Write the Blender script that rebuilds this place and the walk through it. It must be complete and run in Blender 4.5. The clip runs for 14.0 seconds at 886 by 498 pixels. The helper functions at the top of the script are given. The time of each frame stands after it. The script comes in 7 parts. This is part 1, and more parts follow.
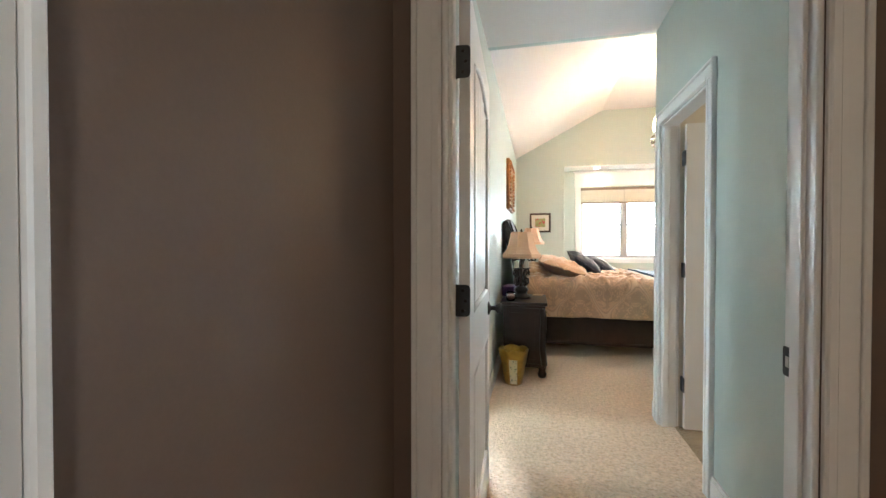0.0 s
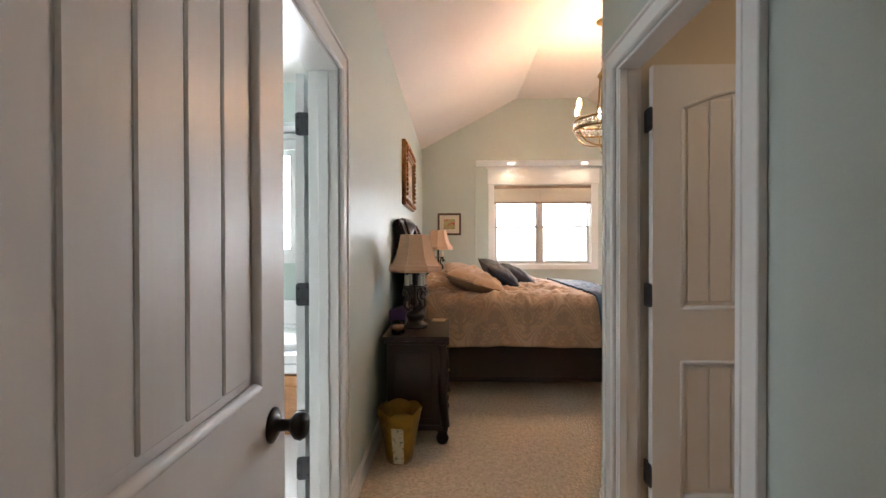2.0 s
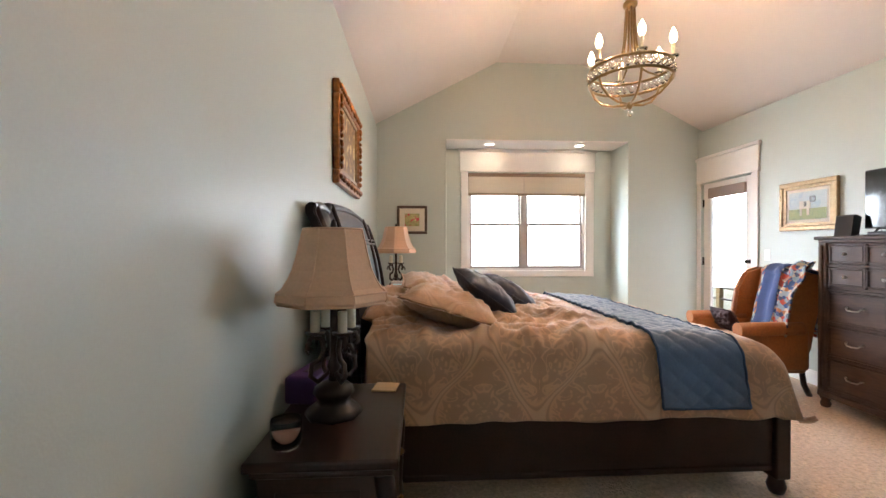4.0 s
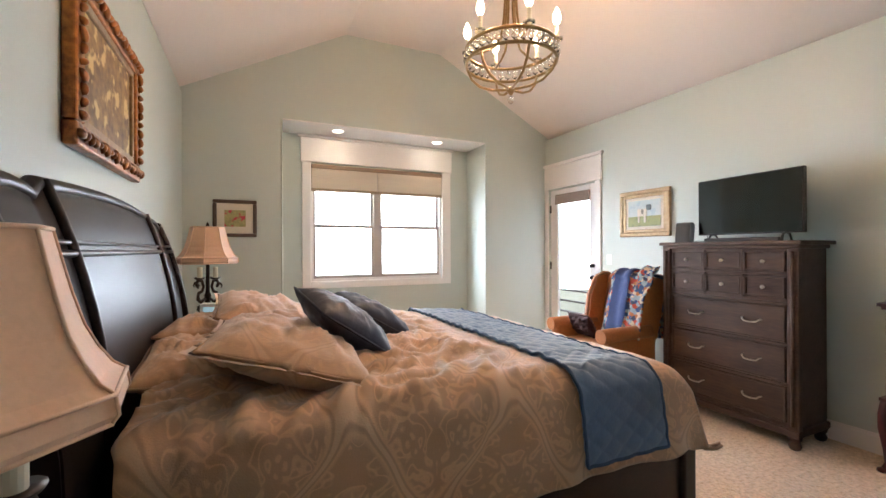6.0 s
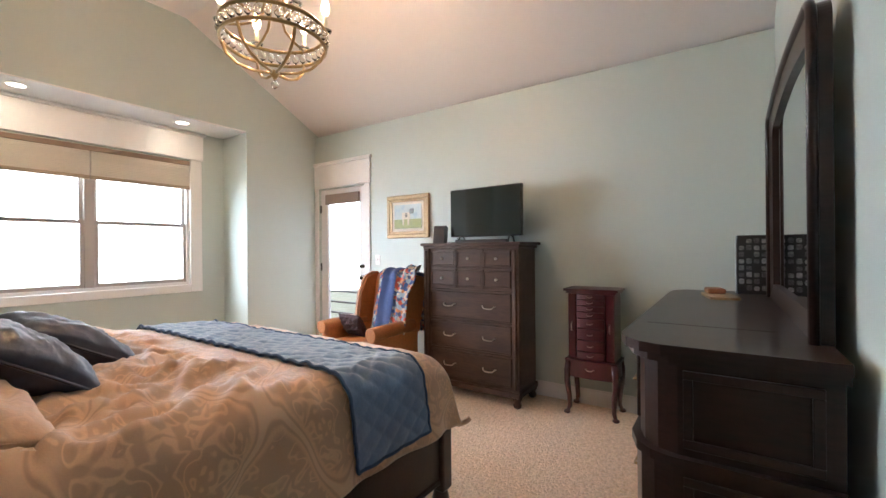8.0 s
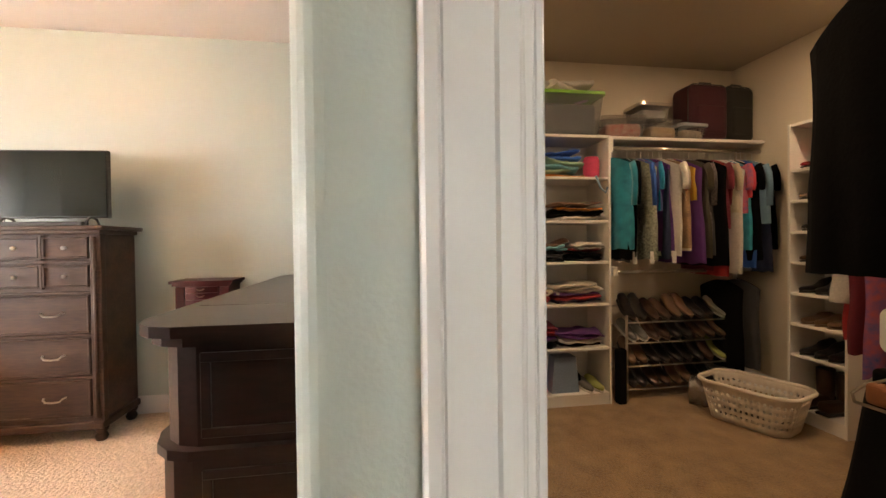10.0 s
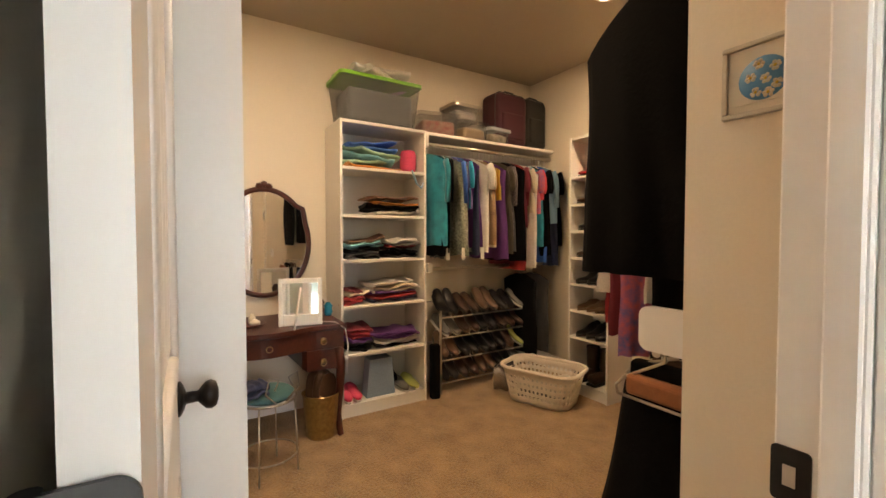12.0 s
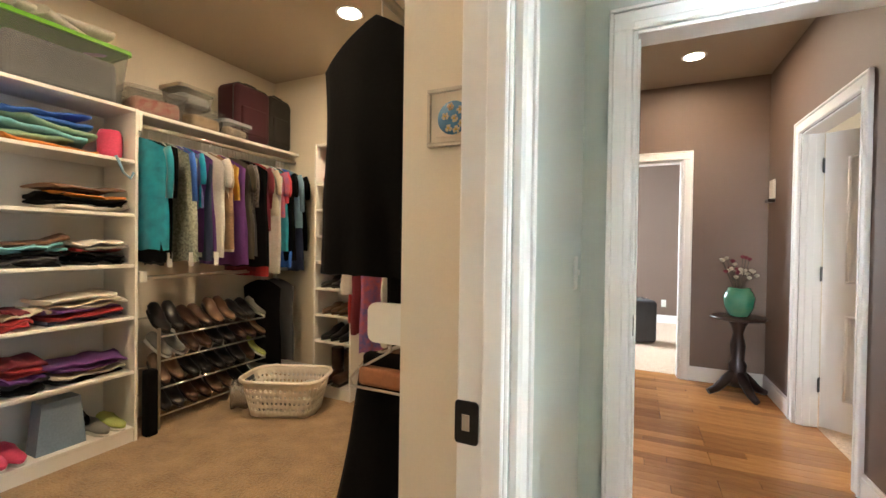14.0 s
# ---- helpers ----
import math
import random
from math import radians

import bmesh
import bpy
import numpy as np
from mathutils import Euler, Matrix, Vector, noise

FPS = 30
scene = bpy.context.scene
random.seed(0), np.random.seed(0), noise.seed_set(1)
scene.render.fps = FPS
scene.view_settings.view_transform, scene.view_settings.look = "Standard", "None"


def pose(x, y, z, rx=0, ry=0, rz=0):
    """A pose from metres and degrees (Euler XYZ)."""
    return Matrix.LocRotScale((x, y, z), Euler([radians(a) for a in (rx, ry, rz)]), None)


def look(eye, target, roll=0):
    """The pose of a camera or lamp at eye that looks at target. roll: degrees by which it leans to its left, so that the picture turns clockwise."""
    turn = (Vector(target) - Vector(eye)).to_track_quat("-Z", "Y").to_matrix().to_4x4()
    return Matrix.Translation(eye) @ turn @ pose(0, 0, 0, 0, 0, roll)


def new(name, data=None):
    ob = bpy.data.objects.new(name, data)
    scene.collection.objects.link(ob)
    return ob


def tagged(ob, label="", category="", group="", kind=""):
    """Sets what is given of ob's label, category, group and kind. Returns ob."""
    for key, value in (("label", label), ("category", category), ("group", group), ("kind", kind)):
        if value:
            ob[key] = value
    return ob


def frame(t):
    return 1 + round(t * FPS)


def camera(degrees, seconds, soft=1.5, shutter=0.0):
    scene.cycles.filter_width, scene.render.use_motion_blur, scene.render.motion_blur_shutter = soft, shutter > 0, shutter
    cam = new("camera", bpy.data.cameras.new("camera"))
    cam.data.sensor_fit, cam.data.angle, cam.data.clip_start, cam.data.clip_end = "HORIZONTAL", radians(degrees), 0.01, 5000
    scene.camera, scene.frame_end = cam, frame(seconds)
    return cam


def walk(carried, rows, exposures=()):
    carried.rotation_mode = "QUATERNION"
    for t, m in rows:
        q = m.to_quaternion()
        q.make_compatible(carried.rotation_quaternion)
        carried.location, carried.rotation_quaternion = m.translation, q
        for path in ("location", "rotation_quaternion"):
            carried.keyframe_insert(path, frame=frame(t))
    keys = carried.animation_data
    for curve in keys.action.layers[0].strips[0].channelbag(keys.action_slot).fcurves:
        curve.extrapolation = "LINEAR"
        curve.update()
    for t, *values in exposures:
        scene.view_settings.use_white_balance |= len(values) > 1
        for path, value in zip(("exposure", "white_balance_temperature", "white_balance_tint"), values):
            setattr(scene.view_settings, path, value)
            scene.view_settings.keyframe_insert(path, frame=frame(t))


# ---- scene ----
cam = camera(93.9, 14.0)
PATH = [
    (0, (0.096, 0.402, 1.245), (-0.342, 2.353, 1.217), 0.0),
    (0.5, (0.169, 0.658, 1.275), (-0.074, 2.643, 1.25), 0.2),
    (1, (0.186, 0.95, 1.291), (0.053, 2.945, 1.27), -0.0),
    (1.5, (0.22, 1.28, 1.28), (0.148, 3.279, 1.262), -0.1),
    (2, (0.222, 1.66, 1.276), (0.176, 3.659, 1.261), -0.1),
    (2.5, (0.245, 2.064, 1.289), (0.226, 4.064, 1.274), -0.1),
    (2.7, (0.263, 2.216, 1.293), (0.243, 4.216, 1.278), -0.2),
    (4.8, (0.251, 3.517, 1.289), (0.591, 5.488, 1.284), 0.2),
    (5, (0.255, 3.591, 1.281), (0.669, 5.548, 1.279), 0.2),
    (5.5, (0.277, 3.779, 1.297), (0.91, 5.676, 1.296), 0.0),
    (6, (0.3, 3.889, 1.322), (1.146, 5.701, 1.323), -0.2),
    (6.5, (0.304, 3.957, 1.335), (1.365, 5.653, 1.339), -0.2),
    (7, (0.32, 3.987, 1.336), (1.588, 5.534, 1.339), -0.3),
    (7.5, (0.336, 3.989, 1.333), (1.808, 5.343, 1.335), -0.5),
    (8, (0.375, 3.959, 1.314), (2.031, 5.081, 1.316), -0.5),
    (8.5, (0.409, 3.888, 1.278), (2.237, 4.699, 1.278), -0.6),
    (9, (0.448, 3.78, 1.266), (2.407, 4.186, 1.256), -0.6),
    (9.2, (0.483, 3.732, 1.26), (2.467, 3.978, 1.25), -0.7),
    (11.3, (0.729, 3.437, 1.215), (2.541, 2.593, 1.151), 0.1),
    (11.5, (0.749, 3.414, 1.225), (2.535, 2.517, 1.161), 0.1),
    (12, (0.78, 3.387, 1.243), (2.485, 2.344, 1.182), 0.0),
    (12.5, (0.787, 3.361, 1.244), (2.387, 2.161, 1.189), 0.4),
    (13, (0.794, 3.352, 1.247), (2.23, 1.961, 1.198), 0.5),
    (13.5, (0.781, 3.358, 1.243), (1.971, 1.751, 1.205), 0.6),
    (14, (0.738, 3.384, 1.237), (1.579, 1.57, 1.211), 0.8),
]
walk(cam, [(t, look(eye, target, roll)) for t, eye, target, roll in PATH],
     [(0.0, 0.65, 5500, 0), (1.0, 0.6, 5700, 6), (1.5, 0.05, 6000, 11), (2.7, -0.4, 6250, 14), (5.0, -0.35, 5750, 10), (7.0, -0.48, 5850, 10), (8.5, -0.35, 5700, 9), (9.0, -0.25, 6600, 16), (11.3, 1.0, 7200, 15), (13.5, 1.15, 6100, 6), (14.0, 1.4, 6000, 5)])

# ---- world and large lights ----
world = bpy.data.worlds.new("sky")
scene.world = world
world.use_nodes = True
wn = world.node_tree
sky = wn.nodes.new("ShaderNodeTexSky")
sky.sky_type = 'NISHITA'
sky.sun_disc = False
sky.sun_elevation, sky.sun_rotation = radians(38), radians(200)
wn.links.new(sky.outputs[0], wn.nodes["Background"].inputs[0])
wn.nodes["Background"].inputs[1].default_value = 0.12


def lamp(name, kind, m, power, colour, size=0.1, size_y=None, spread=None):
    data = bpy.data.lights.new(name, kind)
    data.energy, data.color = power, colour
    if kind == 'AREA':
        data.shape = 'RECTANGLE' if size_y else 'DISK'
        data.size = size
        if size_y:
            data.size_y = size_y
        if spread:
            data.spread = radians(spread)
    elif kind != 'SUN':
        data.shadow_soft_size = size
    ob = new(name, data)
    ob.matrix_world = m
    return ob


sun = lamp("sun", 'SUN', look((0, -10, 8), (0, 0, 0)), 4.0, (1.0, 0.95, 0.88))
sun.data.angle = radians(0.6)
DAY = (0.92, 0.97, 1.0)
# daylight in the openings: window, patio door and bath window
lamp("window_daylight", 'AREA', look((1.1, 9.75, 2.1), (1.9, 6.0, 0.65)), 1050, DAY, 3.2, 2.2)
lamp("door_daylight", 'AREA', look((4.95, 8.95, 1.7), (2.3, 5.6, 0.3)), 700, DAY, 2.0, 2.2)
lamp("bath_daylight", 'AREA', look((-1.65, 6.25, 1.8), (-1.65, 0, 1.2)), 1300, DAY, 1.6, 1.6)
# added light from an unseen bath side opening, brightens the passage wall
lamp("bath_side_fill", 'AREA', look((-3.46, 3.1, 1.65), (0, 3.0, 1.2)), 38, (0.86, 0.95, 1.0), 1.0, 1.1)
# no opening here: area light added for an unseen far-room window
lamp("end_room_fill", 'AREA', look((2.1, -2.7, 1.5), (0, -2.7, 1.2)), 60, DAY, 1.0, 1.2)
# added warm light for the side room, whose real source is unseen
lamp("side_room_fill", 'AREA', look((-2.24, -0.1, 1.5), (0, -0.1, 1.0)), 14, (1.0, 0.88, 0.72), 1.0, 1.2)

# ---- materials ----
def shader(name, colour, rough=0.6, metal=0.0, grain=0.0, scale=40.0, bump=0.0, colour2=None, blotch=1.3, coat=0.0, sheen=0.0, stretch=(1, 1, 1), detail=4.0, spec=0.5):
    """A principled surface with variation at a large and a small scale and a fine relief."""
    m = bpy.data.materials.new(name)
    m.use_nodes = True
    nt = m.node_tree
    p = nt.nodes["Principled BSDF"]
    p.inputs["Roughness"].default_value, p.inputs["Metallic"].default_value = rough, metal
    p.inputs["Coat Weight"].default_value = coat
    p.inputs["Specular IOR Level"].default_value = spec
    p.inputs["Sheen Weight"].default_value = sheen
    tc = nt.nodes.new("ShaderNodeTexCoord")
    mp = nt.nodes.new("ShaderNodeMapping")
    mp.inputs["Scale"].default_value = stretch
    nt.links.new(tc.outputs["Object"], mp.inputs[0])
    fine = nt.nodes.new("ShaderNodeTexNoise")
    fine.inputs["Scale"].default_value, fine.inputs["Detail"].default_value = scale, detail
    nt.links.new(mp.outputs[0], fine.inputs["Vector"])
    large = nt.nodes.new("ShaderNodeTexNoise")
    large.inputs["Scale"].default_value = blotch
    nt.links.new(mp.outputs[0], large.inputs["Vector"])
    c2 = colour2 or tuple(c * (1 - grain) for c in colour)
    mix = nt.nodes.new("ShaderNodeMix")
    mix.data_type = 'RGBA'
    mix.inputs[6].default_value, mix.inputs[7].default_value = (*colour, 1), (*c2, 1)
    add = nt.nodes.new("ShaderNodeMath")
    add.operation = 'MULTIPLY_ADD'
    nt.links.new(large.outputs[0], add.inputs[0])
    add.inputs[1].default_value = 0.5
    half = nt.nodes.new("ShaderNodeMath")
    half.operation = 'MULTIPLY'
    nt.links.new(fine.outputs[0], half.inputs[0])
    half.inputs[1].default_value = 0.5
    nt.links.new(half.outputs[0], add.inputs[2])
    ramp = nt.nodes.new("ShaderNodeMapRange")
    ramp.inputs[1].default_value, ramp.inputs[2].default_value = 0.35, 0.65
    nt.links.new(add.outputs[0], ramp.inputs[0])
    nt.links.new(ramp.outputs[0], mix.inputs[0])
    nt.links.new(mix.outputs[2], p.inputs["Base Color"])
    if bump:
        b = nt.nodes.new("ShaderNodeBump")
        b.inputs["Strength"].default_value, b.inputs["Distance"].default_value = min(1.0, bump), 0.004
        nt.links.new(fine.outputs[0], b.inputs["Height"])
        nt.links.new(b.outputs[0], p.inputs["Normal"])
    m.diffuse_color = (*colour, 1)
    return m


def glow(name, colour, strength):
    m = bpy.data.materials.new(name)
    m.use_nodes = True
    p = m.node_tree.nodes["Principled BSDF"]
    p.inputs["Base Color"].default_value = (*colour, 1)
    p.inputs["Emission Color"].default_value = (*colour, 1)
    p.inputs["Emission Strength"].default_value = strength
    return m


def glassy(name, colour=(1, 1, 1), rough=0.0, ior=1.45):
    m = bpy.data.materials.new(name)
    m.use_nodes = True
    p = m.node_tree.nodes["Principled BSDF"]
    p.inputs["Base Color"].default_value = (*colour, 1)
    p.inputs["Roughness"].default_value, p.inputs["IOR"].default_value = rough, ior
    p.inputs["Transmission Weight"].default_value = 1.0
    return m


MINT = shader("mint_wall_paint", (0.50, 0.555, 0.515), 0.42, grain=0.05, scale=160, bump=0.12, blotch=0.8)
CEIL = shader("ceiling_paint", (0.73, 0.68, 0.64), 0.8, grain=0.04, scale=120, bump=0.15)
CREAM = shader("cream_wall_paint", (0.70, 0.63, 0.52), 0.7, grain=0.05, scale=150, bump=0.1)
TAUPE = shader("taupe_wall_paint", (0.150, 0.102, 0.078), 0.6, grain=0.08, scale=150, bump=0.12)
TRIM = shader("white_trim_paint", (0.78, 0.76, 0.74), 0.38, grain=0.03, scale=60, bump=0.04)
DOORW = shader("white_door_paint", (0.77, 0.75, 0.74), 0.36, grain=0.03, scale=70, bump=0.05, stretch=(1, 1, 0.15))
CARPET = shader("beige_carpet_pile", (0.80, 0.61, 0.44), 0.95, scale=60, bump=1.0, colour2=(0.55, 0.395, 0.26), blotch=30, sheen=0.25, detail=5)
# one tan tone, darker than CEIL, for the closet and hallway ceilings
TANCEIL = shader("tan_ceiling_tone", (0.42, 0.355, 0.275), 0.8, grain=0.05, scale=120, bump=0.15)
# CARPET's pile again, its colour darkened for the weaker closet light
DIMPILE = shader("dimmed_closet_pile", (0.43, 0.285, 0.145), 0.95, scale=75, bump=1.0, colour2=(0.235, 0.148, 0.075), blotch=7, sheen=0.2, detail=5)
for nd in list(CARPET.node_tree.nodes) + list(DIMPILE.node_tree.nodes):
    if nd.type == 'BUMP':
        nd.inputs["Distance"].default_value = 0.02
BLACKM = shader("oil_rubbed_bronze", (0.018, 0.015, 0.014), 0.38, metal=0.6, grain=0.3, scale=60)
HINGEM = shader("worn_bronze_plate", (0.055, 0.056, 0.060), 0.42, metal=0.5, grain=0.35, scale=35, bump=0.05)
ESPRESSO = shader("espresso_stained_wood", (0.026, 0.011, 0.008), 0.3, scale=14, colour2=(0.010, 0.005, 0.004), bump=0.08, spec=0.28, coat=0.06, stretch=(6, 1, 6))
WALNUT = shader("weathered_walnut", (0.074, 0.041, 0.027), 0.48, scale=14, colour2=(0.026, 0.014, 0.010), spec=0.3, bump=0.15, stretch=(8, 1, 8))
GLASS = glassy("clear_glass")
MIRROR = shader("mirror_silver", (0.9, 0.9, 0.9), 0.02, metal=1.0)

# ---- building helpers ----
def solid(bm, x0, x1, y0, y1, z0, z1, bevel=0.0, seg=2):
    r = bmesh.ops.create_cube(bm, size=1, matrix=Matrix.Translation(((x0 + x1) / 2, (y0 + y1) / 2, (z0 + z1) / 2)) @ Matrix.Diagonal((abs(x1 - x0), abs(y1 - y0), abs(z1 - z0), 1)))
    if bevel:
        edges = {e for v in r["verts"] for e in v.link_edges}
        bmesh.ops.bevel(bm, geom=list(edges), offset=bevel, segments=seg, affect='EDGES', profile=0.5)
    return bm


def block(x0, x1, y0, y1, z0, z1, bevel=0.0, seg=2):
    return solid(bmesh.new(), x0, x1, y0, y1, z0, z1, bevel, seg)


def tube(bm, x, y, z0, z1, r0, r1=None, n=20, m=None):
    r1 = r0 if r1 is None else r1
    mm = Matrix.Translation((x, y, (z0 + z1) / 2))
    bmesh.ops.create_cone(bm, cap_ends=True, segments=n, radius1=r0, radius2=r1, depth=z1 - z0, matrix=(m or Matrix()) @ mm)
    return bm


def lathe(profile, n=24, m=None):
    """Turns (radius, height) pairs about z."""
    bm = bmesh.new()
    rings = []
    for r, z in profile:
        rings.append([bm.verts.new((r * math.cos(2 * math.pi * i / n), r * math.sin(2 * math.pi * i / n), z)) for i in range(n)])
    for a, b in zip(rings, rings[1:]):
        for i in range(n):
            bm.faces.new((a[i], a[(i + 1) % n], b[(i + 1) % n], b[i]))
    bm.faces.new(list(reversed(rings[0])))
    bm.faces.new(rings[-1])
    for f in bm.faces:
        f.smooth = True
    if m:
        bmesh.ops.transform(bm, matrix=m, verts=bm.verts)
    return bm


def sweep(points, radius, n=8, m=None, taper=None, bm=None):
    """A round bar along points."""
    bm = bm or bmesh.new()
    pts = [Vector(p) for p in points]
    rings = []
    for i, p in enumerate(pts):
        d = (pts[min(i + 1, len(pts) - 1)] - pts[max(i - 1, 0)]).normalized()
        u = d.orthogonal().normalized() if i == 0 else (u - d * u.dot(d)).normalized()
        v = d.cross(u)
        r = radius * (1 if not taper else 1 + (taper - 1) * i / (len(pts) - 1))
        rings.append([bm.verts.new(p + r * (u * math.cos(2 * math.pi * k / n) + v * math.sin(2 * math.pi * k / n))) for k in range(n)])
    for a, b in zip(rings, rings[1:]):
        for k in range(n):
            f = bm.faces.new((a[k], a[(k + 1) % n], b[(k + 1) % n], b[k]))
            f.smooth = True
    bm.faces.new(list(reversed(rings[0])))
    bm.faces.new(rings[-1])
    if m:
        bmesh.ops.transform(bm, matrix=m, verts=bm.verts)
    return bm


def prism(outline, axis, a, b):
    """A flat outline of (u, v) pairs, pushed from a to b along the axis."""
    bm = bmesh.new()
    put = {'x': lambda u, v, w: (w, u, v), 'y': lambda u, v, w: (u, w, v), 'z': lambda u, v, w: (u, v, w)}[axis]
    lo = [bm.verts.new(put(u, v, a)) for u, v in outline]
    hi = [bm.verts.new(put(u, v, b)) for u, v in outline]
    bm.faces.new(lo)
    bm.faces.new(hi)
    for i in range(len(lo)):
        j = (i + 1) % len(lo)
        bm.faces.new((lo[i], lo[j], hi[j], hi[i]))
    bmesh.ops.recalc_face_normals(bm, faces=bm.faces)
    return bm


def rounded(x0, x1, z0, z1, r, n=6):
    """Outline of a rectangle with rounded corners."""
    out = []
    for cx, cz, a0 in ((x1 - r, z1 - r, 0), (x0 + r, z1 - r, 90), (x0 + r, z0 + r, 180), (x1 - r, z0 + r, 270)):
        for i in range(n + 1):
            a = radians(a0 + 90 * i / n)
            out.append((cx + r * math.cos(a), cz + r * math.sin(a)))
    return out


def mesh_of(name, bm, material):
    me = bpy.data.meshes.new(name)
    bm.normal_update()
    bm.to_mesh(me)
    bm.free()
    if material:
        me.materials.append(material)
    return me


def part(name, bm, material, parent, label=""):
    ob = new(name, mesh_of(name, bm, material))
    ob.parent = parent
    if label:
        ob["label"] = label
    return ob


def thing(name, label, category, x=0, y=0, z=0, turn=0, group=""):
    ob = new(name)
    ob.matrix_basis = pose(x, y, z, 0, 0, turn)
    return tagged(ob, label, category, group)


def whole(name, bm, material, label, category, m=None, group="", kind=""):
    ob = new(name, mesh_of(name, bm, material))
    if m:
        ob.matrix_basis = m
    return tagged(ob, label, category, group, kind)


def structure(name, bm, material, label, category="wall"):
    return tagged(new(name, mesh_of(name, bm, material)), label, category, "", "structure")


def wall_mesh(axis, c0, c1, a0, a1, z0, z1, holes=()):
    """A wall between c0 and c1 across the axis, a0 to a1 along it, with openings (a, b, low, high)."""
    bm = bmesh.new()

    def piece(p, q, lo, hi):
        if q - p > 1e-4 and hi - lo > 1e-4:
            if axis == 'x':
                solid(bm, c0, c1, p, q, lo, hi)
            else:
                solid(bm, p, q, c0, c1, lo, hi)
    at = a0
    for p, q, lo, hi in sorted(holes):
        piece(at, p, z0, z1)
        piece(p, q, z0, lo)
        piece(p, q, hi, z1)
        at = q
    piece(at, a1, z0, z1)
    return bm


# ---- the large structure ----
LX, TX, FY, DY = -0.27, 3.95, 8.40, 3.66
CX0, CX1 = 0.93, 1.016
ENT0, ENT1 = -0.165, 0.755
CLO0, CLO1 = 2.69, 3.473
BAT0, BAT1 = 2.66, 3.45
HEAD = 2.045
HX, HY = -0.31, -1.08
structure("floor_bedroom", block(LX, TX, DY, FY, -0.1, 0), CARPET, "beige cut-pile wall-to-wall carpet", "carpet")
structure("floor_alcove", block(0.598, 3.004, FY, 8.90, -0.1, 0), CARPET, "beige cut-pile carpet in window alcove", "carpet")
structure("floor_passage", block(LX, CX1, 1.61, DY, -0.1, 0), CARPET, "beige cut-pile carpet in entry passage", "carpet")
structure("floor_closet", block(CX1, 3.95, 0.42, DY - 0.12, -0.1, 0), DIMPILE, "cut-pile closet carpet, darkened as in dim light", "carpet")
structure("wall_headboard", wall_mesh('x', LX - 0.13, LX, 1.67, FY, 0, 2.79, [(BAT0, BAT1, 0, HEAD)]), MINT, "pale mint painted wall behind the bed")
structure("wall_window", wall_mesh('y', FY, FY + 0.12, LX - 0.13, TX + 0.13, 0, 3.9, [(0.598, 3.004, 0, 2.665)]), MINT, "pale mint gable wall with window alcove")
structure("wall_television", wall_mesh('x', TX, TX + 0.13, DY - 0.12, FY, 0, 2.79, [(7.50, 8.33, 0, 2.10)]), MINT, "pale mint wall with glazed patio door")
structure("wall_alcove_side_1", block(0.50, 0.598, FY + 0.12, 8.90, 0, 2.665), MINT, "pale mint alcove side wall")
structure("wall_alcove_side_2", block(3.004, 3.10, FY + 0.12, 8.90, 0, 2.665), MINT, "pale mint alcove side wall")
structure("ceiling_alcove_top", block(0.50, 3.10, FY + 0.12, 8.90, 2.665, 2.76), CEIL, "white alcove roof", "ceiling")
structure("wall_alcove_back", wall_mesh('y', 8.90, 9.02, 0.50, 3.10, 0, 2.76, [(0.945, 2.62, 0.95, 2.32)]), MINT, "pale mint wall around the window")
structure("ceiling_alcove", block(0.599, 3.003, FY + 0.001, 8.899, 2.653, 2.664), TRIM, "white flat alcove ceiling", "ceiling")
structure("wall_dresser", block(CX0 + 0.03, TX, DY - 0.12, DY, 0, 3.9), MINT, "pale mint wall behind the dresser")
structure("wall_passage_gable", block(LX, CX0 + 0.03, DY - 0.05, DY, 2.75, 3.9), MINT, "pale mint wall above the entry passage")
tube(bm := bmesh.new(), CX0 + 0.03, DY - 0.03, 0, 2.75, 0.03, n=24)
structure("trim_corner", bm, MINT, "pale mint rounded drywall corner", "wall")
for x in (0.598, 3.004):
    structure("trim_alcove_corner", tube(bmesh.new(), x, FY + 0.004, 0, 2.665, 0.010, n=20), MINT, "pale mint rounded alcove corner", "wall")
structure("wall_closet", wall_mesh('x', CX0, CX1, 1.67, DY - 0.03, 0, 2.75, [(CLO0, CLO1, 0, HEAD)]), MINT, "pale mint passage wall with closet doorway")
structure("wall_entry", wall_mesh('y', 1.615, 1.67, LX - 0.13, CX1, 0, 2.75, [(ENT0, ENT1, 0, HEAD)]), MINT, "pale mint wall with entry doorway")
structure("wall_hall_front", wall_mesh('y', 1.55, 1.615, HX, 1.15, 0, 2.75, [(ENT0, ENT1, 0, HEAD)]), TAUPE, "taupe hallway wall with bedroom doorway")
structure("ceiling_passage", block(LX, CX0, 1.67, DY - 0.05, 2.75, 2.85), CEIL, "white flat passage ceiling", "ceiling")
# vaulted ceiling
E0, PK, P1, P2 = 2.778, 3.655, 1.256, 2.38
vault = prism([(LX - 0.13, E0), (P1, PK), (P2, PK), (TX + 0.13, E0), (TX + 0.13, 4.0), (LX - 0.13, 4.0)], 'y', DY - 0.12, FY + 0.12)
structure("ceiling_bedroom", vault, CEIL, "white vaulted ceiling with flat ridge", "ceiling")

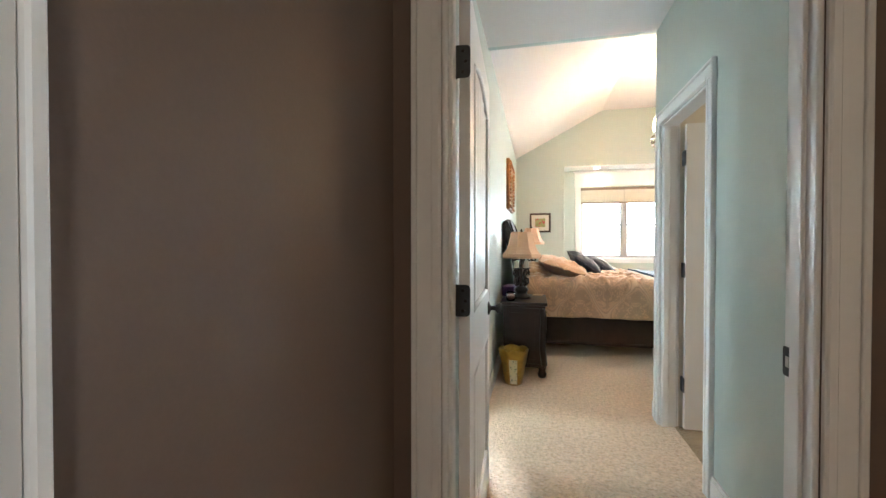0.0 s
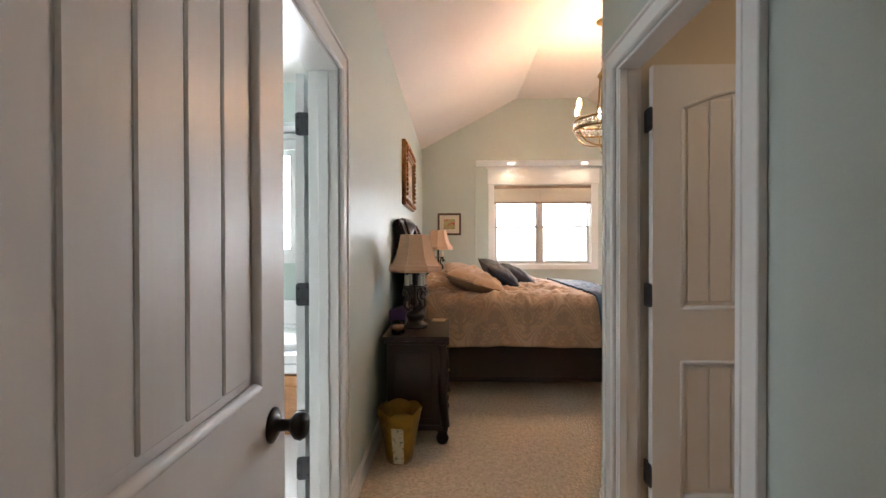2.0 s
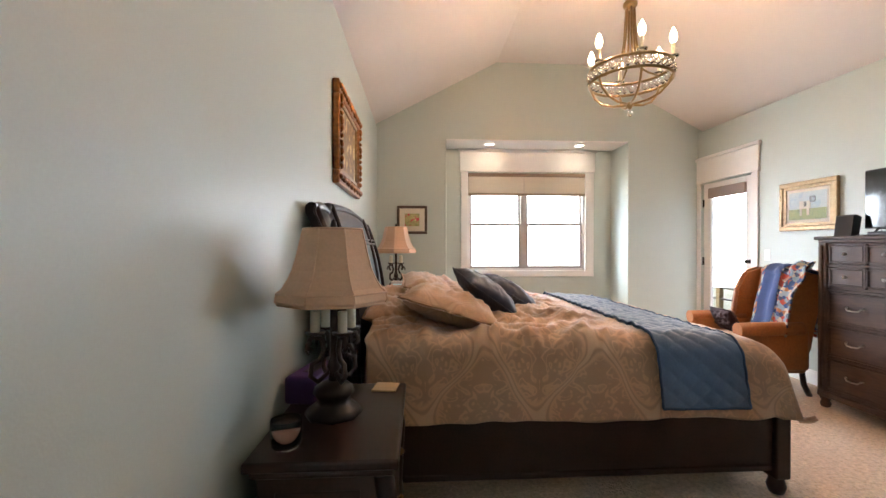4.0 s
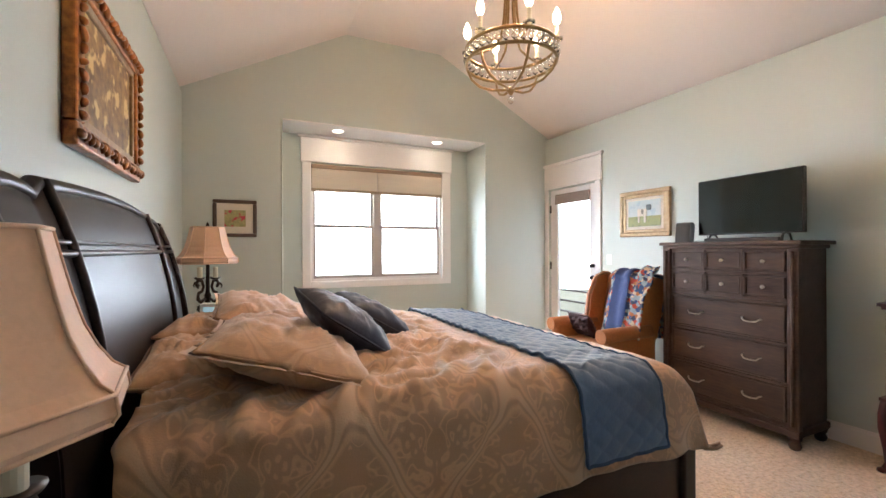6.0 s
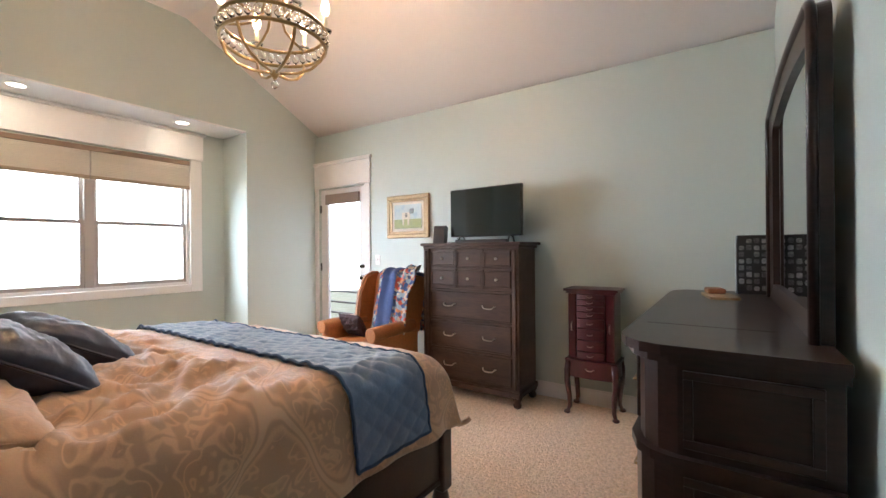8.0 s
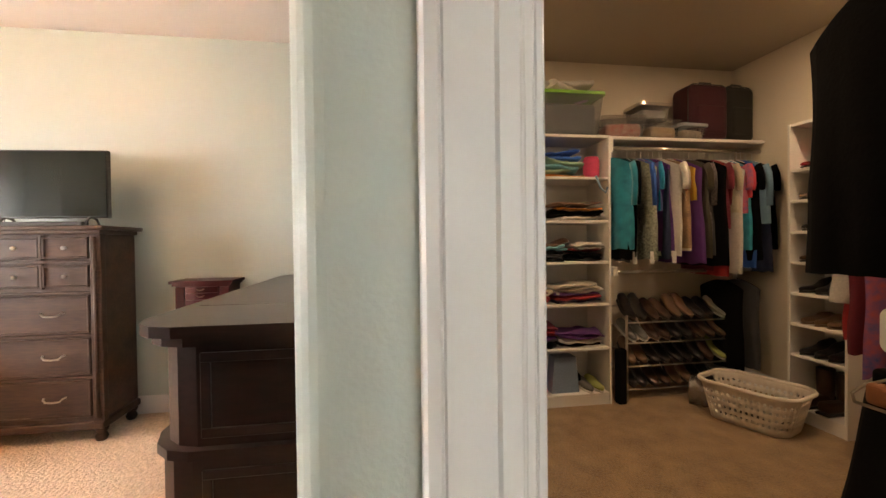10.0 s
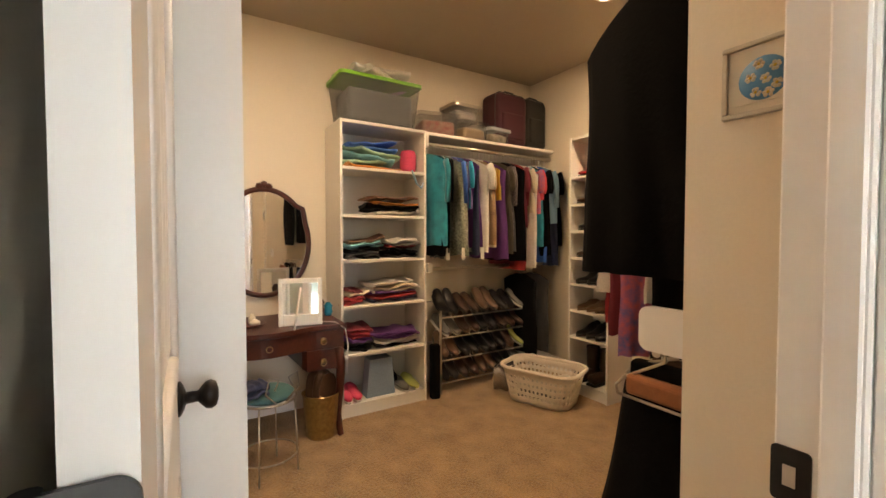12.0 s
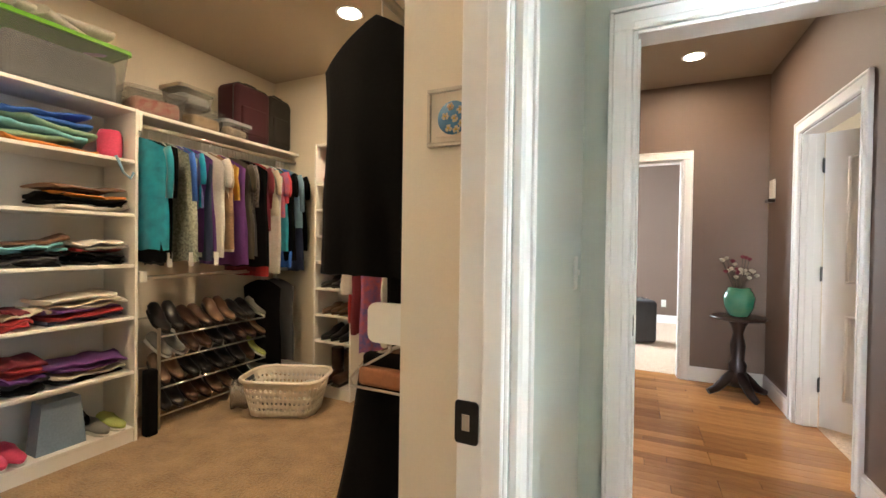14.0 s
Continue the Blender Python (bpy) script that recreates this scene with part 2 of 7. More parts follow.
# hall
structure("wall_hall_side", wall_mesh('x', HX - 0.12, HX, HY, 1.615, 0, 2.75, [(-0.31, 0.575, 0, HEAD)]), TAUPE, "taupe hallway wall with side doorway")
structure("wall_hall_end", wall_mesh('y', HY - 0.12, HY, HX - 0.12, 1.27, 0, 2.75, [(0.345, 1.12, 0, HEAD)]), TAUPE, "taupe hallway end wall with doorway")
structure("wall_hall_far_side", block(1.15, 1.27, HY, 1.615, 0, 2.75), TAUPE, "plain taupe hallway wall")
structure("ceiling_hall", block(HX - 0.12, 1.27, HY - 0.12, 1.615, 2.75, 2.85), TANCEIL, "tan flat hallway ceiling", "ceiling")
hall_floor = structure("floor_hall", block(HX - 0.12, 1.27, HY - 0.12, 1.61, -0.1, -0.012), WALNUT, "honey oak strip flooring", "floor")
structure("floor_end_room", block(-1.2, 2.2, -4.2, HY - 0.12, -0.1, 0), CARPET, "pale carpet beyond hallway", "carpet")
structure("wall_end_room", wall_mesh('y', -4.3, -4.2, -1.2, 2.2, 0, 2.75), TAUPE, "taupe far room wall")
structure("wall_end_room_side_1", block(-1.3, -1.2, -4.3, HY - 0.12, 0, 2.75), TAUPE, "taupe far room wall")
structure("wall_end_room_side_2", block(2.2, 2.3, -4.3, HY - 0.12, 0, 2.75), TAUPE, "taupe far room wall")
structure("ceiling_end_room", block(-1.3, 2.3, -4.3, HY - 0.12, 2.75, 2.85), CEIL, "white far room ceiling", "ceiling")
structure("floor_side_room", block(-2.2, HX - 0.12, HY - 0.12, 1.55, -0.1, 0), CARPET, "beige carpet beyond side doorway", "carpet")
# the opening is unseen, made for the added side room light
structure("wall_side_room", wall_mesh('x', -2.3, -2.2, HY - 0.12, 1.55, 0, 2.75, [(-0.65, 0.45, 0.85, 2.15)]), CREAM, "cream side room wall")
structure("wall_side_room_end", block(-2.2, HX - 0.12, HY - 0.12, HY, 0, 2.75), CREAM, "cream side room wall")
structure("wall_side_room_front", block(-2.2, HX - 0.12, 1.40, 1.52, 0, 2.75), CREAM, "cream side room wall")
structure("ceiling_side_room", block(-2.3, HX - 0.12, HY - 0.12, 1.55, 2.75, 2.85), CEIL, "white side room ceiling", "ceiling")

# closet
KX, KY, KZ = 3.85, 0.50, 2.72
structure("wall_closet_back", block(KX, KX + 0.1, KY - 0.1, DY - 0.12, 0, KZ), CREAM, "cream closet wall")
structure("wall_closet_end", block(CX1, KX, KY - 0.1, KY, 0, KZ), CREAM, "cream closet wall")
structure("wall_closet_front", block(CX1, KX, DY - 0.18, DY - 0.12, 0, KZ), CREAM, "cream closet wall")
structure("wall_closet_side_1", wall_mesh('x', CX1, CX1 + 0.006, 2.56, DY - 0.18, 0, KZ, [(CLO0, CLO1, 0, HEAD)]), CREAM, "cream closet wall around doorway")
structure("wall_closet_side_2", block(CX1, 1.15, KY, 2.46, 0, KZ), CREAM, "cream closet wall")
structure("wall_closet_partition", block(CX1, 1.225, 2.46, 2.56, 0, KZ), CREAM, "cream closet partition end")
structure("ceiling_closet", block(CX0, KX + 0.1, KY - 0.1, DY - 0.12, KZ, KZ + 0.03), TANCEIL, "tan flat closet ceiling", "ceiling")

# bathroom
structure("floor_bath", block(-3.4, LX - 0.13, 1.9, 5.7, -0.1, 0), TRIM, "pale bathroom floor", "floor")
structure("wall_bath_far", wall_mesh('y', 5.28, 5.40, -3.4, LX - 0.13, 0, 2.71, [(-2.53, -0.75, 0.0, 2.37)]), MINT, "pale mint bathroom wall with tub alcove")
structure("wall_bath_alcove", wall_mesh('y', 5.62, 5.74, -2.65, -0.65, 0, 2.5, [(-2.0, -1.3, 1.2, 2.2)]), MINT, "pale mint tub alcove wall with window")
structure("wall_bath_alcove_side_1", block(-2.63, -2.53, 5.40, 5.62, 0, 2.5), MINT, "pale mint alcove side")
structure("wall_bath_alcove_side_2", block(-0.75, -0.65, 5.40, 5.62, 0, 2.5), MINT, "pale mint alcove side")
structure("ceiling_bath_alcove", block(-2.65, -0.65, 5.40, 5.74, 2.37, 2.5), TRIM, "white tub alcove ceiling", "ceiling")
# the hole in the side wall is unseen, added for the bath side light
structure("wall_bath_side", wall_mesh('x', -3.5, -3.4, 1.8, 5.4, 0, 2.71, [(2.55, 3.65, 1.05, 2.25)]), MINT, "pale mint bathroom wall")
structure("wall_bath_near", block(-3.4, LX - 0.13, 1.8, 1.9, 0, 2.71), MINT, "pale mint bathroom wall")
structure("ceiling_bath", block(-3.5, LX - 0.13, 1.8, 5.4, 2.71, 2.8), CEIL, "white bathroom ceiling", "ceiling")

# outdoors
# lawn colour is paled to stand for the overexposed brightness outdoors
structure("ground", block(-300, 300, 9.1, 600, -2.7, -2.6), shader("paled_lawn", (0.30, 0.29, 0.20), 0.9, grain=0.3, scale=3, bump=0.3), "lawn outside the window, paled as if overexposed", "ground")

# ---- more materials ----
def damask(name, base, dark, scale=6.0, amount=1.0):
    """Woven damask: mirrored scrolls, a darker figured ground with thin pale lines."""
    m = shader(name, base, 0.6, grain=0.14, scale=220, bump=0.25, sheen=0.35)
    nt = m.node_tree
    p = nt.nodes["Principled BSDF"]
    old = p.inputs["Base Color"].links[0].from_socket
    tc = nt.nodes.new("ShaderNodeTexCoord")
    sep = nt.nodes.new("ShaderNodeSeparateXYZ")
    nt.links.new(tc.outputs["UV"], sep.inputs[0])
    com = nt.nodes.new("ShaderNodeCombineXYZ")

    def maths(op, a, b=None, c=None):
        n = nt.nodes.new("ShaderNodeMath")
        n.operation = op
        for k, v in enumerate((a, b, c)):
            if v is None:
                continue
            if isinstance(v, (int, float)):
                n.inputs[k].default_value = v
            else:
                nt.links.new(v, n.inputs[k])
        return n.outputs[0]

    def span(v, lo, hi, top):
        n = nt.nodes.new("ShaderNodeMapRange")
        n.inputs[1].default_value, n.inputs[2].default_value, n.inputs[4].default_value = lo, hi, top
        nt.links.new(v, n.inputs[0])
        return n.outputs[0]
    # an ogee lattice, 0.56 by 0.72 m, with mirrored scrolls inside each medallion
    wob = maths('MULTIPLY', maths('SINE', maths('MULTIPLY', sep.outputs[1], 2 * math.pi / 0.36)), 0.022)
    ca = maths('COSINE', maths('MULTIPLY', maths('ADD', sep.outputs[0], wob), 2 * math.pi / 0.56))
    cb = maths('COSINE', maths('MULTIPLY', sep.outputs[1], 2 * math.pi / 0.72))
    ogee = maths('ABSOLUTE', maths('ADD', ca, cb))
    nt.links.new(maths('PINGPONG', sep.outputs[0], 0.28), com.inputs[0])
    nt.links.new(maths('PINGPONG', sep.outputs[1], 0.36), com.inputs[1])
    scroll = nt.nodes.new("ShaderNodeTexNoise")
    scroll.inputs["Scale"].default_value, scroll.inputs["Detail"].default_value, scroll.inputs["Distortion"].default_value = scale, 0.4, 1.5
    nt.links.new(com.outputs[0], scroll.inputs["Vector"])
    wave = maths('ABSOLUTE', maths('SINE', maths('MULTIPLY', scroll.outputs[0], 11.0)))
    inside = span(ogee, 0.20, 0.32, 1.0)
    ground = maths('MULTIPLY', span(wave, 0.30, 0.75, amount), inside)
    rim = maths('MULTIPLY', span(ogee, 0.17, 0.12, 0.55), span(ogee, 0.06, 0.09, 1.0))
    ground = maths('MAXIMUM', ground, rim)
    line = span(ogee, 0.075, 0.045, 0.45)
    mix = nt.nodes.new("ShaderNodeMix")
    mix.data_type = 'RGBA'
    nt.links.new(ground, mix.inputs[0])
    nt.links.new(old, mix.inputs[6])
    mix.inputs[7].default_value = (*dark, 1)
    pale = nt.nodes.new("ShaderNodeMix")
    pale.data_type = 'RGBA'
    nt.links.new(line, pale.inputs[0])
    nt.links.new(mix.outputs[2], pale.inputs[6])
    pale.inputs[7].default_value = (base[0] * 0.92, base[1] * 1.05, base[2] * 1.2, 1)
    nt.links.new(pale.outputs[2], p.inputs["Base Color"])
    return m


def painted(name, low, high, spots, scale=9.0):
    """A painted canvas: a low and a high ground with scattered strokes."""
    m = shader(name, low, 0.55, scale=scale * 4, colour2=high, bump=0.3, blotch=scale)
    nt = m.node_tree
    p = nt.nodes["Principled BSDF"]
    old = p.inputs["Base Color"].links[0].from_socket
    tc = nt.nodes.new("ShaderNodeTexCoord")
    v = nt.nodes.new("ShaderNodeTexNoise")
    v.inputs["Scale"].default_value = scale * 1.7
    nt.links.new(tc.outputs["Object"], v.inputs["Vector"])
    ramp = nt.nodes.new("ShaderNodeMapRange")
    ramp.inputs[1].default_value, ramp.inputs[2].default_value = 0.56, 0.62
    nt.links.new(v.outputs[0], ramp.inputs[0])
    mix = nt.nodes.new("ShaderNodeMix")
    mix.data_type = 'RGBA'
    nt.links.new(ramp.outputs[0], mix.inputs[0])
    nt.links.new(old, mix.inputs[6])
    mix.inputs[7].default_value = (*spots, 1)
    nt.links.new(mix.outputs[2], p.inputs["Base Color"])
    return m


def cloth(name, colour, grain=0.25, scale=120, rough=0.85, colour2=None):
    return shader(name, colour, rough, grain=grain, scale=scale, bump=0.35, sheen=0.04, colour2=colour2, blotch=5)


BRASS = shader("aged_brass", (0.36, 0.25, 0.12), 0.3, metal=1.0, grain=0.35, scale=30)
PEWTER = shader("satin_nickel", (0.55, 0.50, 0.43), 0.28, metal=1.0, grain=0.2, scale=40)
GILT = shader("antique_gilt", (0.50, 0.20, 0.050), 0.36, metal=0.7, scale=34, colour2=(0.10, 0.032, 0.013), bump=0.8)
GOLDF = shader("gold_leaf_frame", (0.40, 0.29, 0.16), 0.42, metal=0.6, scale=30, colour2=(0.20, 0.115, 0.05), bump=0.4)
CHERRY = shader("cherry_stained_wood", (0.060, 0.007, 0.009), 0.30, scale=12, colour2=(0.028, 0.004, 0.006), coat=0.25, bump=0.05, stretch=(5, 5, 1))
MAHOG = shader("mahogany", (0.070, 0.015, 0.009), 0.36, scale=12, colour2=(0.035, 0.010, 0.007), coat=0.12, spec=0.3, bump=0.08, stretch=(1, 5, 5))
LEATHER = shader("tan_leather", (0.36, 0.13, 0.035), 0.45, scale=60, colour2=(0.23, 0.08, 0.022), bump=0.35)
DUVET = damask("paisley_duvet_cloth", (0.56, 0.335, 0.19), (0.25, 0.16, 0.10), 15.0, 0.52)
SHAM = damask("paisley_sham_cloth", (0.57, 0.34, 0.19), (0.36, 0.22, 0.13), 15.0, 0.40)
NAVY = cloth("navy_velvet", (0.017, 0.021, 0.044), 0.3, 40, 0.5)
BLUEQ = shader("blue_quilt_cotton", (0.080, 0.140, 0.245), 0.55, grain=0.22, scale=90, bump=0.3, sheen=0.35, blotch=5)
BLUEB = cloth("blue_quilt_binding", (0.035, 0.07, 0.14), 0.2, 90)
SHADE = shader("tan_silk_shade", (0.74, 0.47, 0.30), 0.7, grain=0.12, scale=90, bump=0.15, sheen=0.3)
IRON = shader("bronzed_iron", (0.06, 0.042, 0.032), 0.38, metal=0.7, scale=40, colour2=(0.02, 0.014, 0.012), bump=0.4)
IVORY = shader("ivory_candle", (0.72, 0.66, 0.52), 0.5, grain=0.06)
BLACKP = shader("black_plastic", (0.012, 0.012, 0.013), 0.35, grain=0.2)
SCREEN = shader("dark_screen", (0.006, 0.010, 0.010), 0.12, grain=0.1, coat=0.3)
WHITEP = shader("white_plastic", (0.75, 0.74, 0.71), 0.4, grain=0.04)
PAPER = shader("cream_mat_board", (0.66, 0.60, 0.50), 0.8, grain=0.05)
BLIND = shader("woven_cellular_shade", (0.62, 0.56, 0.46), 0.85, grain=0.12, scale=140, bump=0.25, stretch=(0.3, 1, 8))
# white sash vinyl, darkened in colour to stand for its backlit shade
SASH = shader("backlit_sash_tone", (0.42, 0.38, 0.35), 0.45, grain=0.05)
BULB = glow("lit_candle_bulb", (1.0, 0.74, 0.42), 34)
DOWNL = glow("lit_downlight", (1.0, 0.86, 0.66), 14)
CRYSTAL = glassy("crystal", (1, 0.97, 0.92), 0.03, 1.5)
PURPLE = shader("purple_card", (0.06, 0.02, 0.13), 0.45, grain=0.3, scale=12)
SKYGLOW = glow("overcast_sky_glow", (0.95, 0.98, 1.0), 5.0)

# the bright sky and distance outside the windows
structure("backdrop_garden", block(-80, 70, 60.0, 60.1, -12, 40), SKYGLOW, "bright overcast sky beyond the window", "sky")
structure("backdrop_deck", block(60.0, 60.1, -20, 59.9, -12, 40), SKYGLOW, "bright overcast sky beyond the deck", "sky")

# ---- trims, doors and windows ----
def trim_piece(name, bm, label="white painted casing"):
    bmesh.ops.bevel(bm, geom=list(bm.edges), offset=0.003, segments=1, affect='EDGES')
    return structure(name, bm, TRIM, label, "trim")


def casing(name, axis, c, out, a0, a1, top, w=0.085, sides=(1, 1)):
    """Casing on the face c of a wall, standing out towards out, round the opening a0 to a1 up to top."""
    d = 0.017 * out

    def bar(bm, p, q, lo_z, hi_z, t):
        lo, hi = sorted((c, c + t))
        if axis == 'x':
            solid(bm, lo, hi, p, q, lo_z, hi_z)
        else:
            solid(bm, p, q, lo, hi, lo_z, hi_z)
    for s, edge, on in ((-1, a0, sides[0]), (1, a1, sides[1])):
        if not on:
            continue
        bm = bmesh.new()
        for u, v, t in ((0.0, w - 0.016, d), (w - 0.016, w, d * 1.45)):
            p, q = sorted((edge + s * u, edge + s * v))
            bar(bm, p, q, 0, top if u == 0 else top + w - 0.016, t)
        p, q = sorted((edge + s * 0.004, edge + s * 0.026))
        bar(bm, p, q, 0, top, d * 1.2)
        trim_piece(name, bm)
    bm = bmesh.new()
    bar(bm, a0 - w + 0.016, a1 + w - 0.016, top, top + w - 0.016, d)
    bar(bm, a0 - w, a1 + w, top + w - 0.016, top + w, d * 1.45)
    bar(bm, a0 - 0.002, a1 + 0.002, top + 0.004, top + 0.026, d * 1.2)
    trim_piece(name, bm)


def jamb(name, axis, c0, c1, a0, a1, top, stop=None):
    """Lining of an opening, with a door stop."""
    t = 0.014
    bm = bmesh.new()
    spans = [(a0, a0 + t, 0, top), (a1 - t, a1, 0, top), (a0 + t, a1 - t, top - t, top)]
    for p, q, lo, hi in spans:
        if axis == 'x':
            solid(bm, c0, c1, p, q, lo, hi)
        else:
            solid(bm, p, q, c0, c1, lo, hi)
    if stop:
        for p, q, lo, hi in ((a0 + t, a0 + t + 0.011, 0, top - t), (a1 - t - 0.011, a1 - t, 0, top - t)):
            if axis == 'x':
                solid(bm, stop[0], stop[1], p, q, lo, hi)
            else:
                solid(bm, p, q, stop[0], stop[1], lo, hi)
    trim_piece(name, bm, "white painted door jamb")


casing("trim_closet_door", 'x', CX0, -1, CLO0, CLO1, HEAD)
casing("trim_closet_inside", 'x', CX1 + 0.006, 1, CLO0, CLO1, HEAD, 0.085, (0, 1))
jamb("trim_closet_jamb", 'x', CX0, CX1 + 0.006, CLO0, CLO1, HEAD, (0.935, 0.972))
casing("trim_bath_door", 'x', LX, 1, BAT0, BAT1, HEAD)
jamb("trim_bath_jamb", 'x', LX - 0.13, LX, BAT0, BAT1, HEAD, (LX - 0.085, LX - 0.04))
casing("trim_entry_room", 'y', 1.67, 1, ENT0, ENT1, HEAD)
casing("trim_entry_hall", 'y', 1.55, -1, ENT0, ENT1, HEAD)
jamb("trim_entry_jamb", 'y', 1.55, 1.67, ENT0, ENT1, HEAD, (1.585, 1.63))
casing("trim_hall_side", 'x', HX, 1, -0.31, 0.575, HEAD)
jamb("trim_hall_side_jamb", 'x', HX - 0.12, HX, -0.31, 0.575, HEAD, (HX - 0.075, HX - 0.03))
casing("trim_hall_end", 'y', HY, 1, 0.345, 1.06, HEAD)
jamb("trim_hall_end_jamb", 'y', HY - 0.12, HY, 0.345, 1.12, HEAD)


def baseboard(i, axis, c, out, a0, a1, h=0.13):
    bm = bmesh.new()
    for z0, z1, t in ((0, h - 0.02, 0.014), (h - 0.02, h, 0.009)):
        lo, hi = sorted((c, c + t * out))
        if axis == 'x':
            solid(bm, lo, hi, a0, a1, z0, z1)
        else:
            solid(bm, a0, a1, lo, hi, z0, z1)
    structure("baseboard_%d" % i, bm, TRIM, "white painted baseboard", "baseboard")


for i, row in enumerate((('x', LX, 1, BAT1 + 0.085, FY), ('x', TX, -1, DY, 7.40), ('y', FY, -1, LX, 0.598), ('y', FY, -1, 3.004, TX),
                         ('x', CX0, -1, 1.69, CLO0 - 0.085), ('x', CX0, -1, CLO1 + 0.085, DY - 0.03), ('y', DY, 1, CX0 + 0.03, TX),
                         ('y', 8.90, -1, 0.598, 3.004), ('x', 0.598, 1, FY, 8.88), ('x', 3.004, -1, FY, 8.88),
                         ('x', HX, 1, HY, -0.395), ('x', HX, 1, 0.66, 1.55), ('y', HY, 1, HX, 0.26), ('y', -4.2, 1, -1.2, 2.2),
                         ('x', KX, -1, 2.6, 3.48), ('y', KY, 1, 1.15, KX), ('y', 2.56, 1, CX1 + 0.006, 1.225))):
    baseboard(i + 1, *row)


def hinge(parent, x, y, z):
    """A butt hinge with rounded leaves and countersunk screws."""
    bm = prism(rounded(y - 0.036, y + 0.036, z - 0.05, z + 0.05, 0.014), 'x', x - 0.002, x + 0.002)
    tube(bm, x + 0.004, y + 0.012, z - 0.05, z + 0.05, 0.007, n=12)
    h = part("hinge", bm, HINGEM, parent, "oil-rubbed bronze hinge")
    for dy, dz in ((-0.013, 0.032), (-0.022, 0.0), (-0.013, -0.032), (0.026, 0.026), (0.026, -0.026)):
        for side in (-1, 1):
            sc_ = lathe([(0.0055, 0), (0.0055, 0.0008), (0.004, 0.0016), (0.001, 0.0010)], 12, Matrix.Translation((x + side * 0.002, y + dy, z + dz)) @ Matrix.Rotation(radians(90 * side), 4, 'Y'))
            part("screw", sc_, BLACKM, h)
    return h


def knob(parent, x, z, side, t):
    prof = [(0.034, 0), (0.034, 0.004), (0.024, 0.010), (0.012, 0.014), (0.011, 0.034), (0.018, 0.040), (0.027, 0.048), (0.029, 0.058), (0.024, 0.067), (0.010, 0.071)]
    m = Matrix.Translation((x, t if side > 0 else 0, z)) @ Matrix.Rotation(radians(-90 if side > 0 else 90), 4, 'X')
    return part("knob", lathe(prof, 20, m), BLACKM, parent, "oil-rubbed bronze door knob")


def panel_door(name, label, w, m, h=2.03, t=0.035, hand=1, pieces=5):
    """A two-panel planked door with an arched upper panel; hinge at its origin, leaf along +x, faces y 0 and t."""
    door = tagged(new(name), label, "door", "", "")
    door.matrix_basis = m
    st, mid0, mid1, low, up, rise = 0.118, 0.79, 1.01, 0.22, 1.85, 0.075
    bm = block(0, st, 0, t, 0.012, h)
    solid(bm, w - st, w, 0, t, 0.012, h)
    solid(bm, st, w - st, 0, t, 0.012, low)
    solid(bm, st, w - st, 0, t, mid0, mid1)
    n = 14
    arch = [(st + (w - 2 * st) * i / n, up + rise * math.sin(math.pi * i / n)) for i in range(n + 1)]
    top = prism(arch + [(w - st, h), (st, h)], 'y', 0, t)
    me = bpy.data.meshes.new("tmp")
    top.to_mesh(me)
    bm.from_mesh(me)
    top.free()
    part("leaf_frame", bm, DOORW, door)
    # sloped mouldings round the panels
    for lo, hi, curved in ((low, mid0, False), (mid1, up, True)):
        mb = bmesh.new()
        for y in (0.006, t - 0.006):
            sweep([(st + 0.004, y, lo), (st + 0.004, y, hi)], 0.010, 8, bm=mb)
            sweep([(w - st - 0.004, y, lo), (w - st - 0.004, y, hi)], 0.010, 8, bm=mb)
            sweep([(st, y, lo + 0.004), (w - st, y, lo + 0.004)], 0.010, 8, bm=mb)
            sweep([(a, y, b - 0.004) for a, b in arch] if curved else [(st, y, hi - 0.004), (w - st, y, hi - 0.004)], 0.010, 8, bm=mb)
        part("moulding", mb, DOORW, door)
    pw = (w - 2 * st - 0.05) / pieces
    for lo, hi, curved in ((low, mid0, False), (mid1, up, True)):
        part("panel_back", block(st, w - st, t / 2 - 0.005, t / 2 + 0.005, lo, hi + (rise if curved else 0)), DOORW, door)
        for i in range(pieces):
            x0 = st + 0.025 + pw * i
            xc = (x0 + pw / 2 - st) / (w - 2 * st)
            top_z = hi - 0.028 + (rise * math.sin(math.pi * xc) if curved else 0)
            part("plank", block(x0 + 0.003, x0 + pw - 0.003, 0.0075, t - 0.0075, lo + 0.028, top_z, 0.003, 1), DOORW, door)
    for z in (0.30, 1.065, 1.81):
        hinge(door, -0.004, t if hand > 0 else 0, z)
    knob(door, w - 0.066, 0.92, 1, t)
    knob(door, w - 0.066, 0.92, -1, t)
    part("latch_plate", block(w - 0.001, w + 0.0015, t / 2 - 0.012, t / 2 + 0.012, 0.915, 0.975), BLACKM, door)
    return door


# entry door stands open along the passage
panel_door("entry_door", "white planked two-panel door standing open in the passage", 0.855, Matrix.Translation((-0.105, 1.684, 0)) @ Matrix.Rotation(radians(92.3), 4, 'Z'), hand=1, pieces=6)
panel_door("closet_door", "white planked two-panel door open into the closet", 0.752, pose(1.060, 3.412, 0), hand=1, pieces=5)
panel_door("bath_door", "white planked two-panel door folded back into the bathroom", 0.77, pose(-0.428, 3.462, 0, 0, 0, 100), hand=-1)
panel_door("side_room_door", "white planked two-panel door open beyond the hallway", 0.79, pose(HX - 0.125, -0.292, 0, 0, 0, 150), hand=-1)


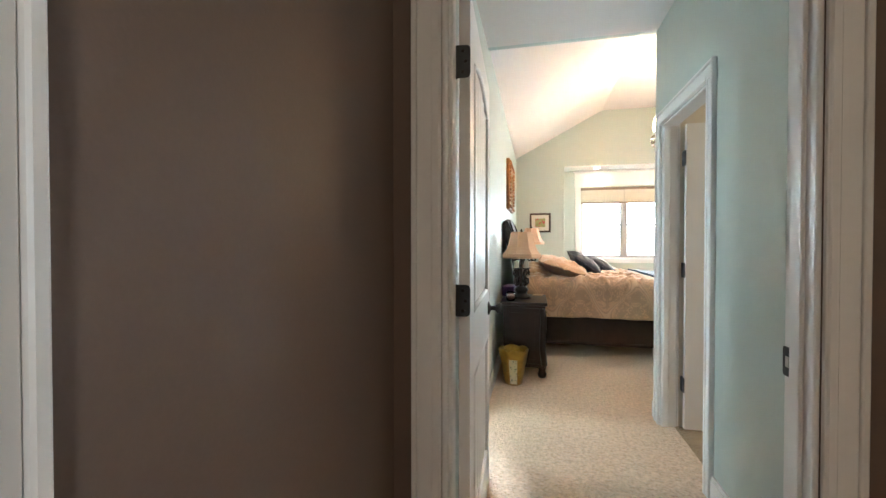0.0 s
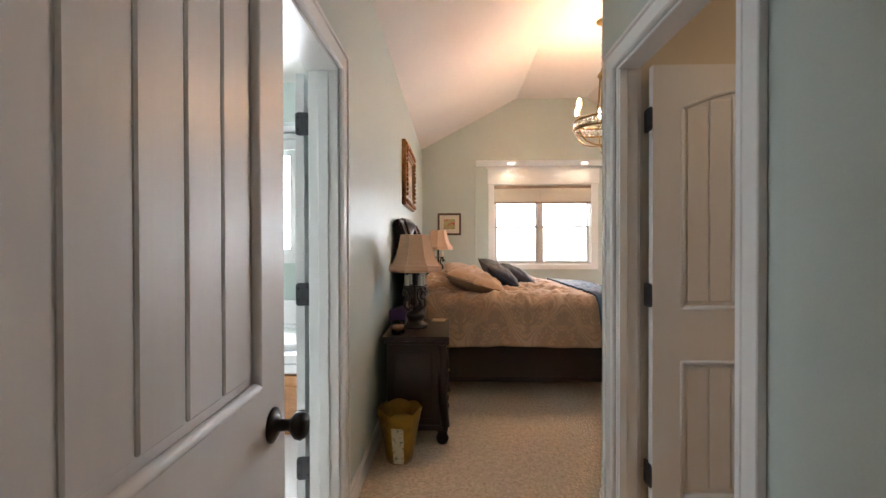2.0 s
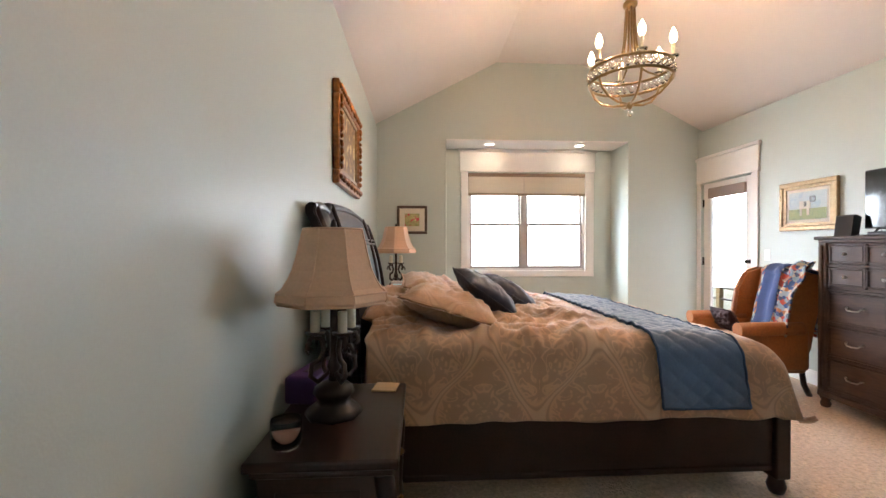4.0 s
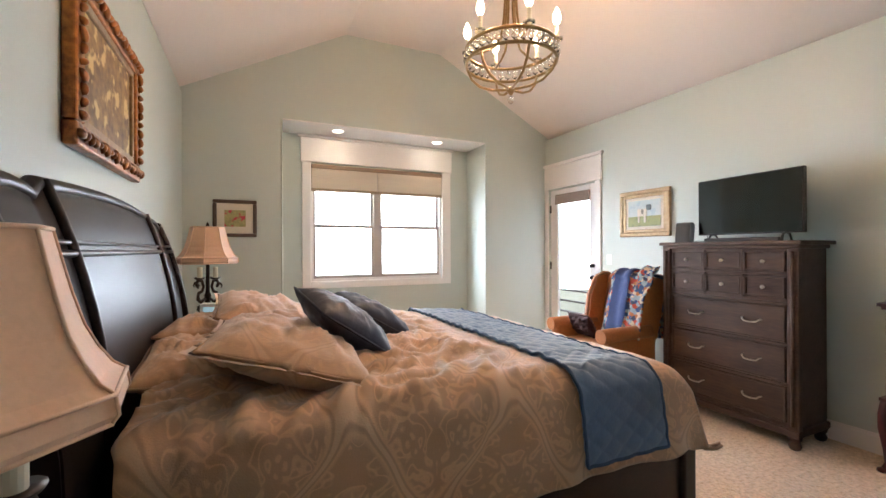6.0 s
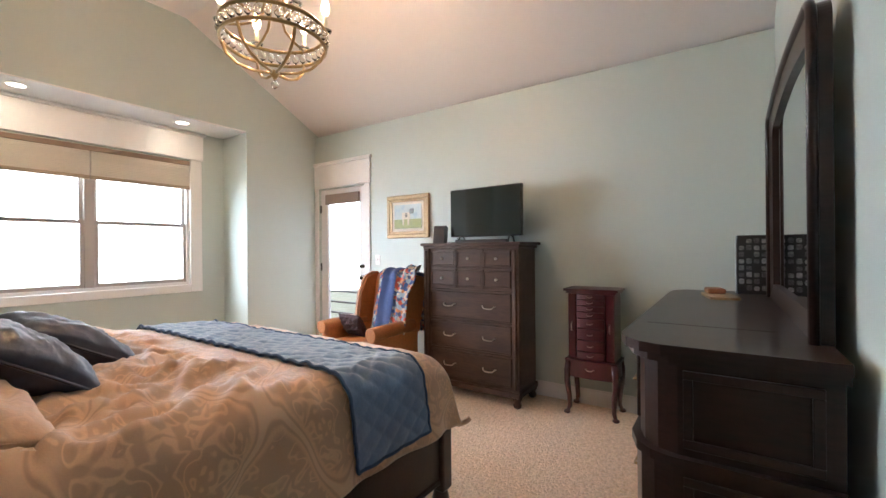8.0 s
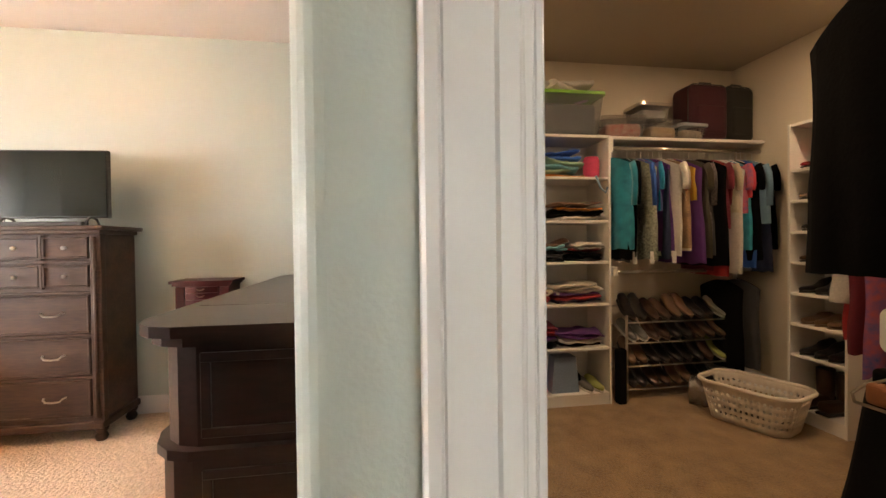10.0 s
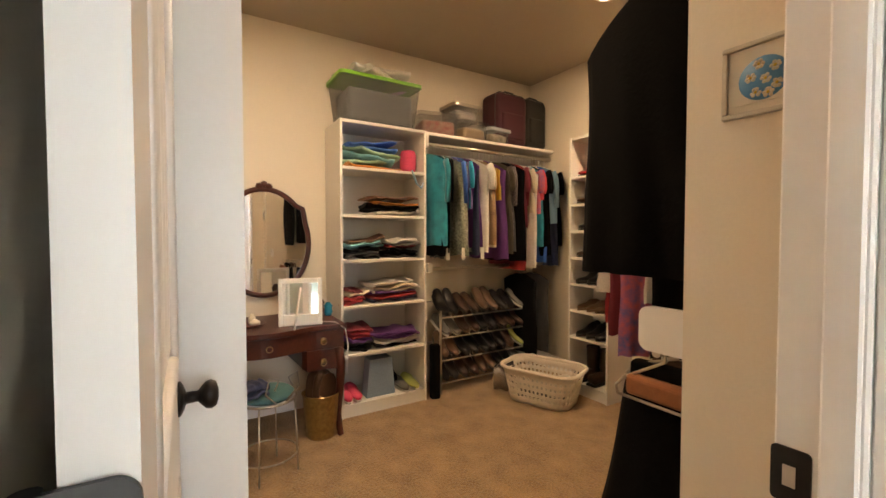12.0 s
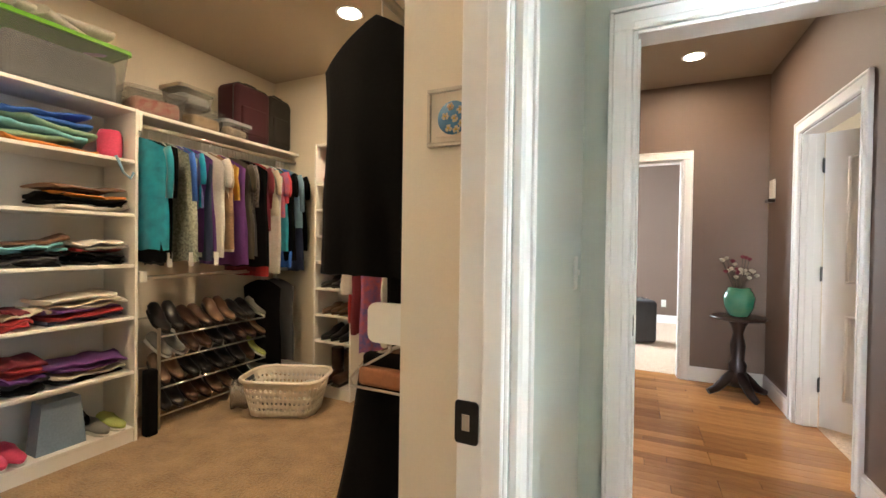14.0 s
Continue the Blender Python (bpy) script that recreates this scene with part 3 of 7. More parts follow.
def strike_plate(m):
    bm = prism(rounded(-0.022, 0.022, -0.038, 0.038, 0.007), 'y', 0, 0.003)
    st = whole("strike_plate", bm, BLACKM, "oil-rubbed bronze strike plate on white jamb", "strike plate", m)
    part("latch_hole", block(-0.006, 0.008, 0.003, 0.0045, -0.014, 0.014), PEWTER, st)


strike_plate(pose(1.002, CLO0 + 0.0145, 0.922))
strike_plate(pose(ENT1 - 0.0145, 1.648, 0.935, 0, 0, 90))


def switch_plate(label, m, toggles=1):
    s = whole("light_switch", prism(rounded(-0.036 * toggles, 0.036 * toggles, -0.058, 0.058, 0.006), 'y', 0, 0.005), WHITEP, label, "light switch", m)
    for i in range(toggles):
        x = (i - (toggles - 1) / 2) * 0.046
        part("toggle", block(x - 0.006, x + 0.006, 0.004, 0.016, -0.008, 0.012, 0.002, 1), WHITEP, s)


switch_plate("white wall switch beside the patio door", pose(TX, 7.30, 1.20, 0, 0, 90))
switch_plate("white wall switch on mint wall", pose(CX0, 1.85, 1.14, 0, 0, 90), 1)

# ---- main window ----
win = tagged(new("window_1"), "white double-hung twin window with raised woven shade", "window", "", "structure")
WX0, WX1, WZ0, WZ1, WY = 0.945, 2.62, 0.95, 2.32, 8.90
for n, b in (("casing", (WX0 - 0.10, WX0, 8.878, 8.90, WZ0 - 0.085, WZ1 + 0.02)), ("casing", (WX1, WX1 + 0.125, 8.878, 8.90, WZ0 - 0.085, WZ1 + 0.02)),
             ("window_sill", (WX0, WX1, 8.872, 8.90, WZ0 - 0.085, WZ0)), ("header", (WX0 - 0.115, WX1 + 0.14, 8.872, 8.90, WZ1 + 0.02, 2.62)),
             ("crown", (WX0 - 0.15, WX1 + 0.165, 8.852, 8.90, 2.62, 2.652))):
    part(n, block(*b, 0.004, 1), TRIM, win)
fr = bmesh.new()
for b in ((WX0, WX0 + 0.03), (WX1 - 0.03, WX1)):
    solid(fr, b[0], b[1], 8.91, 9.00, WZ0, WZ1)
part("window_frame", fr, TRIM, win)
part("mullion", block(1.70, 1.78, 8.915, 9.00, WZ0 + 0.03, WZ1, 0.003, 1), SASH, win)
part("frame_sill", block(WX0, WX1, 8.91, 9.01, WZ0 - 0.001, WZ0 + 0.03), TRIM, win)
for x0, x1 in ((WX0 + 0.03, 1.70), (1.78, WX1 - 0.03)):
    for z0, z1, y in ((WZ0 + 0.03, 1.62, 8.925), (1.585, WZ1, 8.96)):
        sash = bmesh.new()
        for b in ((x0, x0 + 0.03, z0, z1), (x1 - 0.03, x1, z0, z1), (x0 + 0.03, x1 - 0.03, z0, z0 + 0.035), (x0 + 0.03, x1 - 0.03, z1 - 0.035, z1)):
            solid(sash, b[0], b[1], y, y + 0.03, b[2], b[3])
        s = part("sash", sash, SASH, win)
        pane = part("pane", block(x0 + 0.03, x1 - 0.03, y + 0.012, y + 0.017, z0 + 0.035, z1 - 0.035), GLASS, s)
        pane.visible_shadow = False
blind = thing("window_shade", "woven tan cellular shade raised over window", "window shade")
part("headrail", block(WX0 + 0.004, WX1 - 0.004, 8.872, 8.905, 2.27, 2.318, 0.004, 1), shader("brown_rail", (0.22, 0.15, 0.10), 0.5, grain=0.15), blind)
for k, (x0, x1) in enumerate(((WX0 + 0.006, 1.735), (1.745, WX1 - 0.006))):
    for i in range(14):
        z = 2.27 - 0.0165 * (i + 1)
        part("pleat", block(x0, x1, 8.878 + 0.002 * (i % 2), 8.902, z, z + 0.0163, 0.003, 1), BLIND, blind)
    part("bottom_rail", block(x0, x1, 8.874, 8.905, 2.005, 2.04, 0.004, 1), shader("rail_tan", (0.33, 0.25, 0.17), 0.5, grain=0.15), blind)

# ---- patio door ----
pd = tagged(new("door_patio"), "white full-glass patio door with rolled shade", "door", "", "structure")
for n, b in (("casing", (TX - 0.02, TX, 7.41, 7.50, 0, 2.13)), ("casing", (TX - 0.02, TX, 8.33, 8.395, 0, 2.13)),
             ("header", (TX - 0.026, TX, 7.395, 8.395, 2.13, 2.40)), ("crown", (TX - 0.045, TX, 7.375, 8.395, 2.40, 2.44)), ("cap", (TX - 0.032, TX, 7.39, 8.395, 2.11, 2.13))):
    part(n, block(*b, 0.004, 1), TRIM, pd)
leaf = bmesh.new()
for b in ((7.502, 7.63, 0.004, 2.098), (8.20, 8.328, 0.004, 2.098), (7.63, 8.20, 0.004, 0.24), (7.63, 8.20, 1.99, 2.098)):
    solid(leaf, TX + 0.03, TX + 0.075, b[0], b[1], b[2], b[3], 0.004, 1)
part("leaf", leaf, DOORW, pd)
pane = part("pane", block(TX + 0.05, TX + 0.055, 7.63, 8.20, 0.24, 1.99), GLASS, pd)
pane.visible_shadow = False
part("rolled_shade", block(TX + 0.0, TX + 0.03, 7.615, 8.215, 1.90, 2.03, 0.008, 2), shader("taupe_shade", (0.30, 0.24, 0.21), 0.8, grain=0.15), pd, "taupe rolled fabric shade")
for z in (0.35, 1.1, 1.85):
    part("hinge", block(TX + 0.015, TX + 0.03, 8.315, 8.33, z - 0.05, z + 0.05), BLACKM, pd, "dark bronze hinge")
for z, r in ((0.98, 0.028), (1.12, 0.024)):
    part("knob", lathe([(r, 0), (r, 0.005), (0.012, 0.012), (0.012, 0.03), (0.024, 0.04), (0.022, 0.055), (0.008, 0.06)], 16, Matrix.Translation((TX + 0.03, 7.57, z)) @ Matrix.Rotation(radians(-90), 4, 'Y')), BLACKM, pd)
deck = thing("deck_railing", "weathered deck railing outside the patio door", "railing", 5.3, 7.9, -0.2)
part("deck_boards", block(-1.2, 1.0, -3, 3, -0.1, 0), shader("grey_decking", (0.45, 0.42, 0.38), 0.8, grain=0.3, stretch=(1, 8, 1)), deck)
for z in (0.35, 0.55, 0.75, 0.95):
    part("rail", sweep([(0.4, -3, z), (0.4, 3, z)], 0.02, 8), IRON if z < 0.9 else BRASS, deck)
for y in (-2.4, -0.8, 0.8, 2.4):
    part("post", block(0.36, 0.44, y - 0.04, y + 0.04, 0, 1.0), BRASS, deck)

# ---- downlights ----
def downlight(x, y, z, power, colour, label, r=0.055):
    d = thing("downlight", label, "ceiling light", x, y, z, 0, "recessed downlights")
    part("trim_ring", sweep([((r + 0.010) * math.cos(2 * math.pi * k / 32), (r + 0.010) * math.sin(2 * math.pi * k / 32), -0.003) for k in range(33)], 0.010, 8, Matrix.Diagonal((1, 1, 0.5, 1))), TRIM, d)
    part("lens", lathe([(0.001, -0.002), (r, -0.002), (r, -0.004), (0.001, -0.004)], 28), DOWNL, d, "lit frosted lens")
    lamp("downlight_beam", 'AREA', look((x, y, z - 0.008), (x, y, 0)), power, colour, r * 2)


SOFTW = (1.0, 0.80, 0.56)
downlight(1.20, 8.60, 2.653, 2.2, SOFTW, "lit recessed downlight in the window alcove")
downlight(2.42, 8.60, 2.653, 2.2, SOFTW, "lit recessed downlight in the window alcove")
downlight(2.44, 1.20, KZ, 12, (1.0, 0.72, 0.44), "lit recessed downlight in the closet ceiling", 0.07)
# second closet downlight is unseen, added to brighten the wall near the door
downlight(2.44, 2.80, KZ, 13, (1.0, 0.72, 0.44), "lit recessed downlight in the closet ceiling", 0.07)
downlight(0.34, -0.44, 2.75, 9, (1.0, 0.74, 0.50), "lit recessed downlight in the hallway ceiling", 0.07)

# ---- chandelier ----
ch = thing("chandelier", "bronze ring chandelier with crystal band and six lit candles", "chandelier", 1.815, 6.10, 2.305)
R = 0.285
def ring(r, z, rad, n=48, m=None):
    return sweep([(r * math.cos(2 * math.pi * i / n), r * math.sin(2 * math.pi * i / n), z) for i in range(n + 1)], rad, 8, m)
for z in (0.20, 0.29):
    part("ring", ring(R, z, 0.011), BRASS, ch)
for i in range(36):
    a = 2 * math.pi * i / 36
    part("crystal", lathe([(0.002, 0.210), (0.018, 0.228), (0.021, 0.245), (0.018, 0.262), (0.002, 0.280)], 8, Matrix.Translation((R * math.cos(a), R * math.sin(a), 0))), CRYSTAL, ch)
for i in range(6):
    a = 2 * math.pi * i / 6 + 0.3
    ca, sa = math.cos(a), math.sin(a)
    part("lower_arm", sweep([(R * ca * f, R * sa * f, z) for f, z in ((1, 0.20), (0.9, 0.13), (0.7, 0.075), (0.42, 0.045), (0.05, 0.035))], 0.009, 8), BRASS, ch)
    part("upper_strap", sweep([(R * ca * f, R * sa * f, z) for f, z in ((1, 0.29), (0.62, 0.30), (0.34, 0.325), (0.21, 0.39), (0.15, 0.50), (0.12, 0.63), (0.10, 0.76))], 0.008, 8), BRASS, ch)
    c = part("candle", tube(bmesh.new(), R * ca, R * sa, 0.31, 0.40, 0.012, n=14), IVORY, ch)
    part("bobeche", lathe([(0.004, 0.296), (0.034, 0.305), (0.038, 0.315), (0.014, 0.312)], 14, Matrix.Translation((R * ca, R * sa, 0))), CRYSTAL, c)
    part("bulb", lathe([(0.008, 0.40), (0.020, 0.418), (0.025, 0.44), (0.021, 0.47), (0.009, 0.50), (0.002, 0.512)], 14, Matrix.Translation((R * ca, R * sa, 0))), BULB, c, "glowing candle bulb")
part("hub", lathe([(0.008, -0.0), (0.022, 0.02), (0.03, 0.035), (0.02, 0.05)], 16), BRASS, ch)
part("drop", lathe([(0.003, -0.055), (0.02, -0.042), (0.022, -0.025), (0.006, -0.005)], 12), CRYSTAL, ch, "clear crystal drop")
part("crown", lathe([(0.03, 0.74), (0.05, 0.76), (0.05, 0.78), (0.02, 0.82), (0.012, 0.85)], 20), BRASS, ch)
for k in range(15):
    part("chain_link", sweep([(0.010 * math.cos(t) if k % 2 else 0, 0 if k % 2 else 0.010 * math.cos(t), 0.87 + 0.032 * k + 0.02 * math.sin(t)) for t in [2 * math.pi * j / 10 for j in range(11)]], 0.003, 6), BRASS, ch)
part("canopy", lathe([(0.012, 1.30), (0.06, 1.325), (0.065, 1.351)], 20), BRASS, ch)
for i in range(6):
    a = 2 * math.pi * i / 6 + 0.3
    lamp("candle_light", 'POINT', pose(1.815 + R * math.cos(a), 6.10 + R * math.sin(a), 2.305 + 0.45), 118, (1.0, 0.57, 0.29), 0.03)

# ---- soft goods helpers ----
def sheet(name, nu, nv, place, material, parent=None, thick=0.0, uv=(1, 1)):
    """A smooth grid of place(i / nu, j / nv), with cloth coordinates in metres."""
    bm = bmesh.new()
    layer = bm.loops.layers.uv.new("UVMap")
    vs = [[bm.verts.new(place(i / nu, j / nv)) for j in range(nv + 1)] for i in range(nu + 1)]
    for i in range(nu):
        for j in range(nv):
            f = bm.faces.new((vs[i][j], vs[i + 1][j], vs[i + 1][j + 1], vs[i][j + 1]))
            f.smooth = True
            for loop, (a, b) in zip(f.loops, ((i, j), (i + 1, j), (i + 1, j + 1), (i, j + 1))):
                loop[layer].uv = (uv[0] * a / nu, uv[1] * b / nv)
    bmesh.ops.recalc_face_normals(bm, faces=bm.faces)
    ob = new(name, mesh_of(name, bm, material))
    ob.parent = parent
    if thick:
        s = ob.modifiers.new("thickness", 'SOLIDIFY')
        s.thickness, s.offset = thick, -1
    return ob


def ripple(x, y, s, seed=0.0):
    return noise.noise(Vector((x * s, y * s, seed)))


def pillow(name, label, w, h, t, material, m, seed=0, flange=0.0, crease=1.0):
    """A stuffed pillow: x width, y height, z thickness."""
    bm = bmesh.new()
    layer = bm.loops.layers.uv.new("UVMap")
    n = 34

    def pt(i, j, side):
        u, v = 2 * i / n - 1, 2 * j / n - 1
        core = 1 - flange
        uu, vv = min(1, abs(u) / core), min(1, abs(v) / core)
        fat = max(0, (1 - uu ** 2.6)) ** 0.55 * max(0, (1 - vv ** 2.6)) ** 0.55
        pinch = 1 - 0.07 * (1 - abs(u) ** 2) * abs(v) ** 3
        pinchv = 1 - 0.07 * (1 - abs(v) ** 2) * abs(u) ** 3
        wr = 0.018 * ripple(u * 1.4, v * 1.4, 2.2, seed) + 0.014 * (1 - abs(ripple(u * 1.3 + v * 0.5, v * 0.7 - u * 0.3, 3.2, seed + 3))) ** 5 + 0.006 * ripple(u, v, 7, seed + 3)
        return Vector((u * w / 2 * pinchv, v * h / 2 * pinch, side * (t / 2 * fat + 0.003) + crease * wr * (0.4 + fat)))
    for side in (1, -1):
        vs = [[bm.verts.new(pt(i, j, side)) for j in range(n + 1)] for i in range(n + 1)]
        for i in range(n):
            for j in range(n):
                q = (vs[i][j], vs[i + 1][j], vs[i + 1][j + 1], vs[i][j + 1])
                ids = ((i, j), (i + 1, j), (i + 1, j + 1), (i, j + 1))
                f = bm.faces.new(q if side > 0 else tuple(reversed(q)))
                f.smooth = True
                for loop, (a, b) in zip(f.loops, ids if side > 0 else tuple(reversed(ids))):
                    loop[layer].uv = (w * a / n, h * b / n)
    bmesh.ops.remove_doubles(bm, verts=bm.verts, dist=0.0062)
    pil = new(name)
    tagged(pil, label, "pillow")
    pil.matrix_basis = m
    part("cover", bm, material, pil)
    c = 1 - flange
    rim = [(u * w / 2 * c, v * h / 2 * c) for u, v in ((-1, -1), (0, -0.965), (1, -1), (0.965, 0), (1, 1), (0, 0.965), (-1, 1), (-0.965, 0), (-1, -1))]
    part("piping", sweep([(a, b, 0.004) for a, b in rim], 0.005, 6), material, pil)
    return pil


# ---- bed ----
HEADW = shader("headboard_espresso", (0.020, 0.012, 0.011), 0.36, scale=14, colour2=(0.010, 0.006, 0.005), bump=0.05, spec=0.22, stretch=(6, 1, 6))
bed = thing("bed", "espresso wooden sleigh bed with curved panelled headboard", "bed", 0, 6.02, 0)
BW = 0.85
def hb_x(s, lean=1.0):
    """Sleigh curve: the headboard leans back and rolls over at the top."""
    return -0.075 - 0.02 * s - 0.13 * max(0, s - 0.45) ** 2 / 0.3 * lean
def hb_top(y):
    a = abs(y)
    if a < 0.66:
        return 1.515 + 0.025 * math.cos(a / 0.66 * math.pi / 2)
    f = (a - 0.66) / 0.38
    return 1.478 + 0.030 * math.sin(math.pi * min(1.0, f * 1.15)) - 0.02 * f
def hb_place(u, v):
    y = -0.98 + 1.98 * u
    return (hb_x(v), y, 0.25 + v * (hb_top(y) - 0.25))
sheet("headboard_panel", 60, 24, hb_place, HEADW, bed, 0.03)
for y in (-0.965, -0.62, 0.62, 0.985):
    r = 0.022 if abs(y) > 0.9 else 0.016
    part("stile", sweep([(hb_x(s / 14) + 0.006, y, 0.25 + s / 14 * (hb_top(y) - 0.25)) for s in range(15)], r, 10), ESPRESSO, bed)
part("crest_rail", sweep([(hb_x(1) - 0.008, -0.98 + 1.98 * i / 60, hb_top(-0.98 + 1.98 * i / 60) - 0.012) for i in range(61)], 0.024, 14), HEADW, bed, "rolled crest rail with stepped ends")
for f, r in ((0.84, 0.011), (0.865, 0.007)):
    part("upper_moulding", sweep([(hb_x(f) + 0.008, -0.97 + 1.96 * i / 40, 0.25 + f * (1.515 - 0.25)) for i in range(41)], r, 8), ESPRESSO, bed)
for s in (-1, 1):
    # scrolled end cheek of the sleigh back
    edge = [(hb_x(k / 12) + 0.034 - 0.02 * (k / 12) ** 2, 0.30 + k / 12 * 1.15) for k in range(13)] + [(-0.205, 1.488), (-0.235, 1.495), (-0.258, 1.475), (-0.255, 1.44), (-0.232, 1.40)] + [(hb_x(k / 12) - 0.045, 0.30 + k / 12 * 1.05) for k in range(11, -1, -1)]
    cheek = prism(edge, 'y', s * 0.985 - 0.022, s * 0.985 + 0.022)
    bmesh.ops.bevel(cheek, geom=list(cheek.edges), offset=0.005, segments=2, affect='EDGES')
    part("scrolled_cheek", cheek, HEADW, bed)
for y in (-0.975, 0.98):
    part("post", block(-0.15, -0.06, y - 0.035, y + 0.035, 0, 0.5, 0.012, 2), ESPRESSO, bed)
for s in (-1, 1):
    part("side_rail", block(-0.06, 2.09, s * BW - 0.02, s * BW + 0.02, 0.13, 0.46, 0.006, 2), ESPRESSO, bed)
    part("rail_moulding", block(-0.06, 2.09, s * BW - 0.026, s * BW + 0.026, 0.13, 0.165, 0.008, 2), ESPRESSO, bed)
    part("foot_post", block(2.08, 2.165, s * BW - 0.045, s * BW + 0.045, 0.09, 0.50, 0.012, 2), ESPRESSO, bed)
    part("bun_foot", lathe([(0.02, 0), (0.035, 0.01), (0.045, 0.045), (0.035, 0.08), (0.03, 0.095)], 18, Matrix.Translation((2.122, s * BW, 0))), ESPRESSO, bed)
part("footboard", block(2.10, 2.145, -BW + 0.045, BW - 0.045, 0.13, 0.50, 0.008, 2), ESPRESSO, bed)
part("mattress", block(-0.03, 2.06, -BW + 0.03, BW - 0.03, 0.40, 0.735, 0.06, 4), PAPER, bed, "white mattress mostly under the covers")

def drape(y0, y1, top, drop, x, s, total, radius=0.10):
    """Cross-section of a cover: s metres along it from the hem at y0 over to the hem at y1."""
    flat = (y1 - y0) - 2 * radius
    arc = math.pi / 2 * radius
    down = drop - radius
    if s < down:
        return y0, top - drop + s
    s -= down
    if s < arc:
        a = s / radius
        return y0 + radius * (1 - math.cos(a)), top - radius + radius * math.sin(a)
    s -= arc
    if s < flat:
        return y0 + radius + s, top
    s -= flat
    if s < arc:
        a = s / radius
        return y1 - radius + radius * math.sin(a), top - radius + radius * math.cos(a)
    return y1, top - radius - (s - arc)

D0, D1, DTOP, DDROP = 5.13, 6.93, 0.815, 0.375
DLEN = 2 * (DDROP - 0.10) + math.pi * 0.10 + (D1 - D0 - 0.2)
def puffs(x, y):
    """Rumples of the bedding over the mattress."""
    s = y - D0
    calm = 0.22 if x > 1.36 else min(1.0, 0.22 + 5 * (1.36 - x))
    return calm * (0.026 * ripple(x, s, 2.6, 1.0) + 0.036 * (1 - abs(ripple(x * 0.55 + s * 0.35, s * 1.1 - x * 0.4, 5.0, 4.0))) ** 5
            + 0.024 * (1 - abs(ripple(x * 1.1 - s * 0.5, s * 0.6 + x * 0.2, 6.0, 12.0))) ** 6 + 0.010 * abs(ripple(x * 0.8, s, 15.0, 8.0)))
def dip(x):
    """How far the bedding slopes down towards the foot."""
    return 0.055 * min(1.0, max(0.0, (x - 1.40) / 0.65)) ** 1.3
def duvet_place(u, v):
    along = 0.0 + 2.34 * u
    s = DLEN * v
    y, z = drape(D0, D1, DTOP, DDROP, along, s, DLEN)
    end = max(0.0, along - 1.98)
    # past the foot end the cover bends down
    if end <= 0:
        x, sink = along, 0
    elif end < 0.15:
        x, sink = 1.98 + end - end * end * 1.2, end * end * 2.4
    else:
        x, sink = 2.103 + (end - 0.15) * 0.28, 0.054 + (end - 0.15) * 0.95
    side = 1 if y < 6 else -1
    hang = max(0.0, min(1.0, (DTOP - z) / DDROP))
    z = min(z, max(DTOP - DDROP - 0.015, z - sink))
    folds = 0.034 * ripple(along, 0.3 * v, 3.1, 2.0) + 0.012 * ripple(along + 0.3 * s, s, 7.0, 5.0)
    ridge = math.sin(along * 17 + 5 * ripple(along, s, 1.8, 9.0)) * 0.008
    y -= side * hang * (0.025 + folds + ridge)
    top = 1 - hang
    puff = puffs(along, y)
    z += top * (puff + 0.015 - dip(along)) + (0.018 * ripple(along, 0.0, 4.0, 7.0) if hang > 0.9 else 0)
    corner = max(0, along - 1.75) * hang * 0.09
    return (x + 0.01 * hang + corner, y - side * corner * 1.0, z)
duvet = thing("duvet", "rumpled tan paisley damask duvet over the bed", "duvet")
sheet("cover", 200, 210, duvet_place, DUVET, duvet, 0.018, (2.34, DLEN))
for v in (0.0, 1.0):
    part("hem_piping", sweep([duvet_place(i / 160, v) for i in range(161)], 0.007, 6), SHAM, duvet, "corded hem")
part("foot_piping", sweep([duvet_place(1.0, j / 160) for j in range(161)], 0.007, 6), SHAM, duvet, "corded hem")

RTOP = DTOP + 0.022
RLEN = 2 * (DDROP - 0.12) + math.pi * 0.10 + (D1 - D0 - 0.16)
def runner_place(u, v):
    s = RLEN * v
    y, z = drape(D0 - 0.045, D1 + 0.04, RTOP + 0.012, DDROP - 0.02, 0, s, RLEN + 0.1, 0.11)
    hang = max(0.0, min(1.0, (RTOP - z) / DDROP))
    x = 1.42 + 0.44 * u + 0.035 * hang
    a, b = (x * 0.8 + s) * 22.0, (x * 0.8 - s) * 22.0
    quilt = 0.009 * (abs(math.sin(a * math.pi / 2)) * abs(math.sin(b * math.pi / 2))) ** 0.5
    side = 1 if y < 6 else -1
    y -= side * hang * (quilt + 0.012 + 0.012 * ripple(x, s, 3.0, 2.0))
    z += (1 - hang) * (quilt + puffs(x, min(max(y, D0), D1)) + 0.008 - dip(x))
    return (x, y, z)
runner = thing("bed_runner", "blue diamond-quilted runner across the bed foot", "bed runner")
sheet("quilted_panel", 80, 320, runner_place, BLUEQ, runner, 0.012)
for u in (0.0, 1.0):
    part("binding", sweep([runner_place(u, j / 200) for j in range(201)], 0.007, 6), BLUEB, runner, "darker blue bound edge")
for v in (0.0, 1.0):
    part("end_binding", sweep([runner_place(i / 40, v) for i in range(41)], 0.007, 6), BLUEB, runner, "darker blue bound edge")

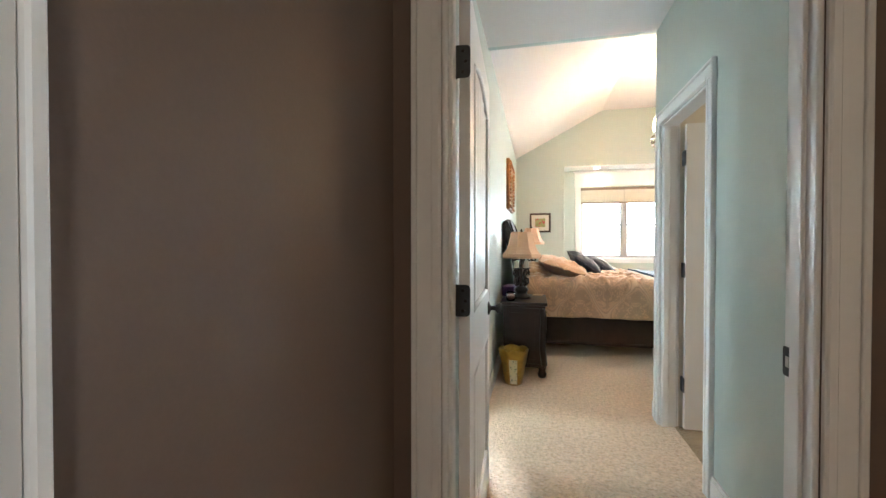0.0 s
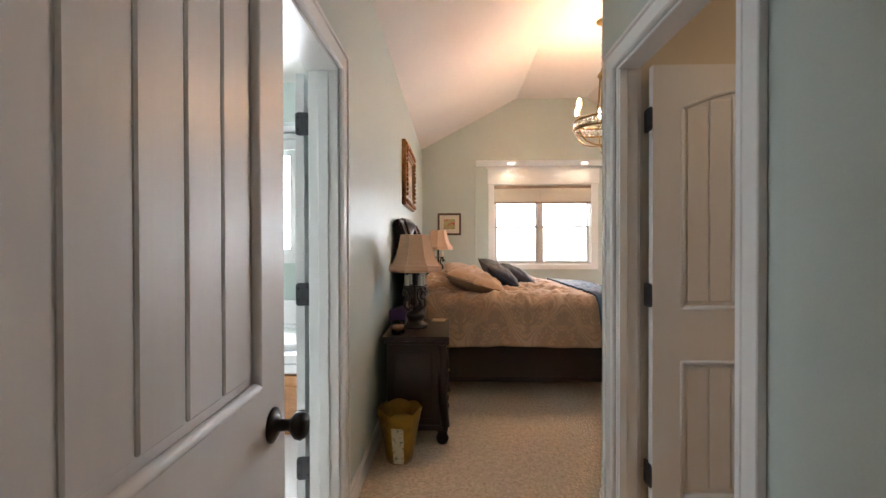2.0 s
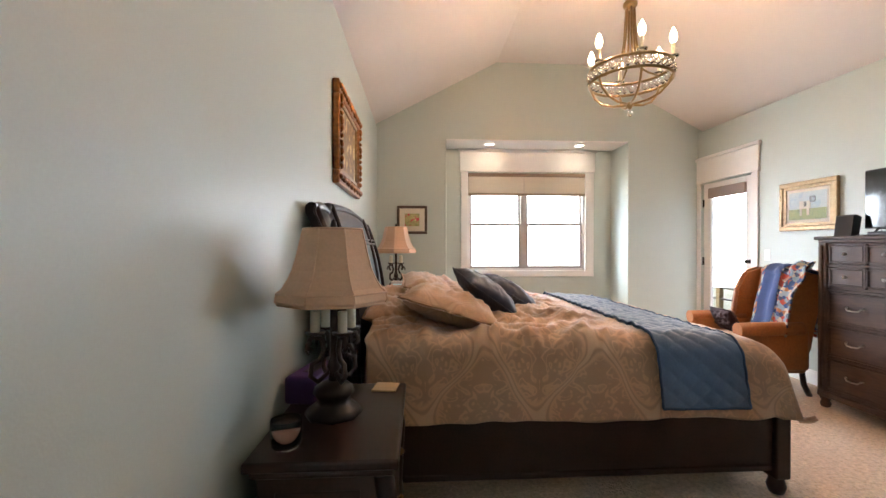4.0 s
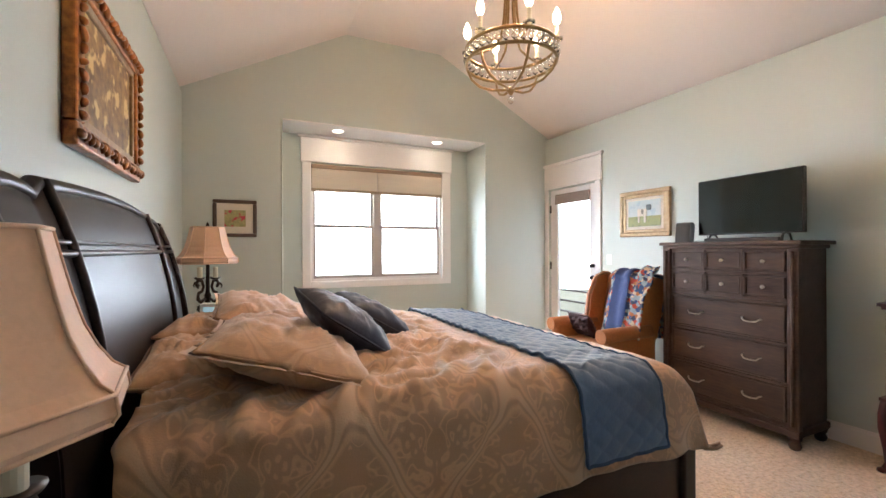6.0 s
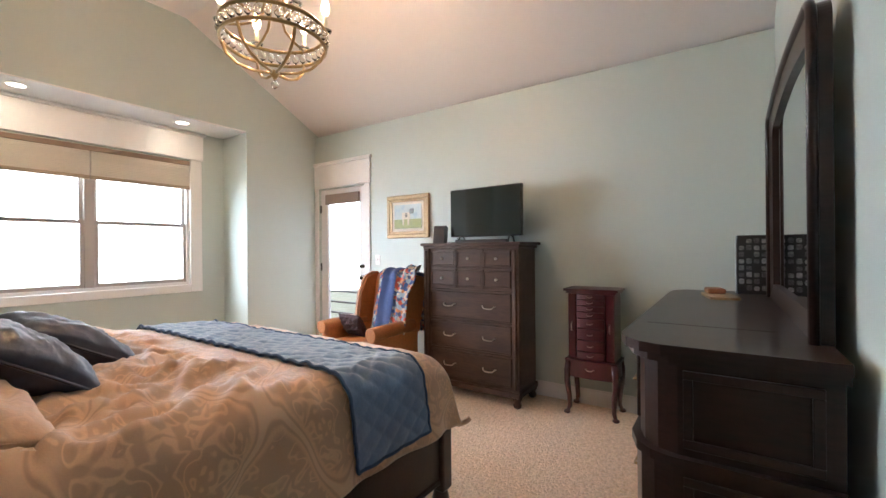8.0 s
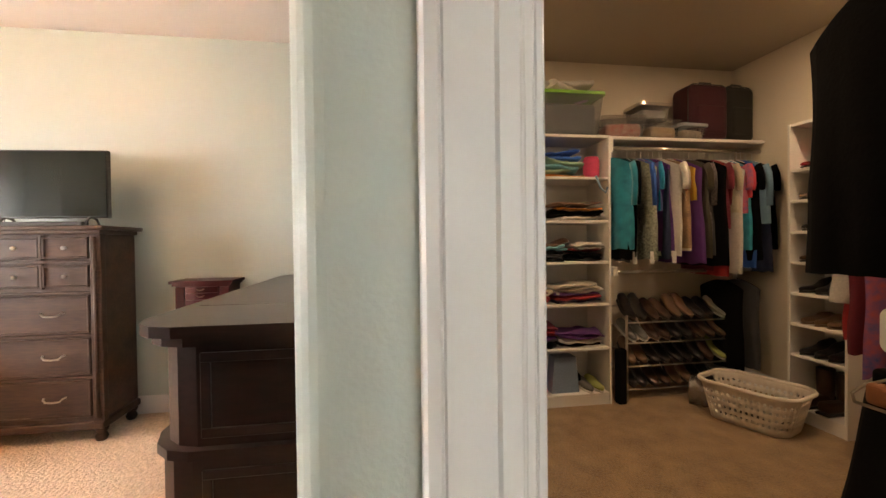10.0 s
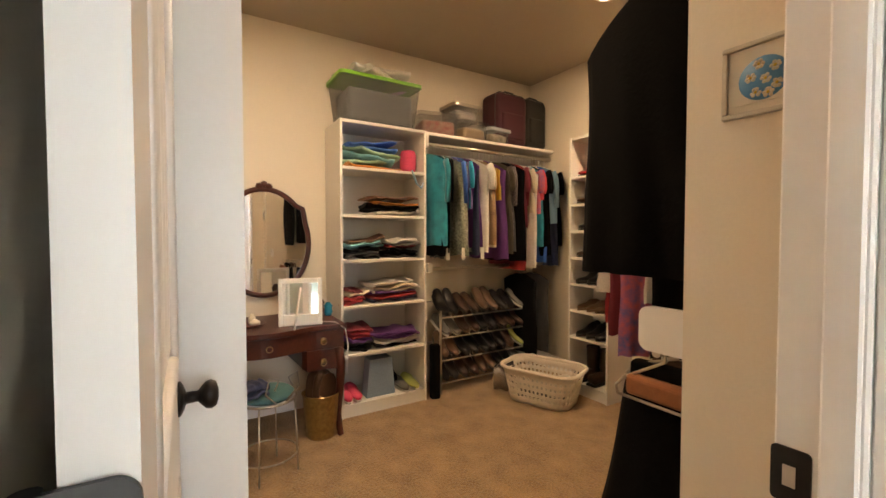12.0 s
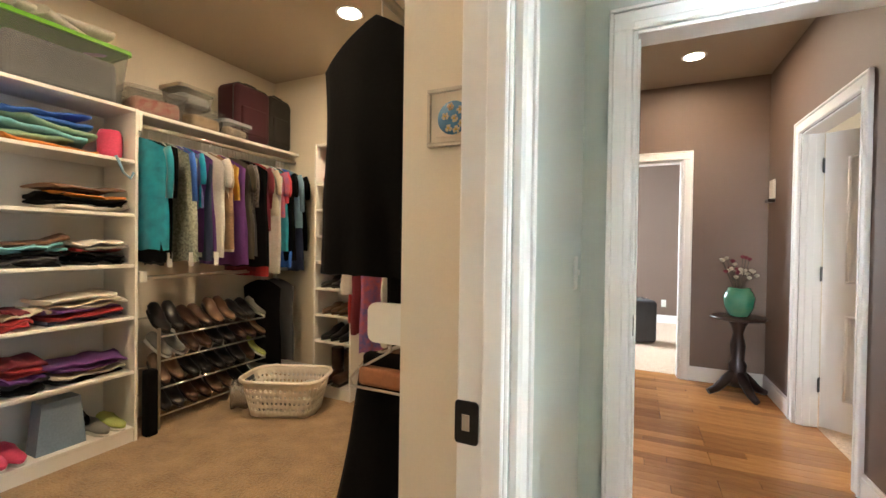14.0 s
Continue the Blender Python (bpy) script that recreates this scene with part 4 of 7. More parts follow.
pillow("pillow", "tan paisley pillow against the headboard", 0.42, 0.62, 0.15, SHAM, pose(0.13, 5.80, 0.865, 2, 8, 3), 1)
pillow("pillow", "tan paisley pillow against the headboard", 0.46, 0.76, 0.17, SHAM, pose(0.15, 6.42, 0.87, -3, 12, -3), 2)
pillow("pillow_sham", "tan flanged paisley sham leaning on pillows", 0.62, 0.92, 0.20, SHAM, pose(0.44, 5.66, 0.925, -3, 17, -4), 3, 0.11)
pillow("pillow_sham", "tan flanged paisley sham leaning on pillows", 0.62, 0.86, 0.20, SHAM, pose(0.40, 6.52, 0.93, 3, 18, 3), 4, 0.11)
pillow("throw_pillow", "navy velvet throw pillow leaning on the sham", 0.41, 0.41, 0.16, NAVY, pose(0.68, 5.76, 0.995, 12, 34, 16), 5, 0.0, 0.45)
pillow("throw_pillow", "navy velvet throw pillow leaning on the sham", 0.42, 0.42, 0.16, NAVY, pose(0.91, 6.16, 0.945, 6, 30, 10), 6, 0.0, 0.45)

# ---- case furniture ----
def bail_pull(parent, x, y, z, w=0.125):
    """A bowed bail handle on a front that faces -x."""
    q = w / 0.12
    pts = [(x - 0.002, y - w / 2, z + 0.012 * q), (x - 0.020 * q, y - w / 2 + 0.008 * q, z + 0.009 * q), (x - 0.026 * q, y - w / 3.2, z - 0.006 * q), (x - 0.028 * q, y, z - 0.009 * q), (x - 0.026 * q, y + w / 3.2, z - 0.006 * q), (x - 0.020 * q, y + w / 2 - 0.008 * q, z + 0.009 * q), (x - 0.002, y + w / 2, z + 0.012 * q)]
    return part("handle", sweep(pts, 0.0028 + 0.0026 * q, 8), PEWTER, parent, "satin nickel bail handle")


def knob_pull(parent, x, y, z, r=0.013, material=None):
    return part("knob", lathe([(0.007, 0), (0.006, 0.012), (r, 0.018), (r, 0.026), (0.004, 0.031)], 14, Matrix.Translation((x, y, z)) @ Matrix.Rotation(radians(-90), 4, 'Y')), material or PEWTER, parent, "small metal knob")


chest = thing("chest_of_drawers", "tall weathered walnut chest of nine drawers", "chest of drawers", 3.72, 5.815, 0)
HWD = 0.455
part("body", block(-0.20, 0.195, -HWD, HWD, 0.10, 1.325, 0.004, 1), WALNUT, chest)
part("top", block(-0.245, 0.21, -HWD - 0.05, HWD + 0.05, 1.345, 1.372, 0.008, 3), WALNUT, chest)
part("cornice", block(-0.228, 0.18, -HWD - 0.03, HWD + 0.03, 1.318, 1.347, 0.010, 3), WALNUT, chest)
part("base_moulding", block(-0.232, 0.18, -HWD - 0.028, HWD + 0.028, 0.085, 0.135, 0.012, 3), WALNUT, chest)
for y in (-HWD + 0.005, HWD - 0.005):
    part("corner_post", block(-0.226, -0.175, y - 0.032, y + 0.032, 0.13, 1.32, 0.006, 2), WALNUT, chest)
    part("post_bead", sweep([(-0.228, y, 0.16), (-0.228, y, 1.30)], 0.012, 10), WALNUT, chest)
for x in (-0.19, 0.13):
    for y in (-HWD + 0.01, HWD - 0.01):
        part("bun_foot", lathe([(0.02, 0), (0.03, 0.008), (0.036, 0.03), (0.026, 0.055), (0.036, 0.07), (0.04, 0.09)], 18, Matrix.Translation((x, y, 0))), WALNUT, chest)
def drawer(parent, y0, y1, z0, z1, x, pulls, knobs=False, wood=None):
    d = part("drawer", block(x - 0.012, x + 0.01, y0, y1, z0, z1, 0.004, 1), wood or WALNUT, parent)
    e = bmesh.new()
    for b in ((y0, y1, z1 - 0.013, z1), (y0, y1, z0, z0 + 0.013), (y0, y0 + 0.013, z0 + 0.013, z1 - 0.013), (y1 - 0.013, y1, z0 + 0.013, z1 - 0.013)):
        solid(e, x - 0.022, x - 0.011, *b, 0.003, 1)
    part("drawer_bead", e, wood or WALNUT, d)
    for py in pulls:
        (knob_pull if knobs else bail_pull)(d, x - 0.012, py, (z0 + z1) / 2)
for z0, z1 in ((1.165, 1.300), (0.985, 1.125)):
    for k in range(3):
        y0 = -0.405 + 0.275 * k
        drawer(chest, y0, y0 + 0.255, z0, z1, -0.200, (y0 + 0.127,), True)
    for k in range(2):
        y = -0.14 + 0.275 * k
        part("divider", block(-0.222, -0.195, y - 0.009, y + 0.009, z0 - 0.01, z1 + 0.01, 0.003, 1), WALNUT, chest)
for z0, z1 in ((0.695, 0.935), (0.430, 0.665), (0.165, 0.400)):
    drawer(chest, -0.405, 0.405, z0, z1, -0.200, (-0.2, 0.2))
for z in (0.683, 0.415, 0.95, 1.145):
    part("rail", block(-0.214, -0.19, -0.42, 0.42, z - 0.008, z + 0.008, 0.003, 1), WALNUT, chest)

tv = thing("television", "black flat-screen television on two splayed feet", "television", 3.66, 5.735, 1.372, -4)
part("screen_body", block(-0.006, 0.03, -0.375, 0.375, 0.055, 0.50, 0.006, 2), BLACKP, tv)
part("screen", block(-0.0085, -0.005, -0.367, 0.367, 0.066, 0.492), SCREEN, tv)
for y in (-0.26, 0.26):
    part("foot", sweep([(-0.09, y - 0.03, 0.006), (-0.02, y, 0.05), (0.01, y, 0.06), (0.05, y, 0.05), (0.11, y + 0.02, 0.006)], 0.008, 8), BLACKP, tv)
whole("soundbar", block(3.55, 3.62, 5.47, 5.98, 1.372, 1.40, 0.008, 2), BLACKP, "slim black sound bar on the chest", "speaker")
spk = whole("speaker", prism([(-0.05, 0), (0.05, 0), (0.085, 0.15), (0.02, 0.17), (-0.02, 0.16)], 'y', -0.055, 0.055), shader("dark_speaker", (0.03, 0.026, 0.024), 0.7, grain=0.3, scale=200, bump=0.4), "small dark tilted speaker on the chest", "speaker", pose(3.62, 6.19, 1.372, 0, 0, 15))
whole("power_cable", sweep([(3.60, 6.10, 1.377), (3.58, 6.05, 1.380), (3.63, 6.02, 1.378), (3.72, 6.08, 1.377), (3.88, 6.16, 1.384), (3.94, 6.20, 1.50), (3.945, 6.12, 1.82)], 0.003, 6), BLACKP, "thin grey power cable behind the television", "cable")

# ---- pictures ----
def framed(name, label, w, h, frame_w, depth, frame_m, art_m, m, mat_w=0.0, inner=None, ornate=False):
    """A framed picture in the xz plane, facing -y, its back at y 0."""
    pic = tagged(new(name), label, "picture")
    pic.matrix_basis = m
    rails = (((-w / 2, w / 2), (h / 2 - frame_w, h / 2)), ((-w / 2, w / 2), (-h / 2, -h / 2 + frame_w)), ((-w / 2, -w / 2 + frame_w), (-h / 2 + frame_w, h / 2 - frame_w)), ((w / 2 - frame_w, w / 2), (-h / 2 + frame_w, h / 2 - frame_w)))
    for (x0, x1), (z0, z1) in rails:
        bm = block(x0, x1, -depth, 0, z0, z1, min(0.3 * frame_w, 0.01), 3)
        part("frame_rail", bm, frame_m, pic)
        if ornate:
            long_x = x1 - x0 > z1 - z0
            n = int((x1 - x0 if long_x else z1 - z0) / 0.045)
            for i in range(n):
                f = (i + 0.5) / n
                px, pz = (x0 + f * (x1 - x0), (z0 + z1) / 2) if long_x else ((x0 + x1) / 2, z0 + f * (z1 - z0))
                r = 0.020 if i % 3 else 0.026
                part("carved_leaf", lathe([(0.004, -0.004), (r, 0.002), (r * 0.8, 0.014), (r * 0.3, 0.02)], 7, Matrix.Translation((px, -depth, pz)) @ Matrix.Rotation(radians(90), 4, 'X') @ Matrix.Rotation(i * 0.9, 4, 'Z') @ Matrix.Diagonal((1.3, 0.75, 1, 1))), frame_m, pic)
    fw = frame_w
    if inner:
        iw = inner[0]
        for b in ((-w / 2 + fw, w / 2 - fw, h / 2 - fw - iw, h / 2 - fw), (-w / 2 + fw, w / 2 - fw, -h / 2 + fw, -h / 2 + fw + iw), (-w / 2 + fw, -w / 2 + fw + iw, -h / 2 + fw + iw, h / 2 - fw - iw), (w / 2 - fw - iw, w / 2 - fw, -h / 2 + fw + iw, h / 2 - fw - iw)):
            part("liner", block(b[0], b[1], -depth * 0.75, -0.004, b[2], b[3], 0.003, 1), inner[1], pic)
        fw += iw
    part("mat_board", block(-w / 2 + fw, w / 2 - fw, -depth * 0.45, -0.003, -h / 2 + fw, h / 2 - fw), PAPER if mat_w else art_m, pic)
    if mat_w:
        g = fw + mat_w
        part("artwork", block(-w / 2 + g, w / 2 - g, -depth * 0.45 - 0.003, -depth * 0.45 + 0.001, -h / 2 + g, h / 2 - g), art_m, pic)
    return pic


framed("picture", "floral oil painting in ornate carved gilt frame", 0.90, 0.64, 0.085, 0.045, GILT, painted("flower_painting", (0.10, 0.05, 0.02), (0.30, 0.18, 0.05), (0.55, 0.40, 0.16), 7), pose(LX, 6.12, 2.00, 0, 0, 90), 0, (0.03, GOLDF), True)
framed("picture", "poppy field print in dark brown frame", 0.385, 0.36, 0.035, 0.025, shader("dark_brown_frame", (0.07, 0.035, 0.02), 0.4, grain=0.3), painted("poppy_print", (0.45, 0.38, 0.16), (0.20, 0.22, 0.08), (0.45, 0.03, 0.05), 12), pose(0.172, FY, 1.628), 0.065)
cow = framed("picture", "pasture painting in wide gold frame with cream liner", 0.59, 0.475, 0.045, 0.035, GOLDF, painted("sky_wash", (0.42, 0.50, 0.52), (0.50, 0.55, 0.55), (0.36, 0.44, 0.50), 8), pose(TX, 6.835, 1.68, 0, 0, -90), 0.03, (0.03, GOLDF))
part("pasture", block(-0.19, 0.19, -0.021, -0.018, -0.132, -0.03), painted("pasture_paint", (0.20, 0.24, 0.07), (0.28, 0.28, 0.09), (0.14, 0.18, 0.05), 14), cow)
for x0, x1, z0, z1, dark in ((-0.075, 0.035, -0.03, 0.045, False), (-0.07, -0.05, -0.095, -0.03, False), (0.0, 0.025, -0.095, -0.03, False), (0.03, 0.085, 0.03, 0.085, True), (-0.03, 0.0, -0.01, 0.04, True)):
    part("brush_shape", prism(rounded(x0, x1, z0, z1, 0.009), 'y', -0.025, -0.021), PAPER if not dark else BLACKP, cow)

# ---- jewellery armoire ----
ja = thing("jewelry_armoire", "cherry jewelry armoire on cabriole legs", "jewelry cabinet", 3.80, 4.82, 0)
part("body", block(-0.10, 0.125, -0.175, 0.175, 0.43, 0.965, 0.006, 2), CHERRY, ja)
bow = [(-0.125 - 0.02 * math.cos(math.pi * i / 16 - math.pi / 2), -0.105 + 0.21 * i / 16) for i in range(17)]
part("top", prism([(x - 0.012, y * 1.95) for x, y in bow] + [(0.135, 0.205), (0.135, -0.205)], 'z', 0.975, 0.995), CHERRY, ja)
part("top_moulding", prism([(x, y * 1.8) for x, y in bow] + [(0.13, 0.19), (0.13, -0.19)], 'z', 0.958, 0.977), CHERRY, ja)
part("lower_case", prism([(x - 0.005, y * 1.75) for x, y in bow] + [(0.13, 0.185), (0.13, -0.185)], 'z', 0.30, 0.425), CHERRY, ja)
part("waist_moulding", prism([(x - 0.012, y * 1.88) for x, y in bow] + [(0.135, 0.198), (0.135, -0.198)], 'z', 0.42, 0.437), CHERRY, ja)
for z0, z1 in ((0.915, 0.952), (0.868, 0.908), (0.820, 0.861), (0.770, 0.813), (0.690, 0.762), (0.600, 0.682), (0.510, 0.592), (0.445, 0.502)):
    d = part("drawer", prism(bow + [(-0.09, 0.105), (-0.09, -0.105)], 'z', z0, z1), CHERRY, ja)
    bail_pull(d, -0.140, 0, (z0 + z1) / 2, 0.045)
d = part("drawer", prism([(x - 0.008, y * 1.25) for x, y in bow] + [(-0.09, 0.13), (-0.09, -0.13)], 'z', 0.325, 0.405), CHERRY, ja)
bail_pull(d, -0.152, 0, 0.37, 0.06)
for y in (-0.143, 0.143):
    dd = part("side_door", block(-0.116, -0.098, y - 0.03, y + 0.03, 0.45, 0.95, 0.004, 1), CHERRY, ja)
    part("handle", sweep([(-0.118, y, 0.66), (-0.132, y, 0.675), (-0.132, y, 0.715), (-0.118, y, 0.73)], 0.005, 8), PEWTER, dd)
for x in (-0.115, 0.11):
    for y in (-0.17, 0.17):
        sx, sy = (-1 if x < 0 else 1), (-1 if y < 0 else 1)
        part("cabriole_leg", sweep([(x, y, 0.42), (x + 0.012 * sx, y + 0.012 * sy, 0.34), (x + 0.014 * sx, y + 0.014 * sy, 0.26), (x, y, 0.14), (x - 0.004 * sx, y - 0.004 * sy, 0.06), (x + 0.012 * sx, y + 0.012 * sy, 0.012)], 0.027, 10, taper=0.5), CHERRY, ja)
        part("pad_foot", lathe([(0.018, 0), (0.027, 0.008), (0.024, 0.02), (0.012, 0.028)], 14, Matrix.Translation((x + 0.014 * sx, y + 0.014 * sy, 0))), CHERRY, ja)

# ---- dresser with mirror ----
dr = thing("dresser", "long espresso dresser with bowed moulded top", "dresser", 2.66, 3.70, 0)
def clipped(x0, x1, y0, y1, c):
    """Outline with swept front corners."""
    pts = [(x0, y0), (x1, y0)]
    for cx, sx in ((x1, -1), (x0, 1)):
        arc = [(cx, y1 - c), (cx + sx * c * 0.15, y1 - c * 0.55), (cx + sx * c * 0.5, y1 - c * 0.2), (cx + sx * c * 1.1, y1)]
        pts += arc if sx < 0 else arc[::-1]
    return pts
part("top", prism(clipped(-0.935, 0.935, 0.005, 0.545, 0.13), 'z', 1.002, 1.032), ESPRESSO, dr)
part("top_moulding", prism(clipped(-0.915, 0.915, 0.005, 0.525, 0.13), 'z', 0.975, 1.003), ESPRESSO, dr)
part("upper_case", prism(clipped(-0.885, 0.885, 0.01, 0.495, 0.12), 'z', 0.70, 0.976), ESPRESSO, dr)
part("waist_moulding", prism(clipped(-0.91, 0.91, 0.01, 0.52, 0.13), 'z', 0.675, 0.702), ESPRESSO, dr)
part("lower_case", prism(clipped(-0.895, 0.895, 0.01, 0.505, 0.12), 'z', 0.09, 0.676), ESPRESSO, dr)
part("base_moulding", prism(clipped(-0.92, 0.92, 0.01, 0.53, 0.13), 'z', 0.06, 0.115), ESPRESSO, dr)
for x in (-0.86, 0.86):
    for y in (0.06, 0.44):
        part("bun_foot", lathe([(0.025, 0), (0.038, 0.012), (0.042, 0.04), (0.03, 0.062)], 16, Matrix.Translation((x, y, 0))), ESPRESSO, dr)
for x in (-0.897, 0.897):
    e = bmesh.new()
    for b in ((0.05, 0.36, 0.93, 0.955), (0.05, 0.36, 0.73, 0.755), (0.05, 0.075, 0.755, 0.93), (0.335, 0.36, 0.755, 0.93), (0.05, 0.36, 0.62, 0.645), (0.05, 0.36, 0.14, 0.165), (0.05, 0.075, 0.165, 0.62), (0.335, 0.36, 0.165, 0.62)):
        solid(e, x - 0.006, x + 0.006, *b, 0.002, 1)
    part("end_panel_moulding", e, ESPRESSO, dr)
for z0, z1 in ((0.73, 0.95), (0.41, 0.65), (0.14, 0.38)):
    for k in range(3):
        x0 = -0.72 + 0.485 * k
        d = part("drawer", block(x0, x0 + 0.465, 0.49, 0.512, z0, z1, 0.004, 1), ESPRESSO, dr)
        for px in (x0 + 0.12, x0 + 0.345):
            part("handle", sweep([(px - 0.045, 0.513, (z0 + z1) / 2), (px - 0.03, 0.535, (z0 + z1) / 2 - 0.008), (px + 0.03, 0.535, (z0 + z1) / 2 - 0.008), (px + 0.045, 0.513, (z0 + z1) / 2)], 0.005, 8), BRASS, d)
part("runner_line", block(-0.55, -0.545, 0.12, 0.50, 1.0315, 1.0330), ESPRESSO, dr)

mir = thing("dresser_mirror", "tall arched mirror in dark wood frame standing on dresser", "mirror", 2.64, 3.70, 1.032)
n = 24
def arch_line(hw, z0, z1, c, rise):
    """Mirror outline: straight sides, swept corners and a shallow arch."""
    right = [(hw, z0), (hw, z1 - c)] + [(hw - c + c * math.cos(radians(a)), z1 - c + c * math.sin(radians(a))) for a in range(10, 91, 10)]
    top = [((hw - c) * (1 - 2 * i / 12), z1 + rise * math.sin(math.pi * i / 12)) for i in range(1, 12)]
    return [(-x, z) for x, z in right] + [(-x, z) for x, z in top] + right[::-1]
outer, inn = arch_line(0.69, 0.0, 1.0, 0.07, 0.04), arch_line(0.615, 0.075, 0.925, 0.07, 0.04)
fb = bmesh.new()
vo, vi, vob, vib = [[fb.verts.new((x, y, z)) for x, z in ln] for ln, y in ((outer, 0.045), (inn, 0.035), (outer, 0.0), (inn, 0.0))]
for i in range(len(vo)):
    j = (i + 1) % len(vo)
    for q in ((vo[i], vo[j], vi[j], vi[i]), (vob[i], vib[i], vib[j], vob[j]), (vo[i], vob[i], vob[j], vo[j]), (vi[i], vi[j], vib[j], vib[i])):
        fb.faces.new(q)
bmesh.ops.recalc_face_normals(fb, faces=fb.faces)
part("mirror_frame", fb, ESPRESSO, mir)
part("bead", sweep([(x, 0.046, z) for x, z in outer], 0.014, 8), ESPRESSO, mir)
part("mirror_glass", prism(inn, 'y', 0.012, 0.02), MIRROR, mir, "silvered mirror glass")
part("support", block(-0.5, 0.5, -0.015, 0.0, 0.0, 0.7), ESPRESSO, mir)
PHOTOS = [shader("photo_dark", (0.05, 0.05, 0.055), 0.5, scale=90, colour2=(0.30, 0.29, 0.27)), shader("photo_grey", (0.14, 0.14, 0.15), 0.5, scale=70, colour2=(0.45, 0.43, 0.40)), shader("photo_black", (0.02, 0.02, 0.022), 0.5, scale=80, colour2=(0.16, 0.15, 0.15))]
col = thing("photo_collage", "black framed collage of small photographs leaning on dresser", "picture", 3.44, 3.80, 1.032, -82)
col.rotation_euler[0] = 0
part("frame", block(-0.10, 0.10, -0.012, 0.012, 0, 0.35, 0.004, 1), BLACKP, col)
for i in range(5):
    for j in range(8):
        if (i * 3 + j * 5) % 7:
            part("photo", prism(rounded(-0.086 + 0.037 * i, -0.060 + 0.037 * i, 0.022 + 0.04 * j, 0.048 + 0.04 * j + 0.005 * ((i + j) % 2), 0.008, 3), 'y', -0.0145, -0.011), PHOTOS[(i * 2 + j) % 3], col)
fan = thing("gilt_tray", "flat gold tray with brown box on the dresser", "tray", 3.18, 3.98, 1.032, 12)
part("tray", prism(rounded(-0.16, 0.13, -0.07, 0.07, 0.03), 'z', 0, 0.014), GOLDF, fan)
part("box", block(0.02, 0.14, -0.04, 0.05, 0.014, 0.045, 0.01, 2), shader("brown_leather_box", (0.20, 0.08, 0.03), 0.5, grain=0.3), fan)

# ---- wing chair ----
wc = thing("wing_chair", "tan leather wing chair with patchwork quilt over its back", "armchair", 3.33, 6.77, 0, -4)
def cushion(x0, x1, y0, y1, z0, z1, b=0.04):
    bm = block(x0, x1, y0, y1, z0, z1, b, 4)
    for f in bm.faces:
        f.smooth = True
    return bm
part("seat_base", cushion(-0.34, 0.26, -0.30, 0.30, 0.20, 0.36, 0.03), LEATHER, wc)
part("seat_cushion", cushion(-0.37, 0.20, -0.255, 0.255, 0.34, 0.48, 0.05), LEATHER, wc)
bk = cushion(-0.07, 0.07, -0.30, 0.30, 0, 0.72, 0.06)
bmesh.ops.transform(bk, matrix=Matrix.Translation((0.24, 0, 0.36)) @ Matrix.Rotation(radians(9), 4, 'Y'), verts=bk.verts)
part("backrest", bk, LEATHER, wc)
for s in (-1, 1):
    part("arm", cushion(-0.35, 0.22, s * 0.33 - 0.055, s * 0.33 + 0.055, 0.24, 0.60, 0.045), LEATHER, wc)
    part("arm_roll", sweep([(-0.37, s * 0.345, 0.585), (0.16, s * 0.345, 0.60)], 0.062, 14), LEATHER, wc)
    wing = prism([(0.02, 0.55), (0.26, 0.50), (0.38, 1.06), (0.30, 1.10), (0.16, 1.05), (0.07, 0.88)], 'y', s * 0.325 - 0.035, s * 0.325 + 0.035)
    bmesh.ops.bevel(wing, geom=list(wing.edges), offset=0.022, segments=3, affect='EDGES')
    part("wing", wing, LEATHER, wc)
    part("front_leg", block(-0.32, -0.27, s * 0.27 - 0.022, s * 0.27 + 0.022, 0, 0.21, 0.006, 2), ESPRESSO, wc)
    part("rear_leg", sweep([(0.24, s * 0.26, 0.22), (0.26, s * 0.26, 0.1), (0.31, s * 0.26, 0.0)], 0.022, 8), ESPRESSO, wc)

PATCH = bpy.data.materials.new("patchwork_cotton")
PATCH.use_nodes = True
pn = PATCH.node_tree
pv = pn.nodes.new("ShaderNodeTexVoronoi")
pv.inputs["Scale"].default_value, pv.inputs["Randomness"].default_value = 34, 0.9
pr = pn.nodes.new("ShaderNodeValToRGB")
pr.color_ramp.interpolation = 'CONSTANT'
cols = ((0, (0.32, 0.05, 0.03)), (0.16, (0.03, 0.06, 0.16)), (0.34, (0.42, 0.34, 0.26)), (0.48, (0.30, 0.12, 0.05)), (0.60, (0.20, 0.26, 0.30)), (0.80, (0.04, 0.05, 0.09)))
while len(pr.color_ramp.elements) < len(cols):
    pr.color_ramp.elements.new(0.5)
for e, (at, c) in zip(pr.color_ramp.elements, cols):
    e.position, e.color = at, (*c, 1)
pt = pn.nodes.new("ShaderNodeTexCoord")
ps = pn.nodes.new("ShaderNodeSeparateColor")
pn.links.new(pt.outputs["UV"], pv.inputs["Vector"])
pn.links.new(pv.outputs["Color"], ps.inputs[0])
pn.links.new(ps.outputs[0], pr.inputs[0])
pn.links.new(pr.outputs[0], pn.nodes["Principled BSDF"].inputs["Base Color"])
pn.nodes["Principled BSDF"].inputs["Roughness"].default_value = 0.9
throw = thing("patchwork_throw", "red and blue patchwork quilt draped over chair back", "throw", 3.33, 6.77, 0, -4)
